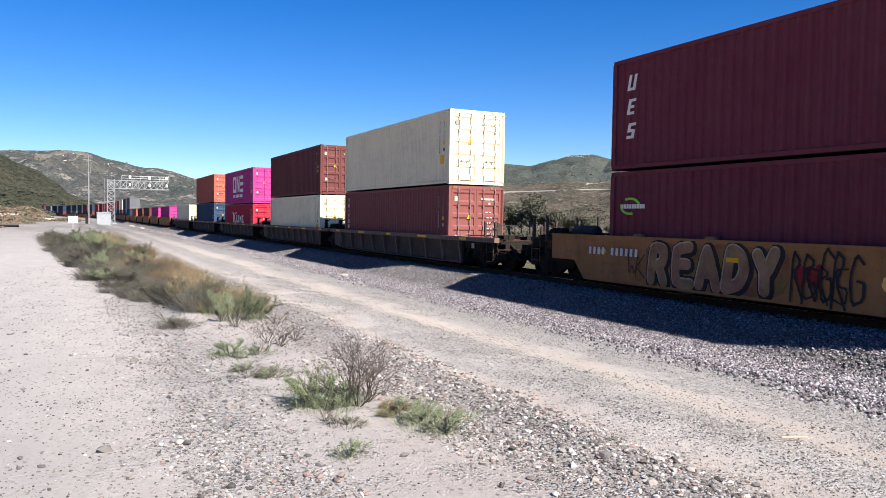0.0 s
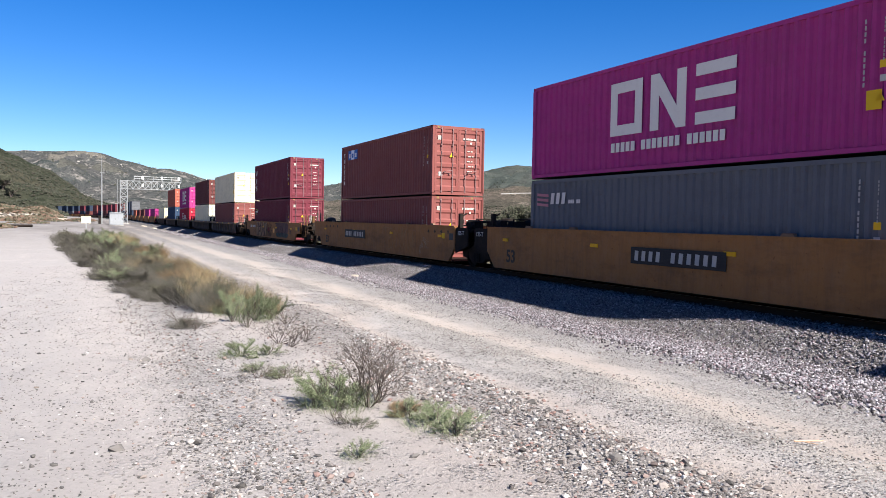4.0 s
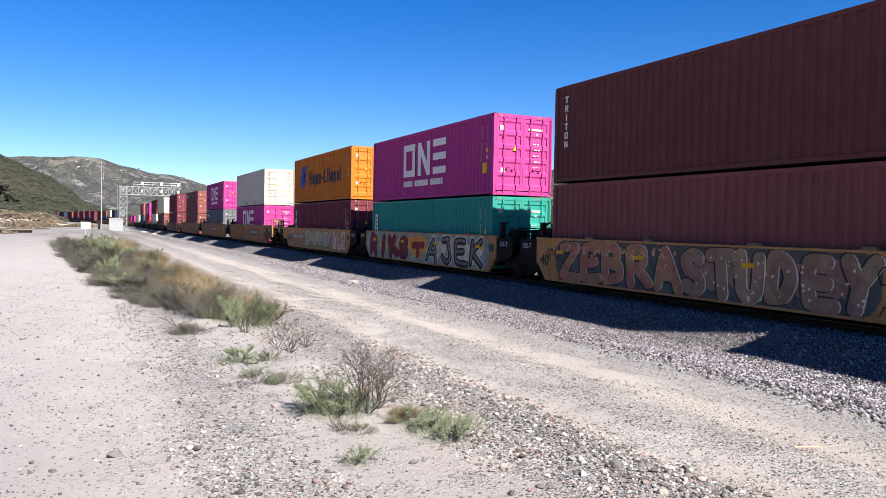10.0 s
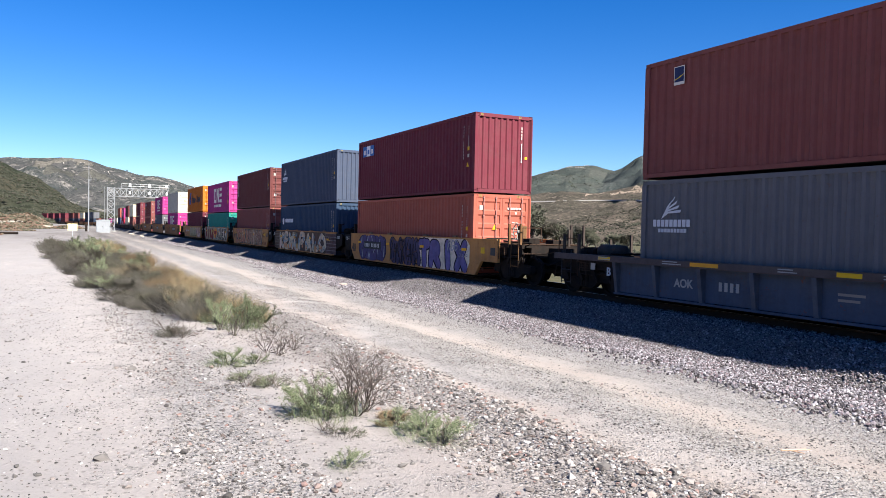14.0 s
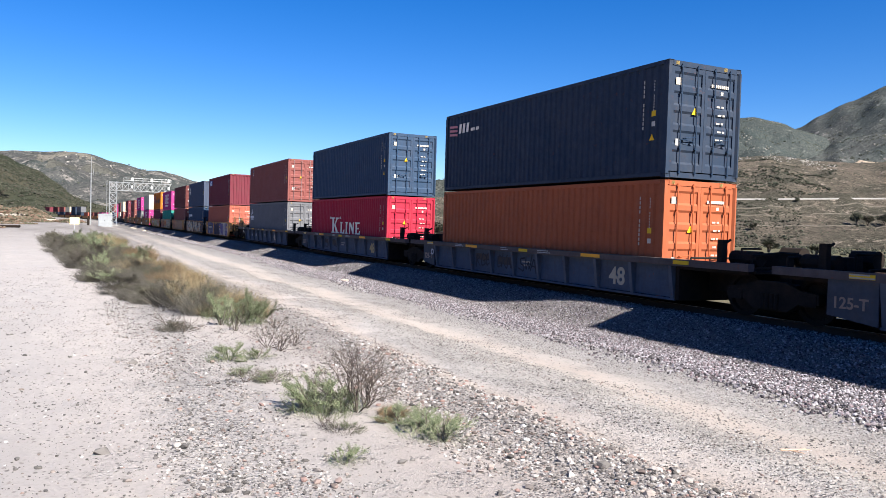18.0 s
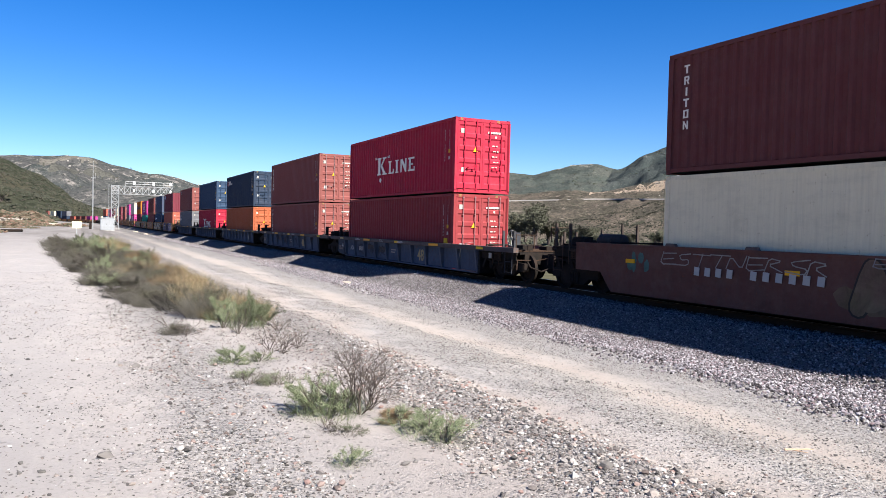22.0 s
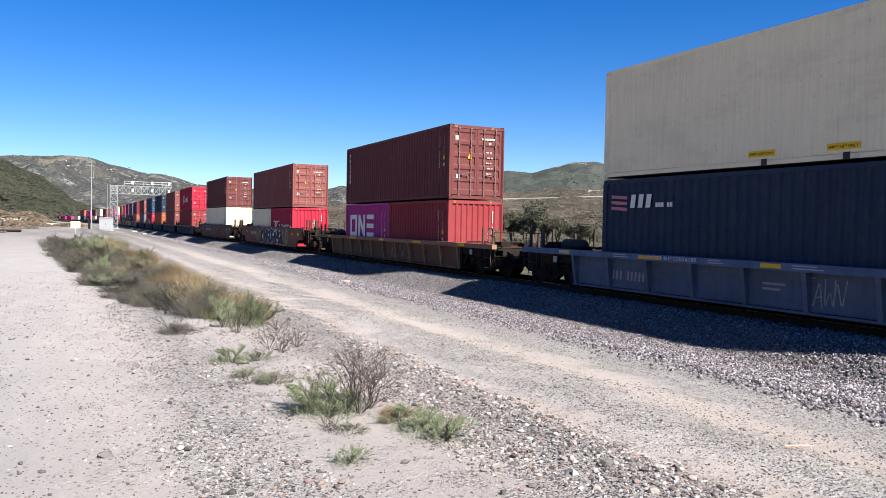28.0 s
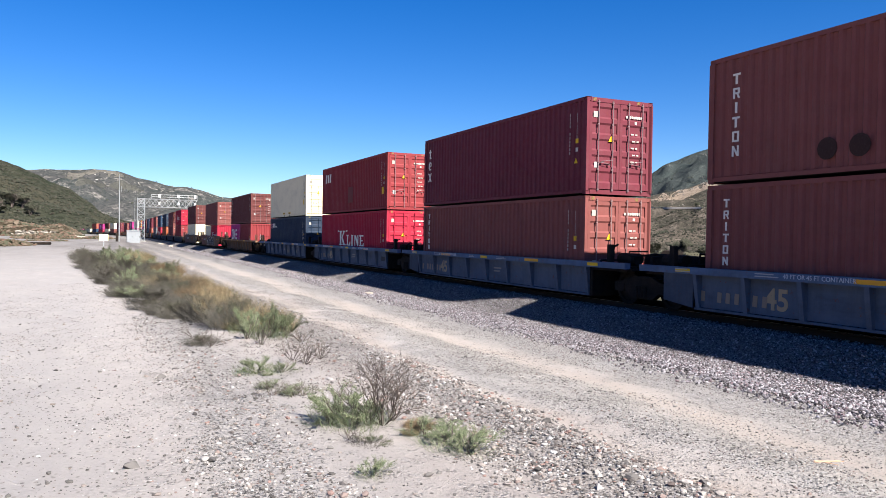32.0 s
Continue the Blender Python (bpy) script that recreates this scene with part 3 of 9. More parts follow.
def logo_shapes(kind):
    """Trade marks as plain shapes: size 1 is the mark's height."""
    if kind == "wide":      # a square ring, a slanted pair and three bars
        return [rect(0, 0, 0.9, 0.2), rect(0, 0.8, 0.9, 0.2), rect(0, 0.2, 0.2, 0.6), rect(0.7, 0.2, 0.2, 0.6),
                [(1.12, 0), (1.34, 0), (1.34, 0.62), (1.78, 0), (2.0, 0), (2.0, 1.0), (1.78, 1.0), (1.78, 0.38), (1.34, 1.0), (1.12, 1.0)],
                rect(2.22, 0, 0.85, 0.2), rect(2.22, 0.4, 0.85, 0.2), rect(2.22, 0.8, 0.85, 0.2)]
    if kind == "serif":     # one tall block with a wedge, and four lower footed blocks
        return [rect(0.06, 0.05, 0.24, 0.9), [(0.32, 0.52), (0.66, 0.93), (0.84, 0.93), (0.5, 0.56), (0.9, 0.06), (0.62, 0.06)], rect(-0.04, 0, 0.44, 0.08), rect(-0.04, 0.92, 0.44, 0.08), rect(0.52, 0, 0.52, 0.08), rect(0.54, 0.92, 0.42, 0.08),
                rect(1.26, 0.04, 0.17, 0.64), [(1.18, 0), (1.78, 0), (1.78, 0.26), (1.7, 0.26), (1.62, 0.07), (1.18, 0.07)], rect(1.98, 0.04, 0.17, 0.64), rect(1.9, 0, 0.33, 0.07), rect(1.9, 0.65, 0.33, 0.07), rect(1.18, 0.65, 0.33, 0.07),
                rect(2.44, 0, 0.12, 0.70), [(2.44, 0.70), (2.64, 0.70), (3.0, 0.2), (3.0, 0.0), (2.9, 0.0)], rect(2.9, 0.0, 0.12, 0.72), rect(3.26, 0, 0.17, 0.72), rect(3.18, 0, 0.62, 0.09), rect(3.4, 0.32, 0.26, 0.08), rect(3.18, 0.63, 0.58, 0.09), rect(3.72, 0, 0.08, 0.22),
                rect(-0.28, 0.92, 0.07, 0.13), rect(-0.17, 0.92, 0.07, 0.13), rect(1.10, 0.92, 0.07, 0.13), rect(1.21, 0.92, 0.07, 0.13), [(0.32, -0.45), (0.47, -0.3), (0.32, -0.15), (0.17, -0.3)]]
    if kind == "line":      # a row of lettering-sized blocks
        return [rect(i * 0.92, 0, 0.7, 1.0) for i in range(9)]
    if kind == "trio":
        return [[(i * 0.85, 0), (i * 0.85 + 0.5, 0), (i * 0.85 + 0.65, 1.0), (i * 0.85 + 0.15, 1.0)] for i in range(3)]
    if kind == "short":
        return [rect(i * 0.92, 0, 0.7, 1.0) for i in range(6) if i != 3]
    if kind == "words":
        return [rect(i * 0.82, 0, 0.6, 1.0) for i in range(20) if i not in (5, 13)]
    if kind == "column":    # notched blocks one under another
        out = []
        for i, cuts in enumerate(((0.36, 0.64, 0.8), (0.3, 0.74, 0.62), (0.36, 0.64, 1.0), (0.36, 0.64, 0.8), (0.2, 0.8, 0.82), (0.26, 0.74, 1.0))):
            b, (u, v, t) = -i * 1.36, cuts
            if i in (0, 3):
                out.append([(u, b), (v, b), (v, b + t), (0.95, b + t), (0.95, b + 1.0), (0.05, b + 1.0), (0.05, b + t), (u, b + t)])
            elif i == 2:
                out.append(rect(u, b, v - u, 1.0))
            elif i == 4:
                out += [rect(0.08, b, 0.24, 1.0), rect(0.68, b, 0.24, 1.0), rect(0.3, b, 0.4, 0.17), rect(0.3, b + 0.83, 0.4, 0.17)]
            elif i == 5:
                out += [[(0.08, b), (0.3, b), (0.3, b + 0.62), (0.7, b), (0.92, b), (0.92, b + 1.0), (0.7, b + 1.0), (0.7, b + 0.38), (0.3, b + 1.0), (0.08, b + 1.0)]]
            else:
                out += [rect(0.08, b, 0.24, 1.0), rect(0.3, b + 0.83, 0.55, 0.17), rect(0.3, b + 0.42, 0.55, 0.16), rect(0.66, b + 0.5, 0.24, 0.42), [(0.5, b + 0.45), (0.68, b + 0.45), (0.95, b), (0.7, b)]]
        return out
    if kind == "three":     # three slanted notched blocks
        lean = lambda shape, b: [(u + 0.22 * (v - b), v) for u, v in shape]
        out = []
        for i, boxes in enumerate((((0.05, 0, 0.24, 1.0), (0.55, 0, 0.24, 1.0), (0.25, 0, 0.35, 0.18)), ((0.05, 0, 0.26, 1.0), (0.3, 0, 0.42, 0.18), (0.3, 0.41, 0.34, 0.17), (0.3, 0.82, 0.42, 0.18)),
                                   ((0.05, 0, 0.7, 0.18), (0.5, 0.1, 0.26, 0.45), (0.05, 0.41, 0.6, 0.18), (0.05, 0.5, 0.26, 0.4), (0.1, 0.82, 0.66, 0.18)))):
            b = -i * 1.55
            out += [lean(rect(u, b + v, w, h), b) for u, v, w, h in boxes]
        return out
    if kind == "stacked":   # a barred block, a ring and a cross, one under another
        b, d = -1.3, -2.6
        return [rect(0.3, 0, 0.26, 1.05), rect(0.08, 0.68, 0.7, 0.14), rect(0.5, 0, 0.26, 0.16),
                rect(0.1, b + 0.1, 0.24, 0.7), rect(0.25, b + 0.78, 0.4, 0.14), rect(0.6, b + 0.46, 0.2, 0.4), rect(0.3, b + 0.4, 0.5, 0.13), rect(0.25, b, 0.5, 0.15),
                [(0.04, d), (0.26, d), (0.86, d + 0.9), (0.64, d + 0.9)], [(0.62, d), (0.9, d), (0.3, d + 0.9), (0.02, d + 0.9)], rect(-0.02, d, 0.34, 0.08), rect(0.58, d, 0.36, 0.08), rect(-0.04, d + 0.84, 0.38, 0.08), rect(0.58, d + 0.84, 0.34, 0.08)]
    if kind == "digits":
        return [rect(0.0, -i * 1.45, 0.42, 1.0) for i in range(11) if i != 4]
    if kind == "sheaf":     # slanted bars of a badge
        return [[(0.0, 0.42), (0.28, 0.76), (0.38, 1.15), (0.72, 1.15), (0.42, 0.0), (0.08, 0.0), (0.18, 0.40)], [(0.60, 0.44), (0.90, 0.46), (0.97, 0.74), (0.67, 0.72)], [(0.82, 1.15), (1.30, 1.15), (1.02, 0.80), (1.24, 0.72), (0.98, 0.52), (1.12, 0.40), (0.88, 0.0), (0.52, 0.0)]]
    if kind == "flag":
        return [[(0, i * 0.36), (1.5, i * 0.36 - 0.1), (1.5, i * 0.36 + 0.1), (0, i * 0.36 + 0.2)] for i in range(3)]
    if kind == "wing":
        return [[(i * 0.42, i * 0.12), (1.1 + i * 0.5, 0.45 + i * 0.2), (1.2 + i * 0.5, 0.6 + i * 0.2), (i * 0.42, 0.22 + i * 0.12)] for i in range(4)]
    if kind == "feathers":
        return [[(0.0, 0.02), (0.45, 0.28 + 0.1 * i), (1.25 - 0.14 * i, 0.32 + 0.21 * i), (1.32 - 0.14 * i, 0.46 + 0.21 * i), (0.42, 0.36 + 0.1 * i)] for i in range(4)]
    if kind == "triangle":
        return [[(0, 0), (1, 0), (0.5, 0.9)]]
    if kind == "round":
        return [[(0.5 + 0.5 * math.cos(a * math.pi / 7), 0.5 + 0.5 * math.sin(a * math.pi / 7)) for a in range(14)]]
    if kind == "crescent":
        return [[(0.9 + 1.0 * math.cos(a), 0.5 + 0.55 * math.sin(a)) for a in (0.1, 0.5, 0.9, 1.3, 1.7, 2.1)] + [(0.9 + 0.8 * math.cos(a), 0.42 + 0.48 * math.sin(a)) for a in (2.1, 1.7, 1.3, 0.9, 0.5, 0.1)],
                [(0.9 + 1.0 * math.cos(a), 0.5 + 0.6 * math.sin(a)) for a in (3.0, 3.5, 4.0, 4.5, 5.0)] + [(0.9 + 0.85 * math.cos(a), 0.55 + 0.5 * math.sin(a)) for a in (5.0, 4.5, 4.0, 3.5, 3.0)]]
    if kind == "stripes":
        return [[(i * 0.3, 0), (i * 0.3 + 0.16, 0), (i * 0.3 + 0.26, 1), (i * 0.3 + 0.1, 1)] for i in range(4)]
    return [rect(0, 0, 1, 1)]


SPLIT = {"trio": [1] * 3, "wide": [4, 1, 1, 1, 1], "serif": [6, 6, 3, 5, 4, 1], "column": [1, 5, 1, 1, 4, 1], "three": [3, 4, 5], "stacked": [3, 5, 6], "sheaf": [1] * 3, "crescent": [1] * 2, "flag": [1] * 3}


def mark(parent, kind, y, z, size, color, x=-C_HALF + 0.001, turn=0.0, name="panel_mark", label="", stretch=1.0):
    """A mark on the side that faces the road: y of its left edge, z of its foot, its height."""
    m = pose(x - 0.006, y, z, turn) @ Matrix.Diagonal((1, size * stretch, size, 1))
    shapes = logo_shapes(kind)
    if kind in SPLIT:
        k = 0
        for j, n in enumerate(SPLIT[kind]):
            piece = shapes[k:k + n]
            k += n
            if piece:
                part("logo_block", kept(("mark", kind, j), lambda: poly_mark(piece)), parent, m, color, label)
        return
    ob = part(name, kept(("mark", kind), lambda: poly_mark(shapes)), parent, m, color, label)
    if len(shapes) > 1:
        tagged(ob, kind="stuff")


def words_mesh(text, bold=0.0):
    cu = bpy.data.curves.new("lettering", "FONT")
    cu.body, cu.extrude, cu.offset = text, 0.004, bold
    ob = bpy.data.objects.new("lettering", cu)
    me = bpy.data.meshes.new_from_object(ob)
    bpy.data.objects.remove(ob)
    me.materials.append(DECAL)
    return me


def words(parent, text, y, z, size, color, x, bold=0.0, stretch=1.0):
    """Readable words on the side that faces the road."""
    me = kept(("words", text, bold), lambda: words_mesh(text, bold))
    m = Matrix(((0, 0, -1, x), (-1, 0, 0, y), (0, 1, 0, z), (0, 0, 0, 1))) @ Matrix.Diagonal((size * stretch, size, 1, 1))
    return tagged(part("lettering", me, parent, m, color), kind="stuff")


def end_mark(parent, kind, x, z, size, color, y):
    """A mark on the end that faces down the line: x of its left edge."""
    me = kept(("mark", kind), lambda: poly_mark(logo_shapes(kind)))
    m = Matrix.Translation((x, y, z)) @ pose(0, 0, 0, 0, 0, 90) @ Matrix.Diagonal((1, size, size, 1))
    ob = part("panel_mark", me, parent, m, color)
    return tagged(ob, kind="stuff") if len(logo_shapes(kind)) > 1 else ob


def shade(c, k):
    return tuple(min(1.0, v * k) for v in c)


def box_container(color, what, long=C_LONG, high=C_HIGH, end="door", flat=False, bars=None, full=True, group="containers on the train"):
    """A shipping container; its origin lies under its middle."""
    top = tagged(new("container"), what, "shipping container", group)
    h = long / 2
    depth = 0.006 if flat else 0.046
    sp = kept(("side", long, high, depth), lambda: side_panel(long, high, depth))
    part("side_panel", sp, top, None, color)
    part("side_panel", sp, top, pose(0, 0, 0, 0, 0, 180), color)
    part("roof", kept(("roof", long, high), lambda: Solid().box(-C_HALF + 0.02, C_HALF - 0.02, -h + 0.03, h - 0.03, high - 0.05, high - 0.015).mesh("roof", PAINT)), top, None, color)
    part("underframe", kept(("under", long), lambda: Solid().box(-C_HALF + 0.02, C_HALF - 0.02, -h + 0.05, h - 0.05, 0.03, 0.14).mesh("underframe", BLACK)), top)
    rail = kept(("toprail", long), lambda: Solid().box(-C_HALF, -C_HALF + 0.06, -h + 0.17, h - 0.17, -0.05, 0.05).mesh("rail", PAINT))
    for side in (0, 180):
        part("top_rail", rail, top, pose(0, 0, high - 0.05, 0, 0, side), color)
        part("bottom_rail", rail, top, pose(0, 0, 0.09, 0, 0, side), color)
    post = kept(("post", high), lambda: Solid().prism([(-C_HALF, -0.07), (-C_HALF + 0.10, -0.07), (-C_HALF + 0.10, 0.0), (-C_HALF + 0.04, 0.09), (-C_HALF, 0.09)], "z", 0.1, high - 0.1).mesh("corner_post", PAINT))
    cast = kept("casting", casting)
    mirror = Matrix.Diagonal((-1, 1, 1, 1))
    for sy in (-1, 1):
        for sx in (-1, 1):
            m = pose(0, sy * (h - 0.07), 0) @ (Matrix.Identity(4) if sx < 0 else pose(0, 0, 0, 0, 0, 180))
            part("corner_post", post, top, m, color)
            for z in (0.06, high - 0.06):
                part("corner_casting", cast, top, pose(sx * (C_HALF - 0.081), sy * (h - 0.089), z), shade(color, 0.85))
    beam = kept(("beam",), lambda: Solid().box(-C_HALF + 0.15, C_HALF - 0.15, -0.06, 0.05, -0.07, 0.06).mesh("beam", PAINT))
    for y in (-h + 0.065, h - 0.065):
        part("header", beam, top, pose(0, y, high - 0.07), color)
        part("sill", beam, top, pose(0, y, 0.08), color)
    fp = kept(("front", high), lambda: front_panel(high))
    part("front_panel", fp, top, pose(0, h - 0.02, 0, 0, 0, 180), color)
    if end == "front":
        part("front_panel", fp, top, pose(0, -h + 0.02, 0), color)
        if full:
            end_mark(top, "digits", 0.75, high - 0.5, 0.085, WHITE, -h + 0.015)
            end_mark(top, "plain", 0.92, high - 1.6, 0.10, YELLOW, -h + 0.015)
    else:
        dp = kept(("door", high), lambda: door_panel(high))
        lb = kept(("bar", high), lambda: lock_bar(high))
        hd = kept("handle", bar_handle)
        steel = bars or shade(color, 1.15)
        for k, x in enumerate((-1.105, 0.005)):
            leaf = part("door", dp, top, pose(x, -h + 0.02, 0), color)
            for bx in (0.30, 0.82):
                b = part("locking_bar", lb, leaf, pose(bx, 0, 0), steel)
                part("handle", hd, b, pose(0, 0, 0) if bx < 0.5 else pose(0, 0, 0.08, 0, 0, 0) @ Matrix.Diagonal((-1, 1, 1, 1)), steel)
        if full:
            pale = WHITE if max(color) < 0.5 or color in (PINK, ORANGE) else (0.06, 0.06, 0.07)
            if color in (CREAM, STONE):
                pale = (0.50, 0.46, 0.38)
            end_mark(top, "line", 0.22, high - 0.55, 0.075, shade(pale, 0.75), -h + 0.012)
            end_mark(top, "plain", 0.55, high - 0.72, 0.08, shade(pale, 0.7), -h + 0.012)
            for i in range(5 if color not in (CREAM, STONE) else 0):
                end_mark(top, "short", 0.42 + 0.05 * (i % 2), high - 1.05 - 0.21 * i, 0.045, shade(pale, 0.7), -h + 0.012)
            end_mark(top, "plain", -0.97, high - 0.60, 0.18, shade(pale, 0.5), -h + 0.012)
            end_mark(top, "triangle", -0.42, high - 1.3, 0.2, YELLOW, -h + 0.012)
            end_mark(top, "plain", -0.92, 0.8, 0.17, (0.36, 0.36, 0.35), -h + 0.012)
    if full:
        end_mark(top, "stripes", -1.0, high - 0.115, 0.09, (0.26, 0.19, 0.07), -h - 0.006 + 0.002)
        end_mark(top, "stripes", 0.62, high - 0.115, 0.09, (0.26, 0.19, 0.07), -h - 0.006 + 0.002)
        pale = WHITE if max(color) < 0.5 or color in (PINK, ORANGE) else (0.05, 0.05, 0.06)
        mark(top, "digits", -h + 0.88, high - 0.5, 0.080, shade(pale, 0.6))
        mark(top, "digits", -h + 0.50, high - 0.5, 0.05, shade(pale, 0.55))
        mark(top, "plain", -h + 0.56, high - 1.35, 0.14, YELLOW)
        mark(top, "plain", -h + 0.55, high - 1.6, 0.12, shade(pale, 0.7))
        if long > 7 and color in (PINK, CREAM, REDDISH):
            part("panel_mark", kept(("mark", "plain"), lambda: poly_mark(logo_shapes("plain"))), top, pose(-C_HALF - 0.005, -h + 0.80, 0.80) @ Matrix.Diagonal((1, 0.30, 0.36, 1)), YELLOW, "yellow height notice")
        if long > 7:
            if color in (PINK, MAROON, NAVY, BLUE, REDDISH):
                mark(top, "triangle", -h + 0.62, high - 1.95, 0.18, YELLOW)
    return top


def far_container(color, what, long=C_LONG, high=C_HIGH, end="door", flat=False, group="far containers on the train"):
    """A container that stays far up the line: shell, frame and doors."""
    top = tagged(new("container"), what, "shipping container", group)
    h = long / 2
    sp = kept(("side", long, high, 0.036), lambda: side_panel(long, high, 0.036))
    part("side_panel", sp, top, None, color)
    part("side_panel", sp, top, pose(0, 0, 0, 0, 0, 180), color)

    def shell():
        s = Solid().box(-C_HALF + 0.02, C_HALF - 0.02, -h + 0.03, h - 0.03, high - 0.06, high)
        s.box(-C_HALF + 0.02, C_HALF - 0.02, -h + 0.03, h - 0.03, 0.0, 0.14)
        for sx in (-1, 1):
            for sy in (-1, 1):
                s.box(sx * (C_HALF - 0.05) - 0.05, sx * (C_HALF - 0.05) + 0.05, sy * (h - 0.07) - 0.07, sy * (h - 0.07) + 0.07, 0, high)
        return s.mesh("steel_edges", PAINT)
    part("edge_frame", kept(("shell", long, high), shell), top, None, shade(color, 0.9))
    fp = kept(("front", high), lambda: front_panel(high))
    part("front_panel", fp, top, pose(0, h - 0.02, 0, 0, 0, 180), color)
    dp = kept(("door", high), lambda: door_panel(high))
    lb = kept(("bar", high), lambda: lock_bar(high))
    for x in (-1.105, 0.005):
        leaf = part("door", dp, top, pose(x, -h + 0.02, 0), color)
        for bx in (0.30, 0.82):
            part("locking_bar", lb, leaf, pose(bx, 0, 0), shade(color, 1.3))
    return top

# ---- rail cars ----
GOLDCAR, DULLGOLD, RIBBROWN, RIBBLUE, RIBDARK, DEEPBROWN, SOOTBROWN, RIBDEEP = (0.46, 0.215, 0.066), (0.30, 0.132, 0.042), (0.24, 0.125, 0.07), (0.092, 0.115, 0.158), (0.12, 0.085, 0.066), (0.195, 0.077, 0.047), (0.115, 0.046, 0.034), (0.080, 0.092, 0.118)
SILL_X = 1.40
WHEEL_R = 0.457


def wheel_mesh():
    prof = [(0.06, -0.07), (0.11, -0.07), (0.12, -0.02), (0.36, 0.0), (0.39, -0.065), (WHEEL_R + 0.025, -0.06), (WHEEL_R + 0.02, -0.03), (WHEEL_R, -0.02), (WHEEL_R - 0.004, 0.07), (0.39, 0.075), (0.36, 0.03), (0.12, 0.02), (0.11, 0.07), (0.06, 0.07)]
    s = Solid().lathe(prof, "x", (0, 0, 0), 28)
    for i in range(5):
        a = 2 * math.pi * i / 5
        s.box(-0.085, -0.07, 0.06 * math.cos(a) - 0.012, 0.06 * math.cos(a) + 0.012, 0.06 * math.sin(a) - 0.012, 0.06 * math.sin(a) + 0.012)
    return s.mesh("wheel", BLACK)


def side_frame_mesh():
    s = Solid()
    s.prism([(-1.15, 0.42), (-1.15, 0.62), (-0.75, 0.66), (-0.35, 0.80), (0.35, 0.80), (0.75, 0.66), (1.15, 0.62), (1.15, 0.42), (0.98, 0.36), (0.72, 0.40), (0.42, 0.20), (-0.42, 0.20), (-0.72, 0.40), (-0.98, 0.36)], "x", -0.09, 0.07)
    s.box(-0.11, 0.09, -1.10, -0.72, 0.36, 0.58).box(-0.11, 0.09, 0.72, 1.10, 0.36, 0.58)
    for y in (-0.17, -0.06, 0.06, 0.17):
        s.rod((-0.10, y, 0.24), (-0.10, y, 0.55), 0.05, 8)
    return s.mesh("side_frame", BLACK)


def add_truck(car, y, wheels):
    """A two-axle truck under the car at y."""
    sf = kept("side_frame", side_frame_mesh)
    part("truck_side", sf, car, pose(-1.0, y, 0))
    part("truck_side", sf, car, pose(1.0, y, 0, 0, 0, 180))
    part("bolster", kept("bolster", lambda: Solid().box(-1.05, 1.05, -0.2, 0.2, 0.38, 0.72).mesh("bolster", BLACK)), car, pose(0, y, 0))
    for d in (-0.89, 0.89):
        axle = part("wheelset", kept("axle", lambda: Solid().rod((-1.0, 0, 0), (1.0, 0, 0), 0.075, 12).mesh("axle", BLACK)), car, pose(0, y + d, WHEEL_R))
        for sx in (-1, 1):
            part("wheel", kept("wheel", wheel_mesh), axle, pose(sx * 0.7535, 0, 0) if sx < 0 else pose(0.7535, 0, 0, 0, 0, 180))
        wheels.append(axle)


def smooth_sill(y0, y1, z0, z1, e0, e1, cut):
    """A deep plate sill whose foot is cut away over the trucks."""
    o = [(y0, z1), (y0, z0 + cut), (y0 + e0 - 0.45, z0 + cut), (y0 + e0, z0), (y1 - e1, z0), (y1 - e1 + 0.45, z0 + cut), (y1, z0 + cut), (y1, z1)]
    s = Solid().prism(o, "x", -SILL_X, -SILL_X + 0.10)
    s.box(-SILL_X - 0.025, -SILL_X + 0.12, y0, y1, z1 - 0.035, z1 + 0.012)
    s.box(-SILL_X - 0.012, -SILL_X + 0.10, y0 + e0 + 0.05, y1 - e1 - 0.05, z0 - 0.006, z0 + 0.05)
    return s.mesh("side_sill", CARPAINT)


def post_mesh(high):
    return Solid().box(-0.035, 0.035, -0.035, 0.035, 0, high).box(-0.05, 0.05, -0.05, 0.05, 0, 0.02).mesh("hand_post", CARPAINT)


def grid_mesh(wide, deep):
    s = Solid()
    n = int(deep / 0.09)
    for i in range(n):
        s.box(-wide / 2, wide / 2, -deep / 2 + i * 0.09, -deep / 2 + i * 0.09 + 0.035, 0, 0.03)
    s.box(-wide / 2, -wide / 2 + 0.03, -deep / 2, deep / 2, -0.03, 0.02).box(wide / 2 - 0.03, wide / 2, -deep / 2, deep / 2, -0.03, 0.02)
    return s.mesh("walkway", RUSTY)


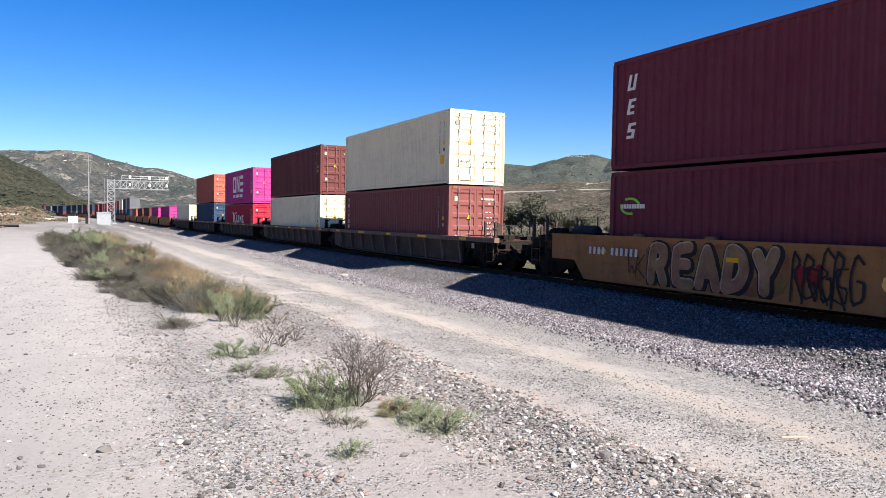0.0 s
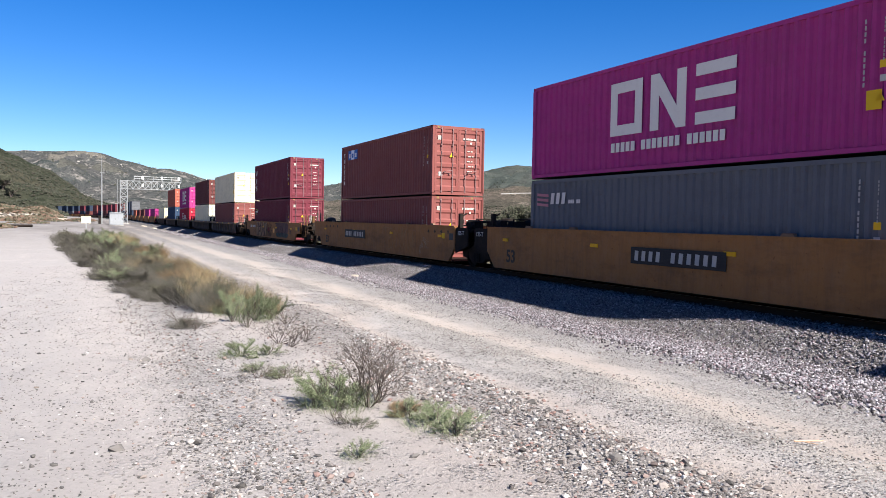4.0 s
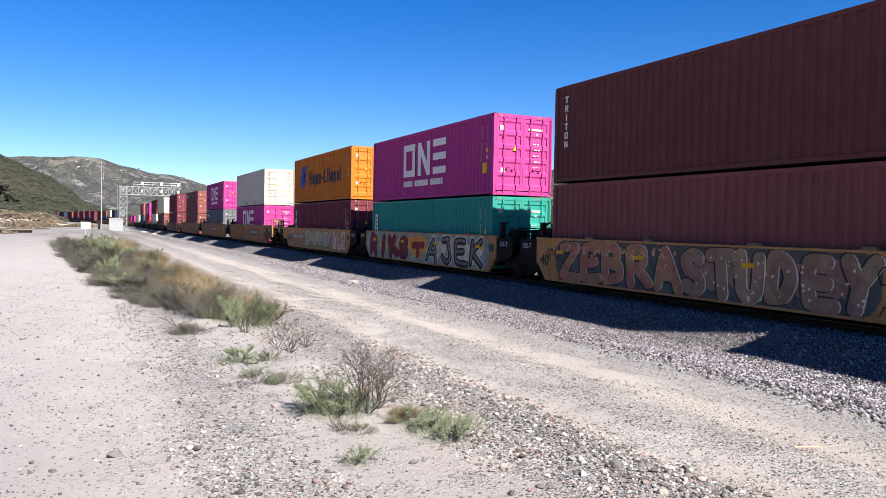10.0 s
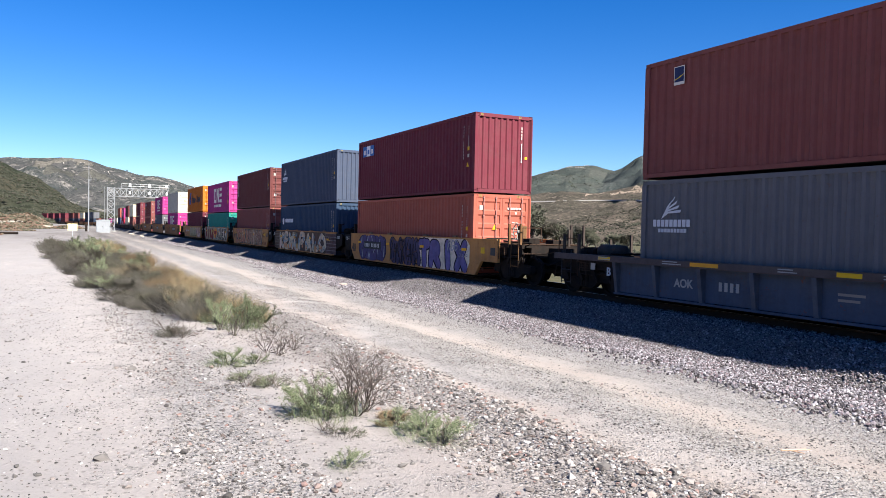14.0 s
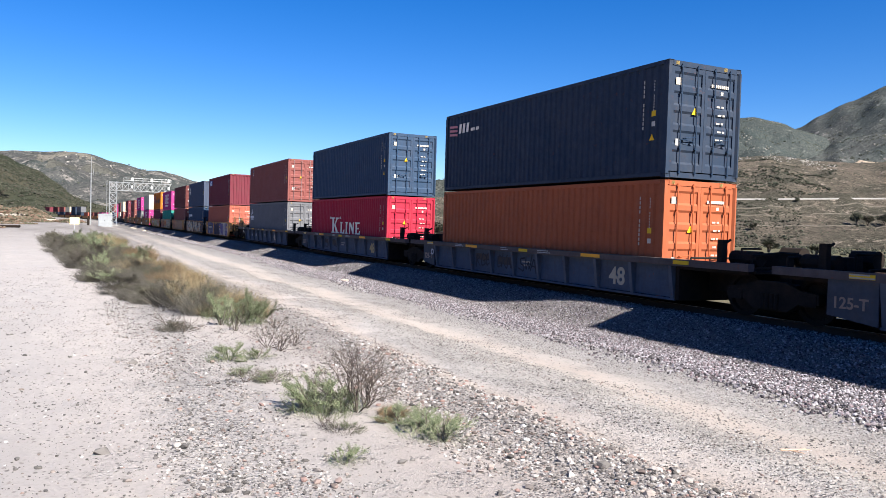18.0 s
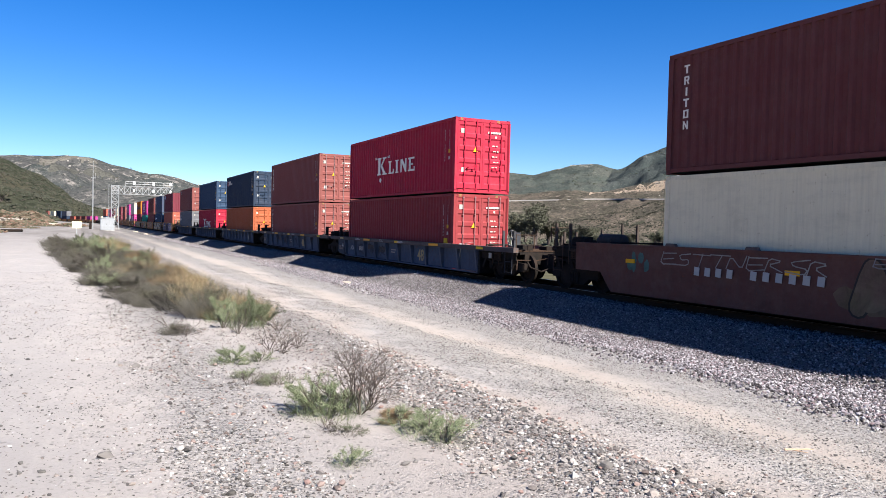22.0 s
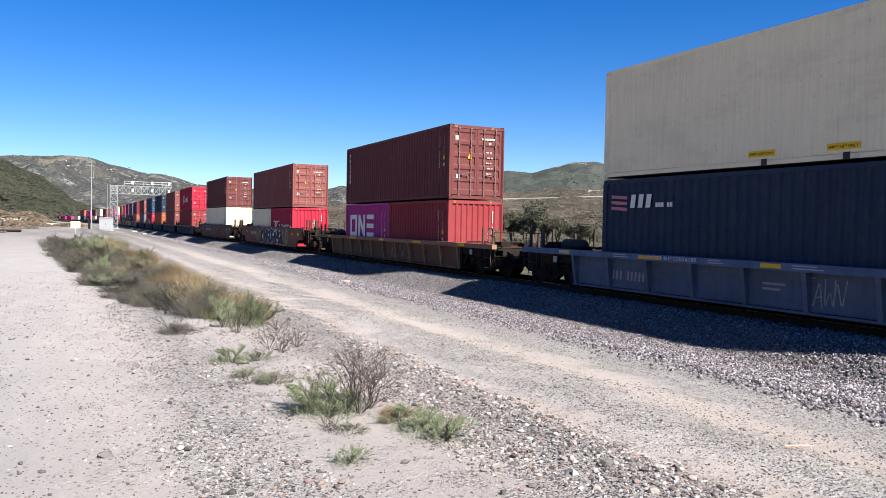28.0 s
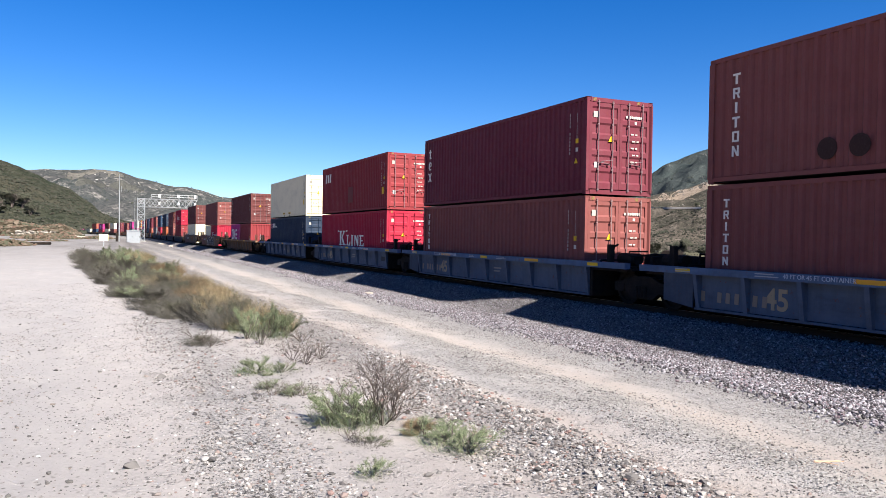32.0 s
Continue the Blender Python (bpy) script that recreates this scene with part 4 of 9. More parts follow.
def end_sheet(e):
    """Dark framing below the end deck: plates with openings, brackets and pipes."""
    s = Solid()
    for x in (-1.24, 1.18):
        s.box(x, x + 0.06, 0.15, e - 0.15, -0.30, -0.10)
        for y in (0.2, 0.85, 1.5, 2.1):
            if y < e - 0.3:
                s.prism([(y, -0.30), (y + 0.12, -0.30), (y + 0.3, -0.62), (y + 0.22, -0.66)], "x", x, x + 0.05)
    s.box(-1.0, 1.0, -0.02, 0.05, -0.42, -0.08)
    for y in (0.5, 1.15, 1.8):
        if y < e - 0.3:
            s.rod((-1.2, y, -0.16), (1.2, y, -0.16), 0.04, 6)
    s.pipe([(-1.22, 0.3, -0.40), (-1.22, e * 0.6, -0.44), (-1.1, e - 0.2, -0.34)], 0.03)
    s.pipe([(-0.9, 0.1, 0.05), (-0.9, e * 0.5, 0.08), (-0.4, e - 0.3, 0.08)], 0.03)
    s.box(-0.85, -0.45, 0.35, 0.8, -0.03, 0.2).box(0.2, 0.75, 0.5, 0.95, -0.03, 0.16)
    return s.mesh("end_sheet", BLACK)


def step_grating():
    """A small pierced side plate beside the end platform."""
    s = Solid()
    y0, y1, z0, z1, x = 1.05, 1.5, -0.34, -0.06, -1.29
    for i in range(7):
        a = y0 + (y1 - y0) * i / 6
        s.box(x, x + 0.02, a - 0.011, a + 0.011, z0, z1)
    for i in range(5):
        a = z0 + (z1 - z0) * i / 4
        s.box(x - 0.004, x + 0.016, y0, y1, a - 0.011, a + 0.011)
    return s.mesh("step_grating", RUSTY)


def brake_rigging():
    s = Solid().rod((-0.7, 0.9, -0.42), (-0.7, 1.6, -0.42), 0.12, 10).rod((-0.7, 1.6, -0.42), (-0.7, 2.1, -0.40), 0.03, 6)
    s.box(-0.78, -0.62, 0.55, 0.75, -0.6, -0.2).pipe([(-0.9, 0.0, -0.3), (-0.95, -0.3, -0.5), (-0.7, -0.55, -0.62), (-0.35, -0.6, -0.5)], 0.026)
    s.pipe([(-1.1, 0.5, -0.5), (-1.1, 0.9, -0.62), (-0.95, 1.3, -0.5)], 0.022).rod((-1.15, 0.35, -0.5), (-1.0, 0.35, -0.5), 0.09, 8)
    return s.mesh("brake_rigging", BLACK)


def deck_gear():
    """Valves, a reservoir and bent pipes bolted down on a joint deck."""
    s = Solid().rod((-0.75, 0.25, 0.22), (-0.75, 1.0, 0.22), 0.17, 10).box(-0.15, 0.35, 0.3, 0.75, -0.02, 0.34)
    s.rod((0.7, 0.3, 0.28), (0.7, 0.85, 0.28), 0.2, 10).box(0.5, 0.9, 0.4, 0.7, -0.02, 0.2).box(-1.0, -0.5, 0.45, 0.8, -0.02, 0.12)
    s.pipe([(-1.15, 0.15, 0.0), (-1.15, 0.15, 0.3), (-0.2, 0.2, 0.36), (0.6, 0.2, 0.3), (1.1, 0.25, 0.0)], 0.03)
    s.box(-1.22, -1.08, 0.9, 1.06, -0.05, 0.62).rod((-1.15, 0.98, 0.5), (-0.9, 0.98, 0.62), 0.03, 6)
    s.pipe([(-0.4, 1.1, 0.0), (-0.4, 1.1, 0.42), (0.3, 1.15, 0.42)], 0.025)
    return s.mesh("deck_gear", BLACK)


def well_car(kind, near, far, joint_near, joint_far, color, what, top_z=1.50, detail=True, ahead=2.4, wheel_list=None, clear=None):
    """A well car from near to far along the line, its origin on the rails under its middle."""
    mid, half = (near + far) / 2, (far - near) / 2
    car = tagged(new("well_car"), what, "rail car", "well cars of the train")
    gap_n, gap_f = (0.30 if joint_near else 0.95), (0.30 if joint_far else 0.95)
    if kind == "smooth":
        s_n, s_f = (1.3 if joint_near else ahead), (1.3 if joint_far else ahead)
        c_n, c_f = (0.5 if joint_near else 1.55), (0.5 if joint_far else 1.55)
        e_n, e_f = s_n + c_n - gap_n, s_f + c_f - gap_f
    else:
        e_n, e_f = (2.25 if joint_near else 2.6), (2.25 if joint_far else 2.6)
        if clear:
            e_n, e_f = min(e_n, clear[0] - gap_n - 0.4), min(e_f, clear[1] - gap_f - 0.25)
    y0, y1 = -half + gap_n, half - gap_f
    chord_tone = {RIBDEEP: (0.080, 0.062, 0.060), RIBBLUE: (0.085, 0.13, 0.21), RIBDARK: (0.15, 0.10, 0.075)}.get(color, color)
    # RIBBROWN and RIBDARK webs: shade of the recess is painted in as a darker tone
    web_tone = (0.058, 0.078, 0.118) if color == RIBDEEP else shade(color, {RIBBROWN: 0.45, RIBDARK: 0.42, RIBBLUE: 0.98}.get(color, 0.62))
    wheels = wheel_list if wheel_list is not None else []
    w0, w1 = y0 + e_n, y1 - e_f
    if kind == "smooth":
        key = ("sill", round(y0, 2), round(y1, 2), top_z, s_n, s_f)
        sill = kept(key, lambda: smooth_sill(-half + s_n, half - s_f, 0.16, top_z, c_n, c_f, 0.50))
        for side in (0, 1):
            part("side_sill", sill, car, Matrix.Identity(4) if side == 0 else Matrix.Diagonal((-1, 1, 1, 1)), color)
        for joint, sgn in ((joint_near, -1), (joint_far, 1)):
            if joint and detail:
                edge = [(sgn * (half - 0.28), 0.80), (sgn * (half - 1.29), 0.50), (sgn * (half - 1.29), top_z - 0.06), (sgn * (half - 0.28), top_z - 0.06)]
                part("end_panel", kept(("end_panel", round(half, 2), sgn, top_z), lambda: Solid().prism(edge if sgn < 0 else edge[::-1], "x", -SILL_X + 0.03, -SILL_X + 0.09).mesh("end_panel", BLACK)), car)
                words(car, "125-T", sgn * half - 0.4 if sgn > 0 else -half + 1.1, top_z - 0.34, 0.22, (0.42, 0.41, 0.39), -SILL_X + 0.026, 0.01)
        if detail:
            rivet = kept(("tag",), lambda: Solid().box(0, 0.02, -0.17, 0.17, -0.05, 0.05).mesh("reflector", DECAL))
            for i in range(4):
                part("reflector", rivet, car, pose(-SILL_X - 0.034, w1 - 0.8 - i * (w1 - w0 - 1.6) / 3, top_z - 0.41), (0.72, 0.36, 0.012), "yellow reflector")
            rib = kept(("chock", top_z), lambda: Solid().prism([(-0.17, 0), (0.17, 0), (0.13, 0.07), (-0.13, 0.07)], "x", -0.02, 0.08).mesh("guide_bracket", CARPAINT))
            for y in (w1 - 2.2, w1 - 4.6, w0 + 4.2, w0 + 1.6):
                part("guide_bracket", rib, car, pose(-SILL_X, y, top_z + 0.01), tuple(0.4 * c + 0.05 for c in color))
            part("placard", kept("placard", lambda: Solid().box(0, 0.012, -0.16, 0.16, -0.13, 0.13).mesh("placard", DECAL)), car, pose(-SILL_X - 0.008, -half + s_n + 0.3, top_z - 0.42), (0.05, 0.05, 0.05), "black data plate")
            part("placard", kept("placard", None), car, pose(-SILL_X - 0.008, -half + s_n + 1.0, top_z - 0.40) @ Matrix.Diagonal((1, 0.8, 0.8, 1)), YELLOW, "yellow warning plate")
    else:
        chord = kept(("chord", round(y0, 2), round(y1, 2)), lambda: Solid().box(-SILL_X - 0.03, -SILL_X + 0.16, y0, y1, 0.98, 1.14).mesh("top_chord", CARPAINT))
        web = kept(("web", round(w0, 2), round(w1, 2)), lambda: Solid().box(-SILL_X + 0.17, -SILL_X + 0.20, w0, w1, 0.2, 1.0).box(-SILL_X + 0.08, -SILL_X + 0.165, w0, w1, 0.14, 0.19).mesh("side_web", CARPAINT))
        rib = kept("rib", lambda: Solid().prism([(-SILL_X - 0.02, 0.99), (-SILL_X + 0.18, 0.99), (-SILL_X + 0.18, 0.16), (-SILL_X + 0.10, 0.16)], "y", -0.055, 0.055).mesh("rib", CARPAINT))
        if joint_far and detail:
            # set back under the chord and darkened, as the webs are
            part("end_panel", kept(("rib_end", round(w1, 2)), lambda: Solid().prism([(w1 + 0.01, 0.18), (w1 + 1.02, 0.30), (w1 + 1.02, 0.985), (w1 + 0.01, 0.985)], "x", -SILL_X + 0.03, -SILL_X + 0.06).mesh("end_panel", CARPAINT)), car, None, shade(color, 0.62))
        n = max(4, round((w1 - w0) / 1.52))
        for side in (Matrix.Identity(4), Matrix.Diagonal((-1, 1, 1, 1))):
            part("top_chord", chord, car, side, chord_tone)
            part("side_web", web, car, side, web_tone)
        for i in range(n + 1):
            y = w0 + 0.08 + (w1 - w0 - 0.16) * i / n
            part("rib", rib, car, pose(0, y, 0), color)
            if detail and i in (0, n):
                part("rib", rib, car, pose(0, y, 0) @ Matrix.Diagonal((-1, 1, 1, 1)), color)
        if detail:
            tag = kept("chord_tag", lambda: Solid().box(0, 0.012, -0.42, 0.42, -0.045, 0.045).mesh("reflector", DECAL))
            for i in range(5):
                part("reflector", tag, car, pose(-SILL_X - 0.036, w1 + 0.3 - (w1 - w0 + 0.6) * i / 4, 1.065) @ Matrix.Diagonal((1, 1 if i % 2 else 0.6, 1, 1)), YELLOW if i % 2 == 0 else (0.72, 0.33, 0.03), "yellow reflector strip")
    # floor of the well, end bulkheads and decks
    part("well_floor", kept(("floor", round(w0, 2), round(w1, 2)), lambda: Solid().box(-1.25, 1.25, w0, w1, 0.12, 0.17).mesh("well_floor", BLACK)), car)
    deck_z = top_z - 0.14 if kind == "smooth" else 1.02
    for y_end, sgn, gap, e, joint in ((y0, 1, gap_n, e_n, joint_near), (y1, -1, gap_f, e_f, joint_far)):
        deck = kept(("deck", kind, joint, top_z, round(e, 2)), lambda: Solid().box(-1.18, 1.18, 0.0, e - 0.1, -0.09, -0.03).box(-0.32, 0.32, -gap * 0.7, e - 0.1, -0.62, -0.09)
                    .prism([(-1.30, -0.86), (1.30, -0.86), (1.30, -0.05), (-1.30, -0.05)], "y", e - 0.14, e - 0.02).box(-1.28, -1.18, 0.1, e - 0.1, -0.12, 0.0).box(1.18, 1.28, 0.1, e - 0.1, -0.12, 0.0).mesh("end_deck", BLACK))
        part("end_deck", deck, car, pose(0, y_end, deck_z) if sgn > 0 else pose(0, y_end, deck_z, 0, 0, 180), shade(color, 0.12))
        if detail:
            walk_mat = kept(("grid", round(e, 2)), lambda: grid_mesh(2.2, e - 0.5))
            tagged(part("walkway", walk_mat, car, pose(0, y_end + sgn * e / 2, deck_z)), kind="stuff")
            part("cross_pipe", kept("cross_pipe", lambda: Solid().pipe([(-1.2, 0, 0.05), (-1.15, 0, 0.16), (1.15, 0, 0.16), (1.2, 0, 0.05)], 0.028).mesh("cross_pipe", BLACK)), car, pose(0, y_end + sgn * (e - 0.35), deck_z))
        if joint and detail:
            tagged(part("deck_gear", kept("deck_gear", deck_gear), car, pose(0, y_end, deck_z) if sgn > 0 else pose(0, y_end, deck_z) @ Matrix.Diagonal((1, -1, 1, 1))), kind="stuff")
        if not joint:
            part("coupler", kept("coupler", lambda: Solid().box(-0.10, 0.10, -0.95, 0.5, -0.1, 0.1).box(-0.16, 0.16, -0.95, -0.62, -0.16, 0.16).mesh("coupler", BLACK)), car, pose(0, y_end, 0.86) if sgn > 0 else pose(0, y_end, 0.86, 0, 0, 180))
            part("air_hose", kept("hose", lambda: Solid().pipe([(0.4, 0.2, 0.7), (0.42, -0.3, 0.62), (0.40, -0.6, 0.38), (0.3, -0.85, 0.30), (0.2, -0.95, 0.42)], 0.028).mesh("air_hose", BLACK)), car, pose(0, y_end, 0) if sgn > 0 else pose(0, y_end, 0, 0, 0, 180))
            if detail:
                hp = kept(("post", 0.75), lambda: post_mesh(0.78))
                low = kept(("post", 0.5), lambda: post_mesh(0.58))
                tint = (0.115, 0.056, 0.02) if color in (GOLDCAR, DULLGOLD) else shade(color, 0.3)
                for x, y in ((-1.25, 0.25), (-1.25, 0.95), (1.25, 0.25), (1.25, 0.95)):
                    part("hand_post", hp, car, pose(x, y_end + sgn * y, deck_z - 0.1), tint if sgn > 0 and x < 0 else (0.035, 0.026, 0.022))
                part("hand_post", low, car, pose(0.55, y_end + sgn * 0.12, deck_z - 0.05), (0.035, 0.026, 0.022))
                part("end_ladder", kept("ladder", lambda: Solid().pipe([(-1.33, 0.25, -0.75), (-1.33, 0.25, 0.2)], 0.014).pipe([(-1.33, 0.7, -0.75), (-1.33, 0.7, 0.2)], 0.014).pipe([(-1.33, 0.25, -0.7), (-1.33, 0.7, -0.7)], 0.012).pipe([(-1.33, 0.25, -0.35), (-1.33, 0.7, -0.35)], 0.012).pipe([(-1.33, 0.25, 0.0), (-1.33, 0.7, 0.0)], 0.012).mesh("end_ladder", CARPAINT)), car,
                     pose(0, y_end, deck_z) if sgn > 0 else pose(0, y_end, deck_z) @ Matrix.Diagonal((1, -1, 1, 1)), tint)
                flip = pose(0, y_end, deck_z) if sgn > 0 else pose(0, y_end, deck_z) @ Matrix.Diagonal((1, -1, 1, 1))
                tagged(part("end_sheet", kept(("end_sheet", round(e, 1)), lambda: end_sheet(e)), car, flip), kind="stuff")
                part("step_grating", kept("step_grating", step_grating), car, flip)
                part("uncoupling_lever", kept("lever", lambda: Solid().pipe([(-1.3, -0.05, -0.28), (-0.5, -0.12, -0.28), (-0.3, -0.35, -0.2), (0, -0.45, -0.22)], 0.018).pipe([(-1.3, -0.05, -0.28), (-1.34, -0.08, -0.6)], 0.018).mesh("lever", RUSTY)), car, flip)
                tagged(part("brake_rigging", kept("rigging", brake_rigging), car, flip), kind="stuff")
                tagged(part("grab_iron", kept("grab_iron", lambda: Solid().pipe([(-1.36, 1.05, -0.5), (-1.38, 1.05, -0.1), (-1.38, 1.45, -0.1), (-1.36, 1.45, -0.5)], 0.013).pipe([(-1.3, 0.05, 0.1), (-1.3, 0.05, 0.55), (-0.6, 0.05, 0.55), (-0.6, 0.05, 0.1)], 0.014).mesh("grab_iron", RUSTY)), car, flip), kind="stuff")
                part("warning_plate", kept("placard", None) if ("placard" in KEPT) else kept("placard", lambda: Solid().box(0, 0.012, -0.16, 0.16, -0.13, 0.13).mesh("placard", DECAL)), car, pose(-1.33, y_end + sgn * 1.7, deck_z - 0.2) @ Matrix.Diagonal((1, 0.6, 0.7, 1)), (0.35, 0.33, 0.3))
                if sgn > 0:
                    wheel = part("brake_wheel", kept("brake_wheel", lambda: Solid().ring((0, 0, 0), "x", 0.27, 0.018).pipe([(0, -0.27, 0), (0, 0.27, 0)], 0.012).pipe([(0, 0, -0.27), (0, 0, 0.27)], 0.012).rod((0, 0, 0), (0.2, 0, 0), 0.05).mesh("brake_wheel", CARPAINT)), car, pose(-0.75, y_end + 1.25, deck_z + 0.42), (0.30, 0.29, 0.26))
                    part("brake_stand", kept("brake_stand", lambda: Solid().box(0.1, 0.28, -0.14, 0.14, -0.45, 0.2).mesh("brake_stand", CARPAINT)), car, pose(-0.75, y_end + 1.25, deck_z + 0.42), shade(color, 0.32))
                else:
                    part("air_tank", kept("tank", lambda: Solid().lathe([(0, -0.55), (0.15, -0.53), (0.2, -0.45), (0.2, 0.45), (0.15, 0.53), (0, 0.55)], "y", (0, 0, 0.2), 16).mesh("air_tank", CARPAINT, True)), car, pose(-0.55, y_end - e + 1.0, deck_z), (0.035, 0.028, 0.025))
                    part("brake_valve", kept("valve", lambda: Solid().box(-0.2, 0.2, -0.16, 0.16, 0, 0.3).rod((-0.1, -0.3, 0.16), (-0.1, 0.3, 0.16), 0.13, 10).box(0.1, 0.3, -0.25, 0.0, 0, 0.2).mesh("brake_valve", BLACK)), car, pose(-0.6, y_end - 0.75, deck_z))
    if joint_near:
        add_truck(car, -half, wheels)
    else:
        add_truck(car, -half + 1.95, wheels)
    if not joint_far:
        add_truck(car, half - 1.95, wheels)
    return car, mid, w0, w1


def stroke(s, pts, wide, x0, x1):
    """A thick sprayed line through points (y, z)."""
    for (a, b), (c, d) in zip(pts, pts[1:]):
        x0 -= 0.0006
        n = math.hypot(c - a, d - b) or 1.0
        u, v = (c - a) / n, (d - b) / n
        w = wide / 2
        s.prism([(a - u * w - v * w, b - v * w + u * w), (a - u * w * 1.4, b - v * w * 1.4), (a - u * w + v * w, b - v * w - u * w), (c + u * w + v * w, d + v * w - u * w), (c + u * w * 1.4, d + v * w * 1.4), (c + u * w - v * w, d + v * w + u * w)], "x", x0, x0 + 0.002)


LETTERS = [
    [[(0, 0), (0, 1), (0.7, 0.8), (0.1, 0.5), (0.8, 0)]], [[(0.8, 1), (0.1, 0.9), (0.3, 0.5), (0.8, 0.45), (0.75, 0.0), (0, 0.1)]], [[(0, 1), (0.15, 0), (0.5, 0.6), (0.85, 0), (1, 1)]],
    [[(0.1, 0), (0.45, 1), (0.9, 0)], [(0.2, 0.35), (0.8, 0.4)]], [[(0.1, 1), (0.05, 0), (0.9, 0.1)], [(0.1, 0.5), (0.7, 0.55)], [(0.1, 1), (0.85, 0.95)]], [[(0, 0.1), (0.1, 1), (0.8, 0), (0.9, 1)]],
    [[(0.85, 0.85), (0.3, 1), (0.05, 0.5), (0.3, 0.02), (0.9, 0.2), (0.85, 0.45), (0.5, 0.45)]], [[(0, 1), (0.05, 0)], [(0.85, 1), (0.1, 0.5), (0.95, 0)]], [[(0.0, 0.95), (0.95, 1)], [(0.5, 0.95), (0.4, 0)]],
]


BONES = {
    "R": [[(0, 0), (0, 1), (0.6, 0.95), (0.7, 0.7), (0.5, 0.5), (0, 0.48)], [(0.35, 0.48), (0.85, 0)]], "I": [[(0.4, 0), (0.45, 1)]], "K": [[(0, 0), (0.05, 1)], [(0.8, 1), (0.1, 0.5), (0.85, 0)]],
    "S": [[(0.85, 0.85), (0.5, 1), (0.1, 0.85), (0.15, 0.6), (0.75, 0.42), (0.85, 0.15), (0.45, 0), (0, 0.12)]], "T": [[(0, 0.95), (0.95, 1)], [(0.5, 0.95), (0.45, 0)]],
    "A": [[(0, 0), (0.42, 1), (0.9, 0)], [(0.2, 0.35), (0.75, 0.35)]], "J": [[(0.3, 1), (0.85, 1)], [(0.7, 1), (0.7, 0.2), (0.4, 0), (0.05, 0.2)]], "E": [[(0.85, 1), (0.1, 0.95), (0.05, 0.05), (0.9, 0)], [(0.1, 0.5), (0.7, 0.52)]],
    "Z": [[(0, 0.95), (0.9, 1), (0.05, 0.05), (0.95, 0)]], "B": [[(0, 0), (0, 1), (0.6, 0.95), (0.65, 0.65), (0.1, 0.52), (0.75, 0.42), (0.75, 0.08), (0, 0)]], "U": [[(0, 1), (0.05, 0.2), (0.4, 0), (0.8, 0.2), (0.85, 1)]],
    "D": [[(0, 0), (0.05, 1), (0.6, 0.9), (0.85, 0.5), (0.6, 0.08), (0, 0)]], "Y": [[(0, 1), (0.42, 0.5), (0.85, 1)], [(0.42, 0.5), (0.4, 0)]], "O": [[(0.45, 1), (0.05, 0.7), (0.08, 0.25), (0.45, 0), (0.85, 0.3), (0.82, 0.75), (0.45, 1)]],
    "L": [[(0.05, 1), (0.05, 0.05), (0.85, 0)]], "M": [[(0, 0), (0.1, 1), (0.45, 0.35), (0.85, 1), (0.95, 0)]], "W": [[(0, 1), (0.2, 0), (0.48, 0.65), (0.75, 0), (0.98, 1)]], "P": [[(0, 0), (0, 1), (0.65, 0.95), (0.75, 0.7), (0.5, 0.48), (0, 0.45)]],
    "N": [[(0, 0), (0.05, 1), (0.8, 0), (0.85, 1)]], "X": [[(0, 1), (0.9, 0)], [(0.9, 1), (0, 0)]], "H": [[(0, 0), (0.05, 1)], [(0.8, 0), (0.85, 1)], [(0.05, 0.5), (0.8, 0.5)]],
    "8": [[(0.45, 0.52), (0.1, 0.75), (0.45, 1), (0.8, 0.75), (0.45, 0.52), (0.05, 0.25), (0.45, 0), (0.88, 0.25), (0.45, 0.52)]],
}


def curved(pts, n=3, bend=0.6):
    """The points joined by a soft curve."""
    out = []
    p = [pts[0]] + list(pts) + [pts[-1]]
    for a, b, c, d in zip(p, p[1:], p[2:], p[3:]):
        for k in range(n):
            t = k / n
            m0, m1 = [bend * 0.5 * (c[i] - a[i]) for i in (0, 1)], [bend * 0.5 * (d[i] - b[i]) for i in (0, 1)]
            h = (2 * t ** 3 - 3 * t ** 2 + 1, t ** 3 - 2 * t ** 2 + t, 3 * t ** 2 - 2 * t ** 3, t ** 3 - t ** 2)
            out.append(tuple(h[0] * b[i] + h[1] * m0[i] + h[2] * c[i] + h[3] * m1[i] for i in (0, 1)))
    return out + [pts[-1]]


def capsule(s, a, b, r, x):
    """A round-ended stroke from a to b in the plane of the side."""
    way = math.atan2(b[1] - a[1], b[0] - a[0])
    ring = [(b[0] + r * math.cos(way + radians(d)), b[1] + r * math.sin(way + radians(d))) for d in (-90, -50, -17, 17, 50, 90)]
    ring += [(a[0] + r * math.cos(way + radians(d)), a[1] + r * math.sin(way + radians(d))) for d in (90, 130, 163, 197, 230, 270)]
    s.prism(ring, "x", x, x + 0.001)


def warm(c, k):
    """A paint tone times k, with red and green raised and blue lowered."""
    return (min(0.85, c[0] * k * 1.36), min(0.85, c[1] * k * 1.2), min(0.8, c[2] * k * 0.94))


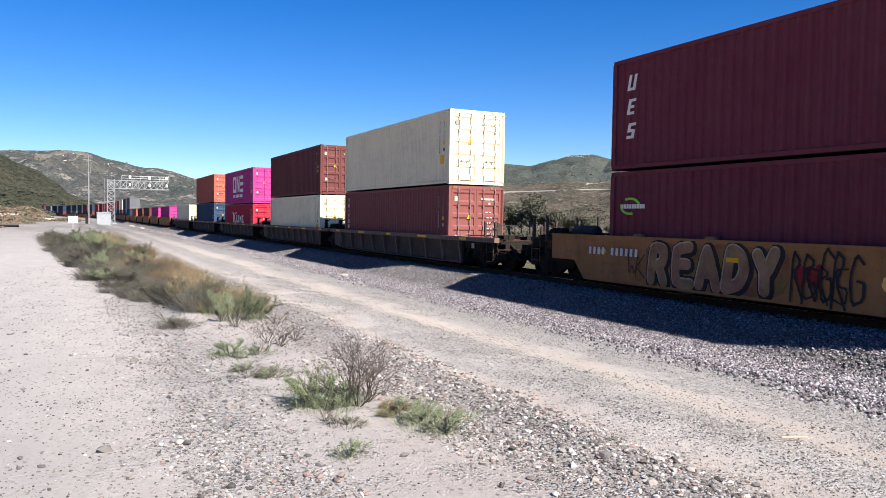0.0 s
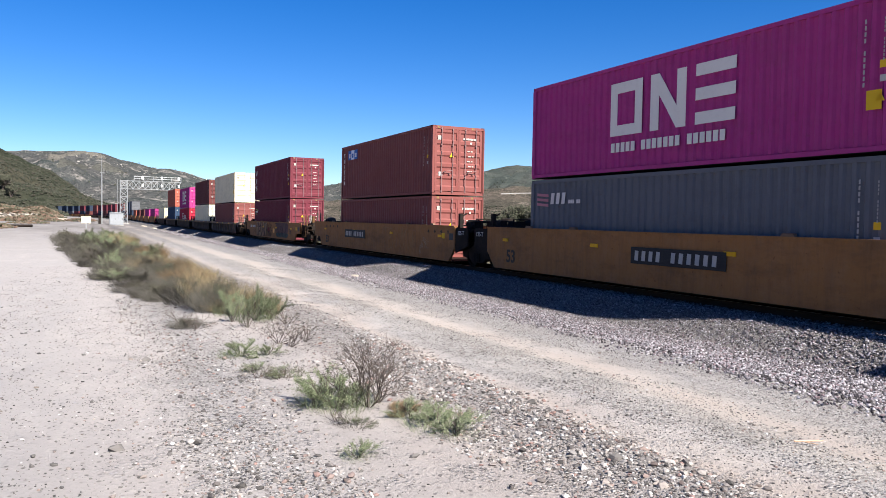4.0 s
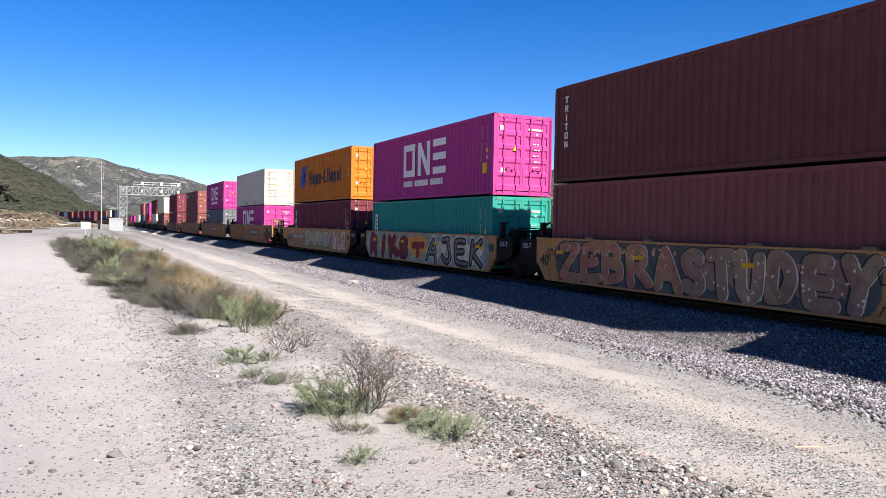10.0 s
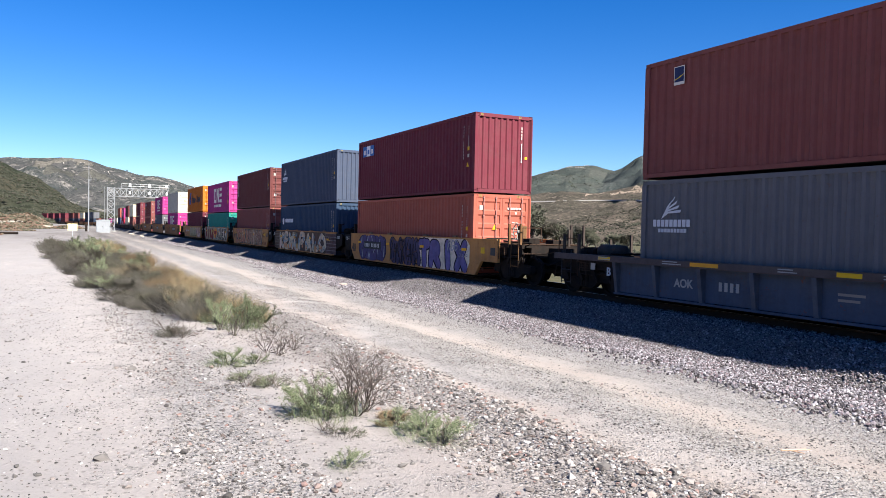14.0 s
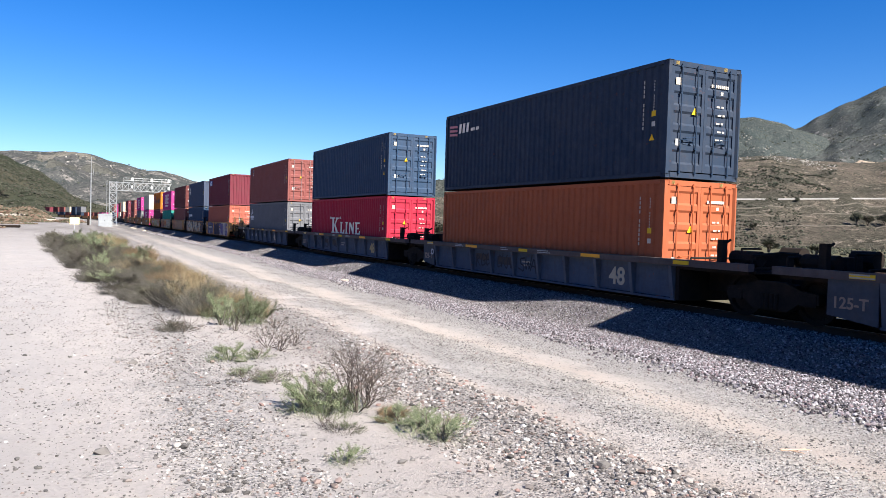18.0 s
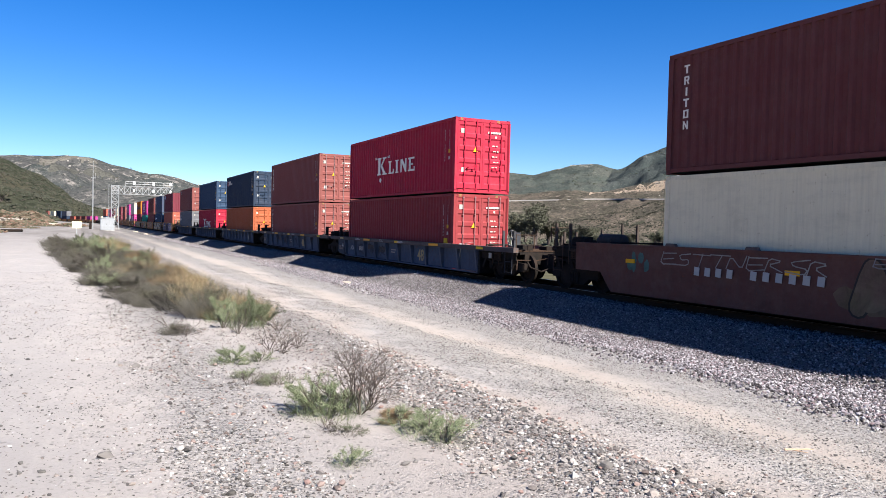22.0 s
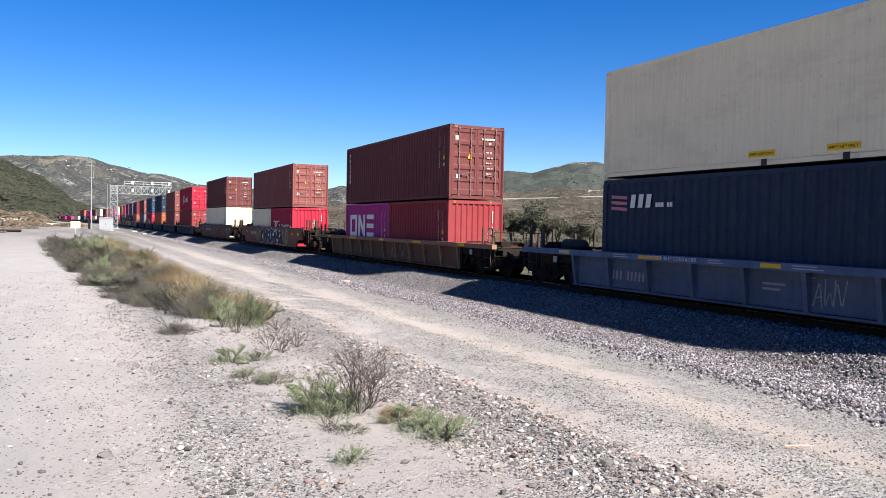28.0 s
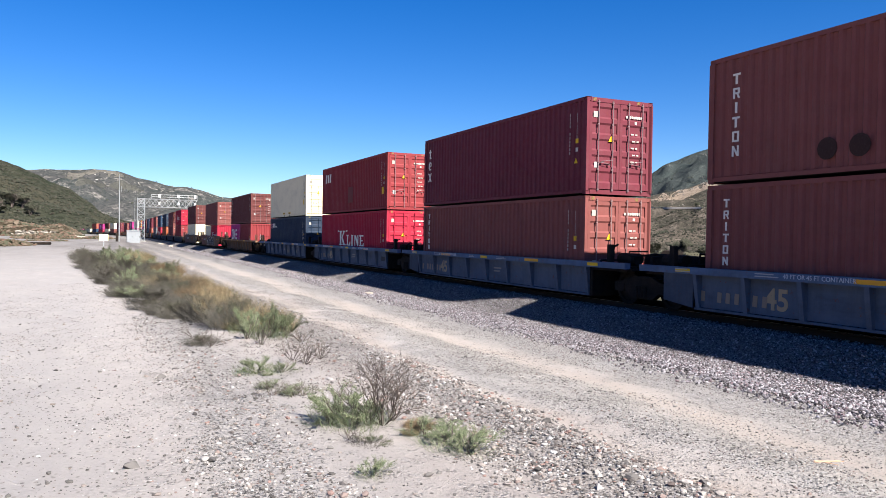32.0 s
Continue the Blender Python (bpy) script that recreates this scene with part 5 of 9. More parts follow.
def coat(car, y_left, y_right, z0, z1, tone, seed, x=-0.003, ragged=0.07):
    """A field of spray with uneven edges behind a piece."""
    n = max(8, int((y_left - y_right) / 0.12))
    foot, head = [], []
    for k in range(n + 1):
        y = y_left + (y_right - y_left) * k / n
        near = min(k, n - k)
        blunt = (0.30, 0.14, 0.05)[near] * (z1 - z0) if near < 3 else 0.0
        foot.append((y, z0 + blunt + ragged * (0.5 + 0.5 * noise.noise((y * 1.9, seed, 1.0)) + 0.4 * noise.noise((y * 7, seed, 2.0)))))
        head.append((y, z1 - 0.6 * blunt - ragged * (0.5 + 0.5 * noise.noise((y * 1.7, seed, 5.0)) + 0.4 * noise.noise((y * 6, seed, 6.0)))))
    s = Solid().prism(foot + head[::-1], "x", 0.0, 0.001)
    return part("graffiti_ground", s.mesh("graffiti_ground", SPRAY), car, pose(-SILL_X + x, 0, 0), warm(tone, 1.0), "sprayed ground of a graffiti piece")


LAYER_NAMES = ("graffiti_rim", "graffiti_letter", "graffiti_light", "graffiti_light")


def sprayed_word(car, text, y_left, y_right, z0, z1, layers, seed, fat=0.36, lean=0.16, cap=0.30):
    """A row of fat sprayed letters; each layer is a tone, how much wider than the stroke it is, and its shift to the right and up."""
    rng = random.Random(seed)
    wide = (y_left - y_right) / len(text)
    for i, ch in enumerate(text):
        h, w = (z1 - z0) * rng.uniform(0.94, 1.0), wide * rng.uniform(1.0, 1.1)
        thick = min(fat * w, cap)
        left, foot, skew = y_left - wide * i, z0 + (z1 - z0 - h) * rng.random(), rng.uniform(-lean, lean)
        lines = []
        for bone in BONES[ch]:
            jog = [(u + skew * (v - 0.5) + rng.uniform(-0.05, 0.05), v + rng.uniform(-0.05, 0.05)) for u, v in bone]
            lines.append([(left - thick * 0.5 - (w - thick) * u, foot + thick * 0.5 + (h - thick) * v) for u, v in curved(jog)])
        lift = rng.uniform(0.9, 1.1)
        for k, (tone, grow, right, up) in enumerate(layers):
            s = Solid()
            x = -0.005 - 0.008 * k - 0.0012 * (i % 2)
            size = thick * grow if k > 1 and grow > 0.1 else thick + grow
            for line in lines:
                for a, b in zip(line, line[1:]):
                    x -= 0.00012
                    capsule(s, (a[0] - right, a[1] + up), (b[0] - right, b[1] + up), size / 2, x)
            tagged(part(LAYER_NAMES[k], s.mesh(LAYER_NAMES[k], SPRAY), car, pose(-SILL_X, 0, 0), warm(tone, lift if k else 1.0)), kind="stuff")


def sprayed_cloud(car, y_left, y_right, z0, z1, tones, seed, size=0.5, count=None, x=-0.004):
    """Misty overlapping patches round a sprayed piece, one mesh a tone."""
    rng = random.Random(seed)
    for j, tone in enumerate(tones):
        s = Solid()
        for i in range(count or int((y_left - y_right) / size * 1.6)):
            rz = min(size * rng.uniform(0.3, 0.7), (z1 - z0) * 0.48)
            ry = min(size * rng.uniform(0.3, 0.7), (y_left - y_right) * 0.48)
            c, cz, n = rng.uniform(y_right + ry, y_left - ry), rng.uniform(z0 + rz, z1 - rz), 22
            rim = [0.8 + 0.22 * noise.noise((1.6 * math.cos(2 * math.pi * k / n) + 9.7 * i, 1.6 * math.sin(2 * math.pi * k / n), seed)) for k in range(n)]
            s.prism([(c + ry * r * math.cos(2 * math.pi * k / n), cz + rz * r * math.sin(2 * math.pi * k / n)) for k, r in enumerate(rim)], "x", -0.0001 * i, 0.001)
        tagged(part("graffiti", s.mesh("graffiti", SPRAY), car, pose(-SILL_X + x - 0.0003 * j, 0, 0), warm(tone, 1.0), "misty sprayed patches of a graffiti piece"), kind="stuff")


BLADES = (([(0.0, 0.05), (0.12, 0.8), (0.55, 1.0), (0.5, 0.62), (0.72, 0.55), (0.8, 0.85), (1.0, 0.6), (0.8, 0.1), (0.6, 0.28), (0.4, 0.02)], [(0.36, 0.35), (0.42, 0.56), (0.58, 0.5), (0.54, 0.24)]),
          ([(0.0, 0.15), (0.08, 1.0), (0.55, 0.7), (0.7, 0.8), (1.0, 0.45), (0.9, 0.35), (1.0, 0.0), (0.62, 0.1), (0.55, 0.38), (0.42, 0.38), (0.3, 0.08)], [(0.28, 0.52), (0.36, 0.72), (0.58, 0.58), (0.48, 0.48)]),
          ([(0.0, 0.1), (0.1, 1.0), (0.6, 0.78), (1.0, 1.0), (0.78, 0.5), (1.0, 0.0), (0.62, 0.1), (0.45, 0.36), (0.33, 0.02)], [(0.4, 0.5), (0.46, 0.68), (0.62, 0.6), (0.56, 0.46)]),
          ([(0.0, 0.35), (0.1, 1.0), (0.5, 0.76), (0.85, 0.96), (0.75, 0.64), (1.0, 0.7), (0.86, 0.45), (1.22, 0.0), (0.5, 0.06), (0.08, 0.12), (0.36, 0.3)], [(0.4, 0.48), (0.46, 0.66), (0.6, 0.66), (0.52, 0.44)]))


def sprayed_blades(car, order, y_left, y_right, z0, z1, tones, seed, rim=0.06):
    """A row of sharp-cornered sprayed shapes, pale behind and at the openings, that overlap."""
    rng = random.Random(seed)
    wide = (y_left - y_right) / len(order)
    for i, k in enumerate(order):
        w, lift = wide * rng.uniform(1.06, 1.16), rng.uniform(-0.02, 0.02)
        outline, hole = ([(u + rng.uniform(-0.025, 0.025), v + rng.uniform(-0.02, 0.02)) for u, v in shape] for shape in BLADES[k])
        top = (z1 - z0) * rng.uniform(0.93, 1.0)
        place = lambda u, v: (y_left - wide * i - w * u, z0 + lift + top * v)
        cu, cv = sum(u for u, v in outline) / len(outline), sum(v for u, v in outline) / len(outline)
        big = [(cu + (u - cu) * (1 + 2.4 * rim / w), cv + (v - cv) * (1 + 2.4 * rim / top)) for u, v in outline]
        for name, shape, x, tone in (("graffiti_rim", big, -0.034, tones[0]), ("graffiti_letter", outline, -0.042, tones[1]), ("graffiti_light", hole, -0.048, tones[0])):
            s = Solid().prism([place(u, v) for u, v in shape], "x", 0.0, 0.0015)
            tagged(part(name, s.mesh(name, SPRAY), car, pose(-SILL_X + x - 0.0012 * i, 0, 0), warm(tone, rng.uniform(0.9, 1.1))), kind="stuff")


def scribble(car, y_left, y_right, z0, z1, count, tone, seed, thick=0.022, x=-SILL_X - 0.004, tall=None):
    """Thin hand-drawn tags."""
    rng = random.Random(seed)
    s = Solid()
    wide = (y_left - y_right) / count
    for i in range(count):
        h = tall or (z1 - z0)
        base = z0 + (z1 - z0 - h) * rng.random()
        for line in rng.choice(LETTERS):
            pts = [(y_left - wide * (i + 0.05 + 1.05 * (u + 0.15 * (v - 0.5)) + rng.uniform(-0.08, 0.08)), base + h * (v + rng.uniform(-0.08, 0.08))) for u, v in line]
            soft_pts = [pts[0]]
            for a, b, c in zip(pts, pts[1:], pts[2:]):
                soft_pts += [(b[0] + (a[0] - b[0]) * 0.2, b[1] + (a[1] - b[1]) * 0.2), (b[0] + (c[0] - b[0]) * 0.2, b[1] + (c[1] - b[1]) * 0.2)]
            soft_pts.append(pts[-1])
            stroke(s, soft_pts, thick, 0.0, 0)
    tagged(part("sprayed_tag", s.mesh("sprayed_tag", SPRAY), car, pose(x, 0, 0), tone), kind="stuff")


def brick_patch(car, y_left, y_right, z0, z1, tones, mortar):
    """Sprayed picture of a brick wall."""
    part("graffiti", Solid().box(0, 0.002, y_right, y_left, z0, z1).mesh("graffiti", SPRAY), car, pose(-SILL_X - 0.008, 0, 0), mortar)
    rng = random.Random(8)
    rows, bw = 6, 0.34
    bh = (z1 - z0) / rows
    for r in range(rows):
        y = y_right - (bw * 0.5 if r % 2 else 0)
        while y < y_left:
            a, b = max(y + 0.02, y_right), min(y + bw - 0.02, y_left)
            if b - a > 0.04:
                part("sprayed_brick", Solid().box(0, 0.002, a, b, z0 + r * bh + 0.02, z0 + (r + 1) * bh - 0.02).mesh("sprayed_brick", SPRAY), car, pose(-SILL_X - 0.011, 0, 0), rng.choice(tones))
            y += bw


# ---- the train ----
LOW_Z = 0.06
MOVERS = []       # things with their place up the line at the start, and their height
WHEELS = []


def ride(ob, s, z):
    ob.matrix_basis = on_track(s, z)
    MOVERS.append((ob, s, z))
    return ob


def tint_name(c):
    return {BROWN: "brown", DARKBROWN: "dark brown", RUST: "rust-coloured", MAROON: "maroon", CREAM: "cream", REDDISH: "brick red", CHERRY: "cherry red", PINK: "magenta", NAVY: "navy blue",
            BLUE: "blue", SLATE: "slate grey", TEAL: "teal green", ORANGE: "orange", VERMILION: "orange-red", GREYBLUE: "grey-blue", STONE: "off-white"}[c]


def brand(ob, kind, long):
    """The shipping line's marks on the side."""
    h = long / 2
    if kind == "wide_words":
        mark(ob, "wide", 2.15, 1.0, 1.42, WHITE, label="large pale block logo")
        mark(ob, "words", 2.1, 0.56, 0.25, WHITE)
    elif kind == "wide_words_low":
        mark(ob, "wide", h - 3.4, 1.05, 1.48, WHITE, label="large pale block logo")
    elif kind == "serif_words":
        mark(ob, "serif", 2.05, 1.05, 0.82, WHITE, label="white serif logo blocks", stretch=1.4)
    elif kind == "serif_words_low":
        mark(ob, "serif", 2.1, 1.0, 0.86, WHITE, label="white serif logo blocks", stretch=1.4)
    elif kind == "serif_words_half":
        mark(ob, "serif", 1.9, 0.85, 0.82, WHITE, label="white serif logo blocks", stretch=1.3)
    elif kind == "wide_words_half":
        mark(ob, "wide", 2.3, 0.95, 1.1, WHITE, label="large pale block logo")
    elif kind == "column_words":
        mark(ob, "column", h - 0.5, C_HIGH - 0.52, 0.195, WHITE, label="upright column of white letters")
    elif kind == "stacked_words":
        mark(ob, "stacked", h - 0.42, C_HIGH - 0.85, 0.38, WHITE, label="upright column of white letters")
    elif kind == "three_words":
        mark(ob, "three", h - 0.55, C_HIGH - 0.85, 0.40, WHITE, label="upright column of white letters")
    elif kind == "oval":
        mark(ob, "crescent", h - 0.42, 1.80, 0.40, (0.25, 0.5, 0.05), label="green crescent badge")
        mark(ob, "line", h - 0.45, 1.93, 0.11, WHITE)
    elif kind == "orange_words":
        mark(ob, "sheaf", h - 1.45, 0.98, 1.18, (0.02, 0.06, 0.25), label="dark blue slanted badge", stretch=1.18)
        for u, w, z, tall in ((2.55, 0.17, 0, 0.8), (2.95, 0.17, 0, 0.8), (2.72, 0.22, 0.33, 0.15), (3.3, 0.42, 0, 0.56), (3.9, 0.17, -0.2, 0.76), (4.07, 0.3, 0, 0.56), (4.55, 0.42, 0, 0.56), (5.15, 0.3, 0.24, 0.14), (5.6, 0.17, 0, 0.8), (5.77, 0.32, 0, 0.14), (6.25, 0.16, 0, 0.8), (6.55, 0.17, 0, 0.8), (6.88, 0.42, 0, 0.56), (7.45, 0.17, -0.2, 0.76), (7.7, 0.17, 0, 0.56), (8.02, 0.38, 0, 0.56), (8.52, 0.17, 0, 0.8)):
            part("logo_block", kept(("mark", "plain"), lambda: poly_mark(logo_shapes("plain"))), ob, pose(-C_HALF - 0.005, h - 3.74 - (u - 2.55) * 1.075, 1.1 + z * 1.06) @ Matrix.Diagonal((1, w * 1.075, tall * 1.06, 1)), (0.009, 0.013, 0.032))
    elif kind == "upright_panel":
        part("logo_panel", kept(("mark", "plain"), lambda: poly_mark(logo_shapes("plain"))), ob, pose(-C_HALF - 0.005, h - 0.42, 0.25) @ Matrix.Diagonal((1, 0.34, 1.75, 1)), WHITE, "upright white name panel")
        for i in range(8):
            part("logo_block", kept(("mark", "plain"), None), ob, pose(-C_HALF - 0.012, h - 0.51, 0.36 + 0.2 * i) @ Matrix.Diagonal((1, 0.16, 0.13, 1)), (0.05, 0.055, 0.06))
    elif kind == "striped_words":
        mark(ob, "flag", h - 0.35, C_HIGH - 0.80, 0.42, (0.45, 0.18, 0.2), label="small striped flag badge")
        mark(ob, "trio", h - 1.1, C_HIGH - 0.76, 0.34, WHITE)
        mark(ob, "short", h - 2.05, C_HIGH - 0.75, 0.11, WHITE)
    elif kind == "wing":
        mark(ob, "feathers", h - 0.70, C_HIGH - 0.96, 0.50, (0.55, 0.57, 0.6), label="pale winged badge")
        mark(ob, "line", h - 0.42, C_HIGH - 1.14, 0.17, (0.55, 0.57, 0.6), stretch=0.9)
        mark(ob, "line", h - 0.60, C_HIGH - 1.28, 0.09, (0.50, 0.52, 0.55), stretch=1.3)
    elif kind == "crest":
        mark(ob, "round", h - 0.55, C_HIGH - 1.25, 0.45, (0.55, 0.57, 0.6), label="small round pale badge")
        mark(ob, "line", h - 1.3, C_HIGH - 1.1, 0.24, (0.55, 0.57, 0.6))
    elif kind in ("badge", "badge_beside"):
        if kind == "badge_beside":
            mark(ob, "column", h - 0.42, C_HIGH - 0.62, 0.22, WHITE, label="upright column of white letters")
            h -= 0.55
        for i, c in enumerate(((0.03, 0.12, 0.36), (0.7, 0.72, 0.75), (0.03, 0.12, 0.36))):
            mark(ob, "plain", h - 0.62 - i * 0.5, C_HIGH - 0.78, 0.5, c, label="blue and white badge panel")
            mark(ob, "plain", h - 0.76 - i * 0.5, C_HIGH - 0.68, 0.22, WHITE if i != 1 else (0.03, 0.12, 0.36), x=-C_HALF - 0.006)
    elif kind == "patch":
        part("logo_panel", kept(("mark", "plain"), lambda: poly_mark(logo_shapes("plain"))), ob, pose(-C_HALF - 0.005, h - 1.0, C_HIGH - 0.68) @ Matrix.Diagonal((1, 0.34, 0.44, 1)), WHITE, "small dark blue badge panel with a white rim")
        part("logo_panel", kept(("mark", "plain"), None), ob, pose(-C_HALF - 0.009, h - 1.02, C_HIGH - 0.61) @ Matrix.Diagonal((1, 0.30, 0.35, 1)), (0.02, 0.03, 0.09))
        mark(ob, "wing", h - 1.05, C_HIGH - 0.56, 0.1, (0.7, 0.5, 0.05), x=-C_HALF - 0.009)
    elif kind == "trio_bars":
        mark(ob, "trio", h - 0.75, C_HIGH - 0.95, 0.52, WHITE)
        mark(ob, "plain", h - 5.6, 0.55, 0.9, (0.12, 0.016, 0.014), label="dark repainted patch")
    elif kind in ("lift", "lift_close"):
        for y in ((0.6, -2.6) if kind == "lift" else (0.62, -1.25)):
            mark(ob, "plain", y + 0.26, 0.03, 0.14, (0.03, 0.03, 0.03), x=-C_HALF - 0.002)
            part("panel_mark", kept(("mark", "plain"), None), ob, pose(-C_HALF - 0.006, y + 0.6, 0.22) @ Matrix.Diagonal((1, 0.68, 0.13, 1)), YELLOW, "yellow lifting notice")
            words(ob, "EMPTY LIFT ONLY", y + 0.57, 0.255, 0.076, (0.03, 0.03, 0.03), -C_HALF - 0.008)
    elif kind == "holes":
        mark(ob, "column", h - 0.70, C_HIGH - 0.68, 0.24, WHITE, label="upright column of white letters")
        for y in (h - 2.95, h - 3.65):
            mark(ob, "round", y, 0.30, 0.45, (0.035, 0.015, 0.012), label="dark round scorched patch")


def load(s_near, z, color, kind="", end="door", flat=False, long=C_LONG, full=True, note="", high=C_HIGH):
    what = f"{tint_name(color)} corrugated steel shipping container{note}"
    if flat:
        what = f"{tint_name(color)} smooth-sided steel shipping container{note}"
    ob = box_container(color, what, long, high, end, flat, full=full, bars=tuple(0.62 * c + 0.10 for c in color) if color in (BROWN, RUST, MAROON, REDDISH, DARKBROWN) else ((0.50, 0.46, 0.36) if color in (CREAM, STONE) else None)) if full else far_container(color, what, long)
    if kind:
        brand(ob, kind, long)
    return ride(ob, s_near + long / 2, z)


# near end of each stack up the line; lower and upper loads
STACKS = [
    (-381.2, [(BROWN, "column_words")], (BROWN, "holes")),
    (-364.1, [(BROWN, "column_words")], (MAROON, "stacked_words")),
    (-347.1, [(CHERRY, "serif_words_low")], (REDDISH, "trio_bars")),
    (-330.55, [(NAVY, "striped_words")], (CREAM, "lift_close", "door", True)),
    (-308.9, [(PINK, "wide_words_half"), (REDDISH, "", "front")], (DARKBROWN, "column_words")),
    (-285.7, [(CREAM, "half"), (CHERRY, "serif_words_half", "front")], (BROWN, "")),
    (-261.35, [(CREAM, "", "front", True)], (DARKBROWN, "column_words")),
    (-237.7, [(REDDISH, "")], (CHERRY, "serif_words")),
    (-219.9, [(BROWN, "column_words")], (BROWN, "column_words")),
    (-201.5, [(VERMILION, "")], (NAVY, "striped_words")),
    (-183.4, [(CHERRY, "serif_words_low")], (BLUE, "")),
    (-165.3, [(SLATE, "wing")], (BROWN, "patch")),
    (-144.2, [(RUST, "")], (MAROON, "badge", "front")),
    (-128.55, [(BLUE, "crest", "front")], (GREYBLUE, "wing", "front")),
    (-113.1, [(BROWN, "")], (DARKBROWN, "column_words")),
    (-97.1, [(TEAL, "upright_panel")], (PINK, "wide_words")),
    (-81.45, [(MAROON, "stacked_words")], (ORANGE, "orange_words")),
    (-59.7, [(PINK, "wide_words_low")], (STONE, "lift", "door", True)),
    (-40.0, [(SLATE, "striped_words")], (PINK, "wide_words")),
    (-20.1, [(BROWN, "")], (BROWN, "badge_beside")),
    (3.8, [(MAROON, "oval")], (MAROON, "three_words")),
    (25.65, [(BROWN, "column_words")], (CREAM, "")),
    (42.35, [(CREAM, "")], (DARKBROWN, "")),
    (60.6, [(CHERRY, "serif_words_low")], (PINK, "wide_words")),
    (79.0, [(BLUE, "")], (RUST, "")),
    (97.3, [(CREAM, "")], None),
]
# cars: index of the last and first stack they carry, kind, colour, height of the sill
CARS = [
    ((0, 1, 2, 3), "ribbed", RIBBLUE, 1.14), ((4,), "ribbed", RIBBROWN, 1.14), ((5,), "smooth", DEEPBROWN, 1.42), ((6,), "smooth", SOOTBROWN, 1.42),
    ((7, 8, 9, 10, 11), "ribbed", RIBDEEP, 1.14), ((12, 13, 14, 15, 16), "smooth", GOLDCAR, 1.44), ((17, 18, 19), "smooth", DULLGOLD, 1.54), ((20,), "smooth", DULLGOLD, 1.38),
    ((21, 22, 23, 24, 25), "ribbed", RIBDARK, 1.14),
]
rng = random.Random(5)
far_s, far_stacks = 118.5, []
while far_s < 660:
    low = far_s < 190
    choice = rng.choice([DARKBROWN, DARKBROWN, MAROON, NAVY, DARKBROWN, SLATE, NAVY, NAVY, BLUE])
    other = rng.choice([BROWN, DARKBROWN, MAROON, NAVY, NAVY, SLATE, DARKBROWN, DARKBROWN, NAVY, CREAM])
    if low:
        choice = [PINK, PINK, DARKBROWN, DARKBROWN, RUST][min(4, int((far_s - 110) / 16))]
    far_stacks.append((far_s, choice, None if low else (SLATE if 200 < far_s < 215 else other)))
    far_s += 16.4 + (5.5 if len(far_stacks) % 5 == 0 else 0)

CAR_OF = {}
for g, (members, kind, color, top_z) in enumerate(CARS):
    for i in members:
        CAR_OF[i] = g
bounds = [-390.5]
for i in range(len(STACKS) - 1):
    bounds.append((STACKS[i][0] + C_LONG + STACKS[i + 1][0]) / 2)
bounds.append((STACKS[-1][0] + C_LONG + far_stacks[0][0]) / 2)
UNITS = {}
LOW_BOXES = {4, 5, 15, 19, 23}     # stacks whose lower box is the lower pattern
RAISED = {17: 0.08, 6: 0.06, 15: 0.08}
for i, (s0, lower, upper) in enumerate(STACKS):
    members, kind, color, top_z = CARS[CAR_OF[i]]
    jn = i - 1 in members or i == 0
    jf = i + 1 in members
    tone = {GOLDCAR: "yellow-brown", DULLGOLD: "yellow-brown", DEEPBROWN: "rust-brown", SOOTBROWN: "sooty rust-brown", RIBBLUE: "faded grey-blue", RIBDEEP: "dull blue", RIBBROWN: "rusty brown", RIBDARK: "dark brown"}[color]
    what = f"{tone} steel double-stack well car with {'ribbed' if kind == 'ribbed' else 'plain plate'} sides"
    wheels = []
    car, mid, w0, w1 = well_car(kind, bounds[i], bounds[i + 1], jn, jf, color, what, top_z, True, 1.15 if color == DULLGOLD and i != 20 else 2.4, wheel_list=wheels, clear=(s0 - bounds[i], bounds[i + 1] - s0 - C_LONG))
    ride(car, mid, RAIL_TOP)
    UNITS[i] = (car, mid, w0, w1, top_z, color)
    WHEELS += [(w, mid + w.location.y) for w in wheels]
    base_z, low_high = LOW_Z + RAISED.get(i, 0.0), 2.591 if i in LOW_BOXES else C_HIGH
    for k, spec in enumerate(lower):
        color_, mk, *rest = spec
        if len(lower) == 2:
            half_long = 6.058
            load(s0 + (C_LONG - half_long if k == 0 else 0.0), base_z, color_, mk if mk != "half" else "", rest[0] if rest else "door", color_ == CREAM, half_long, note=" of half length", high=low_high)
        else:
            load(s0, base_z, color_, mk, *(rest or ["door"]), note=" in a rail car", high=low_high)
    if upper:
        color_, mk, *rest = upper
        load(s0, base_z + low_high + 0.045, color_, mk, *(rest or ["door"]), note=" stacked on another")

for i, (s0, a, b) in enumerate(far_stacks):
    kind = ("smooth", DULLGOLD) if i < 5 or i // 5 % 2 else ("ribbed", RIBDARK)
    near = s0 - 2.1 if i else bounds[-1]
    far = far_stacks[i + 1][0] - 2.1 if i + 1 < len(far_stacks) else s0 + 15
    car, mid, w0, w1 = well_car(kind[0], near, far, i % 5 != 0, i % 5 != 4, kind[1], "weathered double-stack well car far up the line", 1.42 if kind[0] == "smooth" else 1.14, False)
    ride(car, mid, RAIL_TOP)
    load(s0, LOW_Z, a, "", full=False, note=" in a rail car")
    if b:
        load(s0, LOW_Z + C_HIGH + 0.012, b, "", full=False, note=" stacked on another")

# ---- sprayed pieces and stencils on the cars ----


INK = (0.025, 0.023, 0.025)
STENCIL = (0.055, 0.04, 0.03)


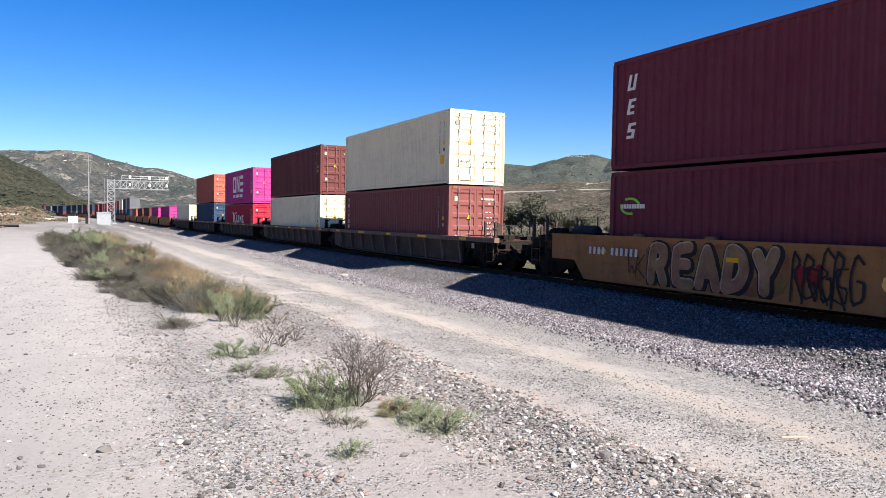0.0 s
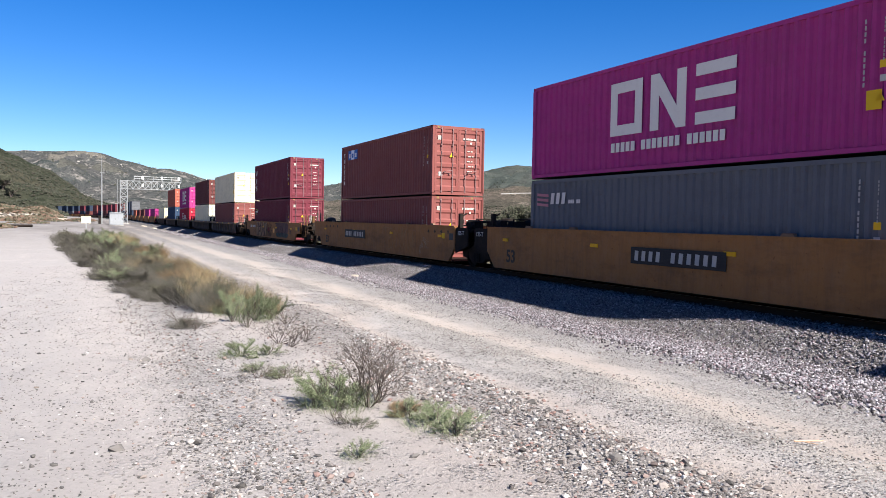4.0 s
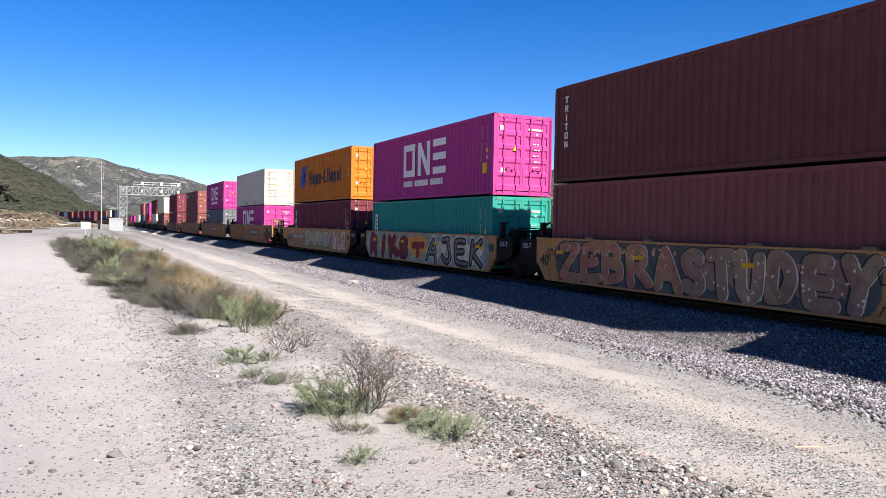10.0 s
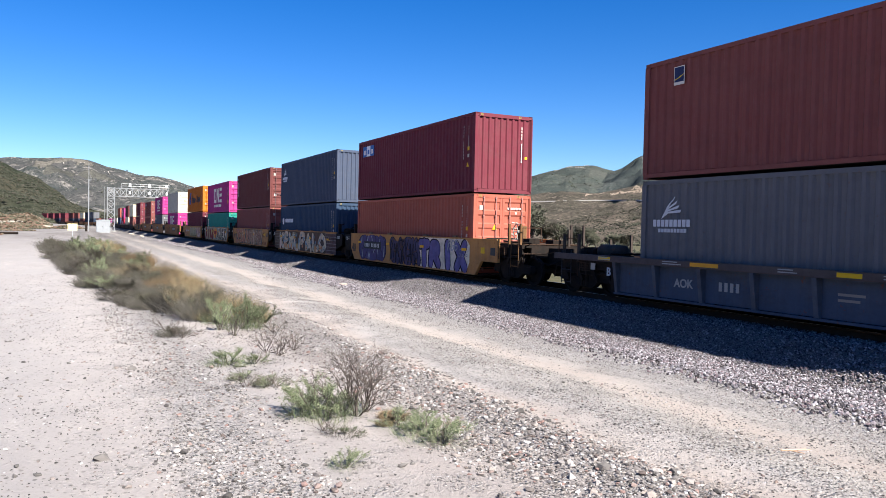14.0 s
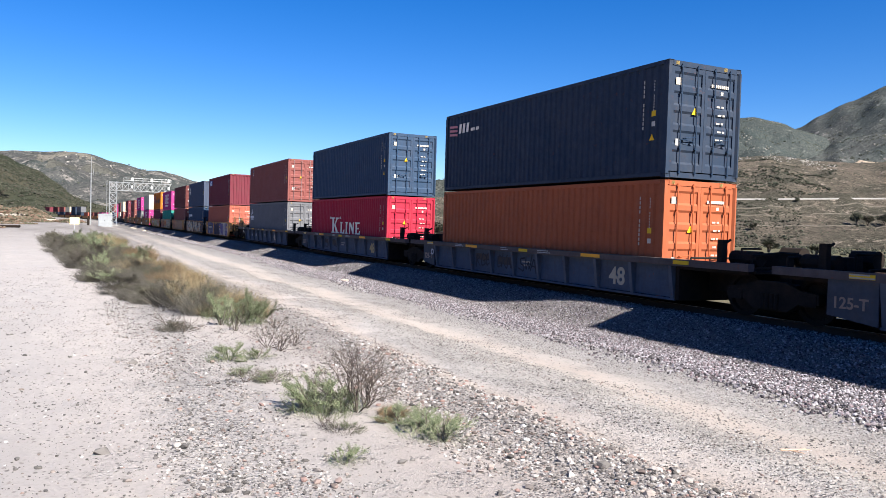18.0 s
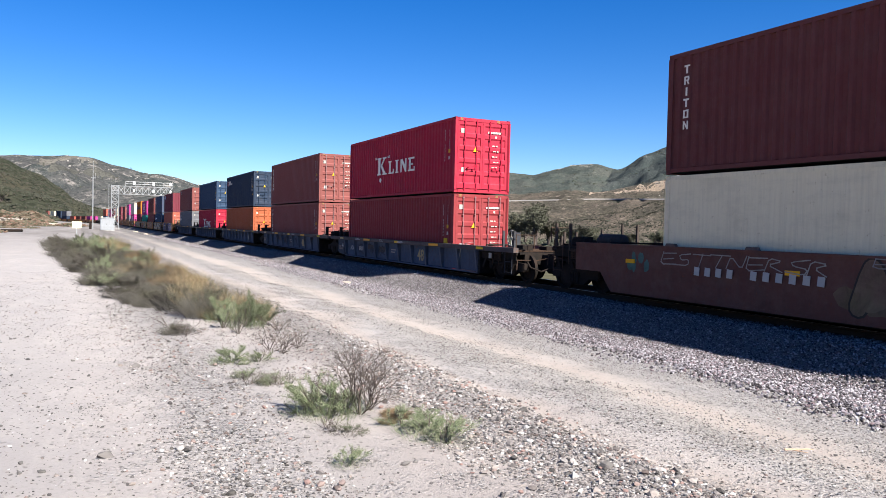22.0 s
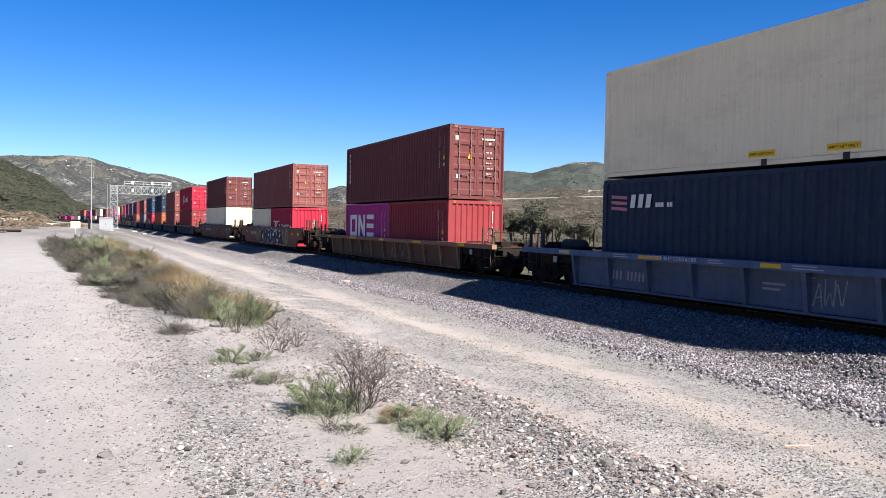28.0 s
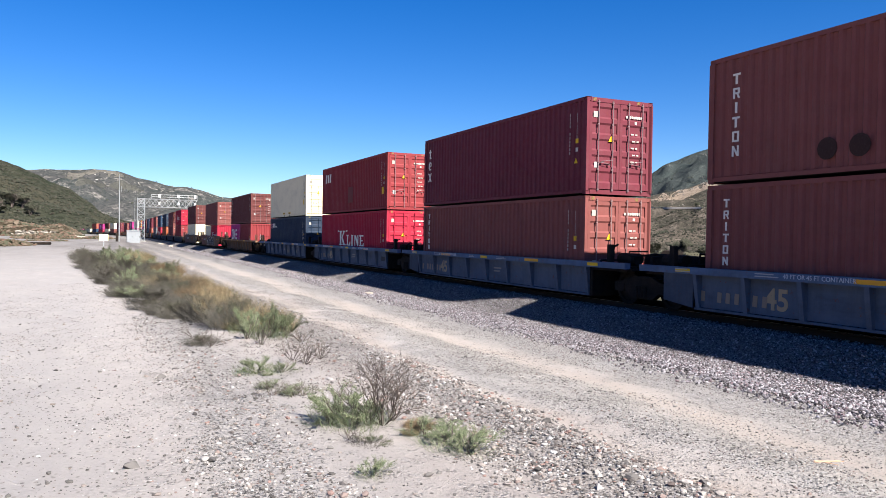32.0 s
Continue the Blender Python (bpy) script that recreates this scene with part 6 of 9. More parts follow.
def side(i, s):
    """The y on unit i of a place s up the line."""
    return s - UNITS[i][1]


def unit(i):
    return UNITS[i][0]


def mid_panel(i, y):
    """The middle of the panel between ribs that holds y, and the panel's width."""
    w0, w1 = UNITS[i][2], UNITS[i][3]
    n = max(4, round((w1 - w0) / 1.52))
    p = (w1 - w0 - 0.16) / n
    return w0 + 0.08 + p * (math.floor((y - w0 - 0.08) / p) + 0.5), p


def piece(i, text, s0, s1, z0, z1, layers, seed, fat=0.36, lean=0.16, cap=0.30):
    sprayed_word(unit(i), text, side(i, s0), side(i, s1), z0, z1, layers, seed, fat, lean, cap)


def field(i, s0, s1, z0, z1, tone, seed, x=-0.003, ragged=0.07):
    coat(unit(i), side(i, s0), side(i, s1), z0, z1, tone, seed, x, ragged)


def spots(i, s0, s1, z0, z1, tones, seed, size=0.3, count=8, x=-0.004):
    sprayed_cloud(unit(i), side(i, s0), side(i, s1), z0, z1, tones, seed, size, count, x)


def tag_line(i, s0, s1, z0, z1, count, tone, seed, thick=0.022, tall=None):
    x = -SILL_X - 0.030 if CARS[CAR_OF[i]][1] == "smooth" else -SILL_X + 0.163
    scribble(unit(i), side(i, s0), side(i, s1), z0, z1, count, tone, seed, thick, x, tall)


def stencil(i, text, s, z, h, tone, snap=True):
    smooth_side = CARS[CAR_OF[i]][1] == "smooth"
    y = side(i, s)
    if not smooth_side and snap:
        y = mid_panel(i, y)[0] + 0.3 * h * len(text)
    words(unit(i), text, y, z, h * 1.38, tone, -SILL_X - 0.007 if smooth_side else -SILL_X + 0.164, 0.025)


PLAIN = kept(("mark", "plain"), lambda: poly_mark(logo_shapes("plain")))


def number_bars(i, s0, s1, z, h, color, plate=None, x=None):
    """The car's number as plain bars."""
    x = x if x is not None else (-SILL_X - 0.036 if CARS[CAR_OF[i]][1] == "smooth" else -SILL_X + 0.164)
    car, y, wide = unit(i), side(i, s0), s0 - s1
    if plate:
        part("number_plate", PLAIN, car, pose(x, y, z - 0.09) @ Matrix.Diagonal((1, wide, h + 0.18, 1)), plate)
        y, wide = y - 0.15, wide - 0.3
    step = wide / 11
    for k in range(11):
        if k != 4:
            part("number_bar", PLAIN, car, pose(x - 0.006, y - k * step, z) @ Matrix(((1, 0, 0, 0), (0, 1, -0.16, 0), (0, 0, 1, 0), (0, 0, 0, 1))) @ Matrix.Diagonal((1, step * 0.50, h, 1)), color)


# plain plate cars at the front of the shot
field(20, 14.35, 10.2, 0.18, 1.33, (0.16, 0.085, 0.045), 51, ragged=0.12)
piece(20, "READY", 14.25, 10.35, 0.20, 1.30, ((INK, 0.15, 0.03, -0.02), ((0.30, 0.25, 0.22), 0, -0.012, 0.012), ((0.20, 0.125, 0.09), 0.9, 0.012, -0.012)), 51, 0.34)
tag_line(20, 10.15, 8.6, 0.25, 1.28, 5, (0.03, 0.025, 0.025), 52, 0.05)
tag_line(20, 9.9, 8.9, 0.30, 1.0, 3, (0.03, 0.025, 0.025), 152, 0.035)
spots(20, 10.25, 9.3, 0.45, 1.05, [(0.22, 0.035, 0.03)], 53, 0.34, 6)
spots(20, 8.4, 7.6, 0.5, 0.95, [(0.62, 0.36, 0.14)], 153, 0.4, 3)
tag_line(20, 15.0, 14.4, 0.4, 0.9, 2, (0.10, 0.055, 0.03), 54, 0.035)
field(20, 7.35, 3.5, 0.55, 1.36, (0.10, 0.062, 0.075), 55, ragged=0.05)
field(20, 7.25, 3.6, 0.24, 0.66, (0.05, 0.075, 0.085), 155, -0.005, 0.12)
tag_line(20, 7.6, 3.6, 0.28, 1.28, 7, (0.04, 0.03, 0.035), 56, 0.045)
number_bars(20, 16.6, 14.55, 0.88, 0.19, (0.55, 0.54, 0.52))
stencil(20, "53", 3.2, 0.62, 0.34, STENCIL)
stencil(19, "53", -5.6, 0.36, 0.42, STENCIL)
number_bars(19, -9.3, -12.5, 0.84, 0.24, (0.42, 0.39, 0.35), (0.028, 0.026, 0.026))
tag_line(19, -15.0, -19.2, 0.36, 1.36, 7, (0.31, 0.18, 0.09), 56, 0.018)
tag_line(19, -19.4, -20.3, 0.3, 1.36, 5, (0.36, 0.26, 0.18), 57, 0.016, 0.34)
for k, t in enumerate(("53", "48", "45", "40")):
    stencil(19, t, -5.7 - 0.68 * k, 1.24, 0.12, STENCIL)
    stencil(19, t, -22.0 + 0.62 * k, 1.24, 0.12, STENCIL)
    stencil(17, t, -62.0 + 0.62 * k, 1.24, 0.12, STENCIL)
    stencil(17, t, -45.6 - 0.6 * k, 1.28, 0.12, STENCIL)
stencil(18, "53", -26.6, 0.40, 0.42, STENCIL)
stencil(17, "53", -45.3, 0.46, 0.42, STENCIL)
piece(17, "ROMER", -47.75, -51.3, 0.34, 1.30, ((INK, 0.05, 0, 0), ((0.30, 0.135, 0.045), 0, 0, 0)), 58, 0.26)
tag_line(17, -51.42, -52.25, 0.95, 1.2, 5, STENCIL, 59, 0.02)
tag_line(17, -51.5, -52.1, 0.55, 0.75, 3, STENCIL, 60, 0.018)
stencil(17, "A", -54.35, 0.86, 0.24, STENCIL)
part("panel_frame", Solid().box(0, 0.006, -0.14, 0.14, -0.16, -0.145).box(0, 0.006, -0.14, 0.14, 0.145, 0.16).box(0, 0.006, -0.14, -0.125, -0.16, 0.16).box(0, 0.006, 0.125, 0.14, -0.16, 0.16).mesh("panel_frame", DECAL), unit(17), pose(-SILL_X - 0.007, side(17, -53.85), 0.92), STENCIL)
number_bars(17, -55.2, -58.45, 0.80, 0.26, (0.42, 0.39, 0.35), (0.028, 0.026, 0.026))
spots(17, -60.6, -63.4, 0.2, 1.42, [(0.105, 0.056, 0.024), (0.075, 0.042, 0.022)], 195, 0.9, 9, -0.0042)
number_bars(18, -33.0, -36.2, 0.82, 0.25, (0.42, 0.39, 0.35), (0.028, 0.026, 0.026))

# the five-unit yellow car
field(16, -72.8, -78.4, 0.17, 0.95, (0.20, 0.19, 0.095), 61, ragged=0.16)
field(16, -72.75, -73.5, 0.4, 1.36, (0.05, 0.055, 0.06), 161, -0.004, 0.1)
spots(16, -72.95, -78.1, 0.5, 1.36, [(0.34, 0.32, 0.25), (0.25, 0.26, 0.22)], 162, 0.75, 16, -0.0045)
piece(16, "EIOS", -72.9, -78.24, 0.34, 1.36, (((0.055, 0.055, 0.045), 0.075, 0.0, 0.0), ((0.34, 0.34, 0.27), 0, 0, 0), ((0.25, 0.27, 0.22), 0.34, 0.03, -0.05)), 61, 0.52, 0.40, 0.46)
piece(16, "ALM", -78.85, -81.15, 0.24, 1.36, (((0.17, 0.03, 0.045), 0.075, 0, 0), ((0.46, 0.40, 0.38), 0, 0, 0), ((0.26, 0.08, 0.10), 0.16, 0, 0)), 62, 0.50, 0.45, 0.42)
spots(16, -78.15, -78.85, 0.45, 1.3, [(0.5, 0.47, 0.5), (0.18, 0.11, 0.21)], 63, 0.45, 5)
stencil(16, "40", -68.55, 0.62, 0.36, STENCIL)
spots(16, -69.2, -69.9, 0.3, 1.3, [(0.55, 0.5, 0.54)], 64, 0.45, 8)
spots(16, -69.28, -69.82, 0.36, 1.22, [(0.14, 0.045, 0.17), (0.19, 0.07, 0.22)], 65, 0.28, 9, -0.006)
tag_line(16, -69.9, -72.3, 0.95, 1.25, 6, (0.30, 0.26, 0.24), 66, 0.018)
tag_line(16, -70.6, -72.4, 0.4, 0.66, 5, (0.22, 0.14, 0.08), 67, 0.018)
number_bars(16, -70.1, -72.6, 0.80, 0.18, (0.5, 0.48, 0.45))
field(15, -84.7, -97.2, 0.17, 1.43, (0.20, 0.26, 0.29), 68, ragged=0.05)
field(15, -85.2, -90.0, 0.25, 1.34, (0.30, 0.29, 0.20), 168, -0.004, 0.3)
piece(15, "RIKS", -85.1, -90.1, 0.20, 1.38, (((0.44, 0.40, 0.31), 0.06, 0, 0), ((0.15, 0.026, 0.030), 0, 0, 0)), 69, 0.50, 0.3, 0.46)
field(15, -89.95, -91.95, 0.55, 1.36, (0.55, 0.27, 0.06), 170, -0.006, 0.1)
field(15, -90.4, -91.5, 0.24, 0.75, (0.52, 0.25, 0.055), 171, -0.0055, 0.16)
piece(15, "T", -90.3, -91.75, 0.34, 1.08, (((0.30, 0.14, 0.03), 0.03, 0, 0), ((0.24, 0.045, 0.035), 0, 0, 0)), 70, 0.3, 0.05, 0.3)
spots(15, -92.0, -97.1, 0.2, 1.36, [(0.48, 0.46, 0.43), (0.36, 0.37, 0.36)], 172, 0.7, 15, -0.0045)
piece(15, "AJEK", -91.9, -97.0, 0.18, 1.38, (((0.52, 0.50, 0.47), 0.10, -0.01, 0.015), ((0.045, 0.04, 0.04), 0, 0, 0), ((0.17, 0.155, 0.145), 0.34, 0.03, 0.02)), 71, 0.34, 0.3)
field(14, -101.4, -111.6, 0.17, 1.43, (0.075, 0.082, 0.088), 72, ragged=0.06)
piece(14, "ZEBRA", -101.6, -106.7, 0.20, 1.37, (((0.03, 0.045, 0.05), 0.10, -0.04, -0.02), ((0.56, 0.53, 0.50), 0, 0.03, 0.012), ((0.30, 0.15, 0.108), 0.02, 0.0, 0.0)), 73, 0.36, 0.12, 0.27)
spots(14, -101.9, -106.5, 0.95, 1.32, [(0.42, 0.25, 0.18)], 173, 0.13, 46, -0.0235)
spots(14, -106.7, -111.5, 0.2, 1.36, [(0.22, 0.145, 0.12)], 174, 0.7, 18, -0.0045)
piece(14, "STUDEY", -106.6, -111.6, 0.18, 1.37, (((0.04, 0.04, 0.045), 0.08, -0.03, 0), ((0.60, 0.56, 0.54), 0, 0.035, 0.0), ((0.25, 0.165, 0.135), 0.02, 0.0, 0.0)), 74, 0.40, 0.25, 0.29)
spots(14, -106.7, -111.5, 0.25, 1.25, [(0.5, 0.48, 0.47)], 175, 0.07, 40, -0.0235)
stencil(14, "40", -100.55, 0.62, 0.32, STENCIL)
tag_line(14, -100.9, -101.6, 0.7, 1.25, 3, (0.04, 0.035, 0.05), 75, 0.025, 0.3)
tag_line(14, -111.5, -112.5, 0.85, 1.2, 3, INK, 76, 0.025)
tag_line(14, -111.6, -113.0, 0.28, 0.5, 6, (0.12, 0.03, 0.02), 77, 0.025)
field(13, -115.6, -127.5, 0.17, 1.43, (0.085, 0.058, 0.052), 78, ragged=0.04)
for text, a, b, seed in (("KEWL", -116.9, -121.75, 79), ("PALO", -121.85, -127.35, 80)):
    piece(13, text, a, b, 0.18, 1.39, (((0.03, 0.028, 0.03), 0.10, 0, 0), ((0.56, 0.53, 0.50), 0, 0, 0), ((0.48, 0.42, 0.37), 0.9, 0, 0)), seed, 0.40, 0.2, 0.34)
spots(13, -116.9, -127.3, 0.5, 1.34, [(0.19, 0.29, 0.37), (0.12, 0.19, 0.29)], 178, 0.26, 26, -0.0235)
spots(13, -116.9, -127.3, 0.2, 0.75, [(0.50, 0.27, 0.15), (0.30, 0.36, 0.38)], 179, 0.36, 22, -0.0240)
tag_line(13, -117.0, -121.7, 0.75, 1.30, 9, (0.05, 0.045, 0.045), 180, 0.022)
tag_line(13, -122.0, -127.2, 0.22, 0.70, 8, (0.05, 0.045, 0.05), 181, 0.022)
brick_patch(unit(13), side(13, -127.25), side(13, -129.15), 0.24, 1.36, [(0.09, 0.05, 0.045), (0.075, 0.042, 0.042), (0.11, 0.058, 0.045)], (0.21, 0.17, 0.17))
brick_patch(unit(13), side(13, -115.7), side(13, -116.9), 0.24, 1.36, [(0.12, 0.07, 0.04), (0.10, 0.06, 0.04)], (0.2, 0.16, 0.13))
PURPLE, ICEBLUE, ORANGE = (0.066, 0.060, 0.165), (0.26, 0.33, 0.43), (0.40, 0.185, 0.045)
field(12, -132.75, -136.35, 0.16, 1.43, (0.030, 0.024, 0.050), 81, ragged=0.16)
field(12, -132.85, -136.25, 0.19, 1.41, PURPLE, 81, -0.0045, 0.16)
piece(12, "OEO", -132.85, -136.35, 0.18, 1.42, (((0.030, 0.024, 0.050), 0.045, 0, 0), (PURPLE, 0, 0, 0)), 82, 0.46, 0.3, 0.40)
for k, (s_at, z_at, tall, lean_by) in enumerate(((-133.12, 0.98, 0.36, 0.10), (-133.30, 0.30, 0.40, -0.06), (-133.95, 1.10, 0.26, 0.14), (-134.06, 0.30, 0.30, 0.16), (-134.20, 0.26, 0.28, 0.12), (-134.62, 1.12, 0.24, -0.12), (-134.72, 0.52, 0.22, 0.20), (-135.38, 0.50, 0.26, -0.10), (-135.52, 1.02, 0.20, 0.08), (-136.08, 0.42, 0.50, 0.05))):
    y_at = side(12, s_at)
    part("graffiti_light", Solid().prism([(y_at, z_at), (y_at - 0.075, z_at), (y_at - 0.05 - lean_by, z_at + tall), (y_at - lean_by, z_at + tall)], "x", 0, 0.001).mesh("graffiti_light", SPRAY), unit(12), pose(-SILL_X - 0.028 - 0.0002 * k, 0, 0), warm(ICEBLUE, 1.0))
stencil(12, "40", -131.75, 0.55, 0.40, STENCIL)
spots(12, -136.75, -140.0, 0.22, 1.38, [(0.058, 0.045, 0.075), (0.070, 0.062, 0.13)], 83, 0.7, 16, -0.0042)
piece(12, "SAEM", -136.8, -139.95, 0.20, 1.36, (((0.028, 0.024, 0.036), 0.09, 0, 0), ((0.062, 0.056, 0.135), 0, 0, 0)), 84, 0.40, 0.4, 0.36)
tag_line(12, -136.9, -139.9, 0.26, 1.30, 9, (0.022, 0.020, 0.030), 183, 0.05)
tag_line(12, -136.9, -139.9, 0.30, 1.30, 5, (0.15, 0.075, 0.035), 186, 0.025)
field(12, -139.75, -144.3, 0.17, 1.43, (0.52, 0.51, 0.52), 184, ragged=0.04)
piece(12, "TRIX", -139.9, -144.2, 0.18, 1.38, (((0.022, 0.02, 0.03), 0.12, -0.04, -0.01), ((0.105, 0.10, 0.29), 0, 0, 0)), 185, 0.42, 0.18, 0.38)
tag_line(12, -143.5, -144.2, 0.75, 1.0, 4, (0.30, 0.29, 0.31), 85, 0.02)
tag_line(12, -142.6, -143.4, 0.95, 1.36, 3, (0.34, 0.34, 0.38), 86, 0.05)
number_bars(12, -133.5, -135.75, 0.83, 0.17, (0.50, 0.49, 0.47), (0.028, 0.026, 0.026), x=-SILL_X - 0.036)

# the two rust-brown single cars
field(6, -253.9, -264.3, 0.19, 0.98, (0.098, 0.072, 0.060), 87, ragged=0.34)
spots(6, -254.0, -264.2, 0.30, 1.38, [(0.125, 0.098, 0.084), (0.088, 0.068, 0.060)], 187, 0.9, 24, -0.0042)
piece(6, "MKSEKNY", -254.3, -263.9, 0.26, 1.36, (((0.036, 0.032, 0.034), 0.085, 0, 0), ((0.112, 0.086, 0.072), 0, 0, 0)), 88, 0.36, 0.4, 0.34)
tag_line(6, -255.0, -263.6, 0.30, 1.30, 9, (0.045, 0.040, 0.042), 188, 0.045)
tag_line(6, -254.6, -262.6, 1.20, 1.38, 11, (0.24, 0.22, 0.21), 189, 0.020)
field(6, -257.0, -259.75, 0.45, 1.27, (0.135, 0.078, 0.030), 190, -0.030, 0.05)
spots(6, -262.3, -262.75, 0.72, 1.02, [(0.32, 0.29, 0.27)], 191, 0.2, 5, -0.031)
for y0, y1, a, b in ((-257.25, -257.95, 1.0, 1.13), (-258.02, -258.70, 1.0, 1.13), (-257.5, -257.7, 0.52, 1.0), (-258.26, -258.46, 0.52, 1.0)):
    part("logo_block", Solid().box(0, 0.002, side(6, y1), side(6, y0), a, b).mesh("logo_block", SPRAY), unit(6), pose(-SILL_X - 0.033, 0, 0), (0.205, 0.030, 0.032))
for lean_ in (0.34, -0.34):
    part("logo_block", Solid().prism([(side(6, -259.05) + lean_, 0.52), (side(6, -259.27) + lean_, 0.52), (side(6, -259.27) - lean_, 1.13), (side(6, -259.05) - lean_, 1.13)], "x", 0, 0.002).mesh("logo_block", SPRAY), unit(6), pose(-SILL_X - 0.033 - 0.003 * (lean_ > 0), 0, 0), (0.205, 0.030, 0.032))
tag_line(6, -249.3, -253.9, 1.0, 1.28, 9, (0.30, 0.27, 0.24), 89, 0.024)
spots(6, -247.8, -249.2, 0.7, 1.3, [(0.06, 0.12, 0.13)], 90, 0.3, 6)
number_bars(6, -250.4, -253.9, 0.80, 0.19, (0.40, 0.38, 0.35))
tag_line(6, -262.6, -264.0, 0.24, 0.42, 5, (0.33, 0.31, 0.29), 91, 0.022)
stencil(6, "56", -263.1, 0.56, 0.46, (0.085, 0.062, 0.05))
spots(5, -275.25, -277.5, 0.30, 1.38, [(0.115, 0.086, 0.068), (0.135, 0.104, 0.084)], 193, 0.85, 7, -0.0042)
piece(5, "OO", -275.3, -277.4, 0.34, 1.34, (((0.045, 0.036, 0.032), 0.05, 0, 0), ((0.150, 0.112, 0.088), 0, 0, 0)), 93, 0.46, 0.16, 0.40)
tag_line(5, -275.6, -277.2, 0.72, 0.98, 5, (0.30, 0.25, 0.21), 194, 0.022)
piece(5, "OOD", -282.6, -285.6, 0.24, 1.34, (((0.05, 0.04, 0.035), 0.05, 0, 0), ((0.20, 0.145, 0.105), 0, 0, 0), ((0.27, 0.205, 0.155), 0.4, -0.02, 0.02)), 94, 0.36)
spots(5, -277.2, -284.2, 0.24, 1.36, [(0.50, 0.50, 0.54)], 192, 0.6, 26, -0.0295)
sprayed_blades(unit(5), (0, 2, 1, 3), side(5, -277.1), side(5, -284.0), 0.20, 1.40, ((0.55, 0.55, 0.60), (0.036, 0.040, 0.062)), 92, 0.035)
number_bars(5, -273.7, -275.6, 0.82, 0.2, (0.38, 0.36, 0.34))

# the ribbed cars
for i, s, tone in ((7, -234.2, (0.36, 0.27, 0.13)), (8, -216.5, (0.36, 0.27, 0.13)), (9, -199.3, (0.42, 0.36, 0.27)), (10, -181.0, (0.36, 0.27, 0.13)), (11, -162.5, (0.40, 0.34, 0.26))):
    stencil(i, "48", s, 0.36, 0.46, tone)
for i in (7, 8, 9, 10):
    y1 = UNITS[i][3]
    words(unit(i), "125-T", y1 + 0.92, 0.45, 0.30, (0.26, 0.19, 0.15), -SILL_X + 0.024, 0.02)
    part("patch", PLAIN, unit(i), pose(-SILL_X + 0.163, mid_panel(i, y1 - 5.0)[0] + 0.45, 0.52) @ Matrix.Diagonal((1, 0.9, 0.26, 1)), (0.055, 0.04, 0.035), "dull brown painted-out patch")
    part("patch", PLAIN, unit(i), pose(-SILL_X + 0.163, mid_panel(i, y1 - 3.4)[0] + 0.5, 0.60) @ Matrix.Diagonal((1, 0.95, 0.22, 1)), (0.06, 0.042, 0.036), "dull brown painted-out patch")
for i, first in ((7, 2.2), (8, 5.5), (9, 3.8), (10, 2.4)):
    for k in range(3):
        s_at = UNITS[i][1] + mid_panel(i, UNITS[i][3] - first - 1.52 * k)[0]
        tag_line(i, s_at + 0.5, s_at - 0.5, 0.36, 0.86, 3, (0.040, 0.042, 0.052), 210 + 5 * i + k, 0.05, 0.42)
words(unit(9), "D", UNITS[9][3] + 0.18, 0.62, 0.3, (0.45, 0.46, 0.48), -SILL_X - 0.03, 0.03)
words(unit(11), "B", UNITS[11][3] + 0.18, 0.62, 0.3, (0.45, 0.46, 0.48), -SILL_X - 0.03, 0.03)
# small notices along the top chords and in the panels
for i in (0, 1, 2, 3, 7, 8, 9, 10, 11):
    y1 = UNITS[i][3]
    for k, (back, wide) in enumerate(((-0.55, 0.5), (1.9, 0.62), (5.2, 0.45), (7.4, 0.7))):
        for row in (0.0, 0.055):
            part("notice_line", PLAIN, unit(i), pose(-SILL_X - 0.037, y1 - back, 1.03 + row) @ Matrix.Diagonal((1, wide * (0.8 if row else 1.0), 0.022, 1)), (0.34, 0.34, 0.33))
    y = mid_panel(i, y1 - 6.5)[0]
    for row in range(2):
        part("notice_line", PLAIN, unit(i), pose(-SILL_X + 0.163, y + 0.35, 0.66 - 0.11 * row) @ Matrix.Diagonal((1, 0.55 - 0.1 * row, 0.05, 1)), (0.27, 0.24, 0.21))
stencil(7, "AOK", -226.0, 0.50, 0.2, (0.36, 0.35, 0.33))
for k in range(4):
    part("number_bar", PLAIN, unit(7), pose(-SILL_X + 0.158, mid_panel(7, side(7, -227.4))[0] + 0.28 - 0.16 * k, 0.5) @ Matrix.Diagonal((1, 0.09, 0.2, 1)), (0.36, 0.35, 0.33))
words(unit(7), "A", UNITS[7][3] + 0.18, 0.62, 0.26, (0.4, 0.4, 0.4), -SILL_X - 0.03, 0.02)
for i, s in ((2, -337.6), (1, -354.7), (0, -371.7)):
    stencil(i, "45", s, 0.34, 0.46, (0.36, 0.27, 0.17))
    number_bars(i, s + 3.6, s + 0.75, 0.36, 0.24, (0.26, 0.20, 0.15))
number_bars(3, -318.7, -320.3, 0.42, 0.24, (0.28, 0.25, 0.22))
tag_line(3, -324.7, -325.6, 0.32, 0.85, 4, (0.30, 0.28, 0.25), 95, 0.03)
tag_line(3, -326.2, -326.8, 0.6, 0.8, 1, (0.30, 0.29, 0.28), 96, 0.03)
tag_line(3, -327.4, -328.3, 0.3, 0.88, 4, (0.33, 0.28, 0.21), 97, 0.035)
tag_line(2, -340.8, -341.8, 0.45, 0.7, 3, (0.24, 0.25, 0.26), 98, 0.02)
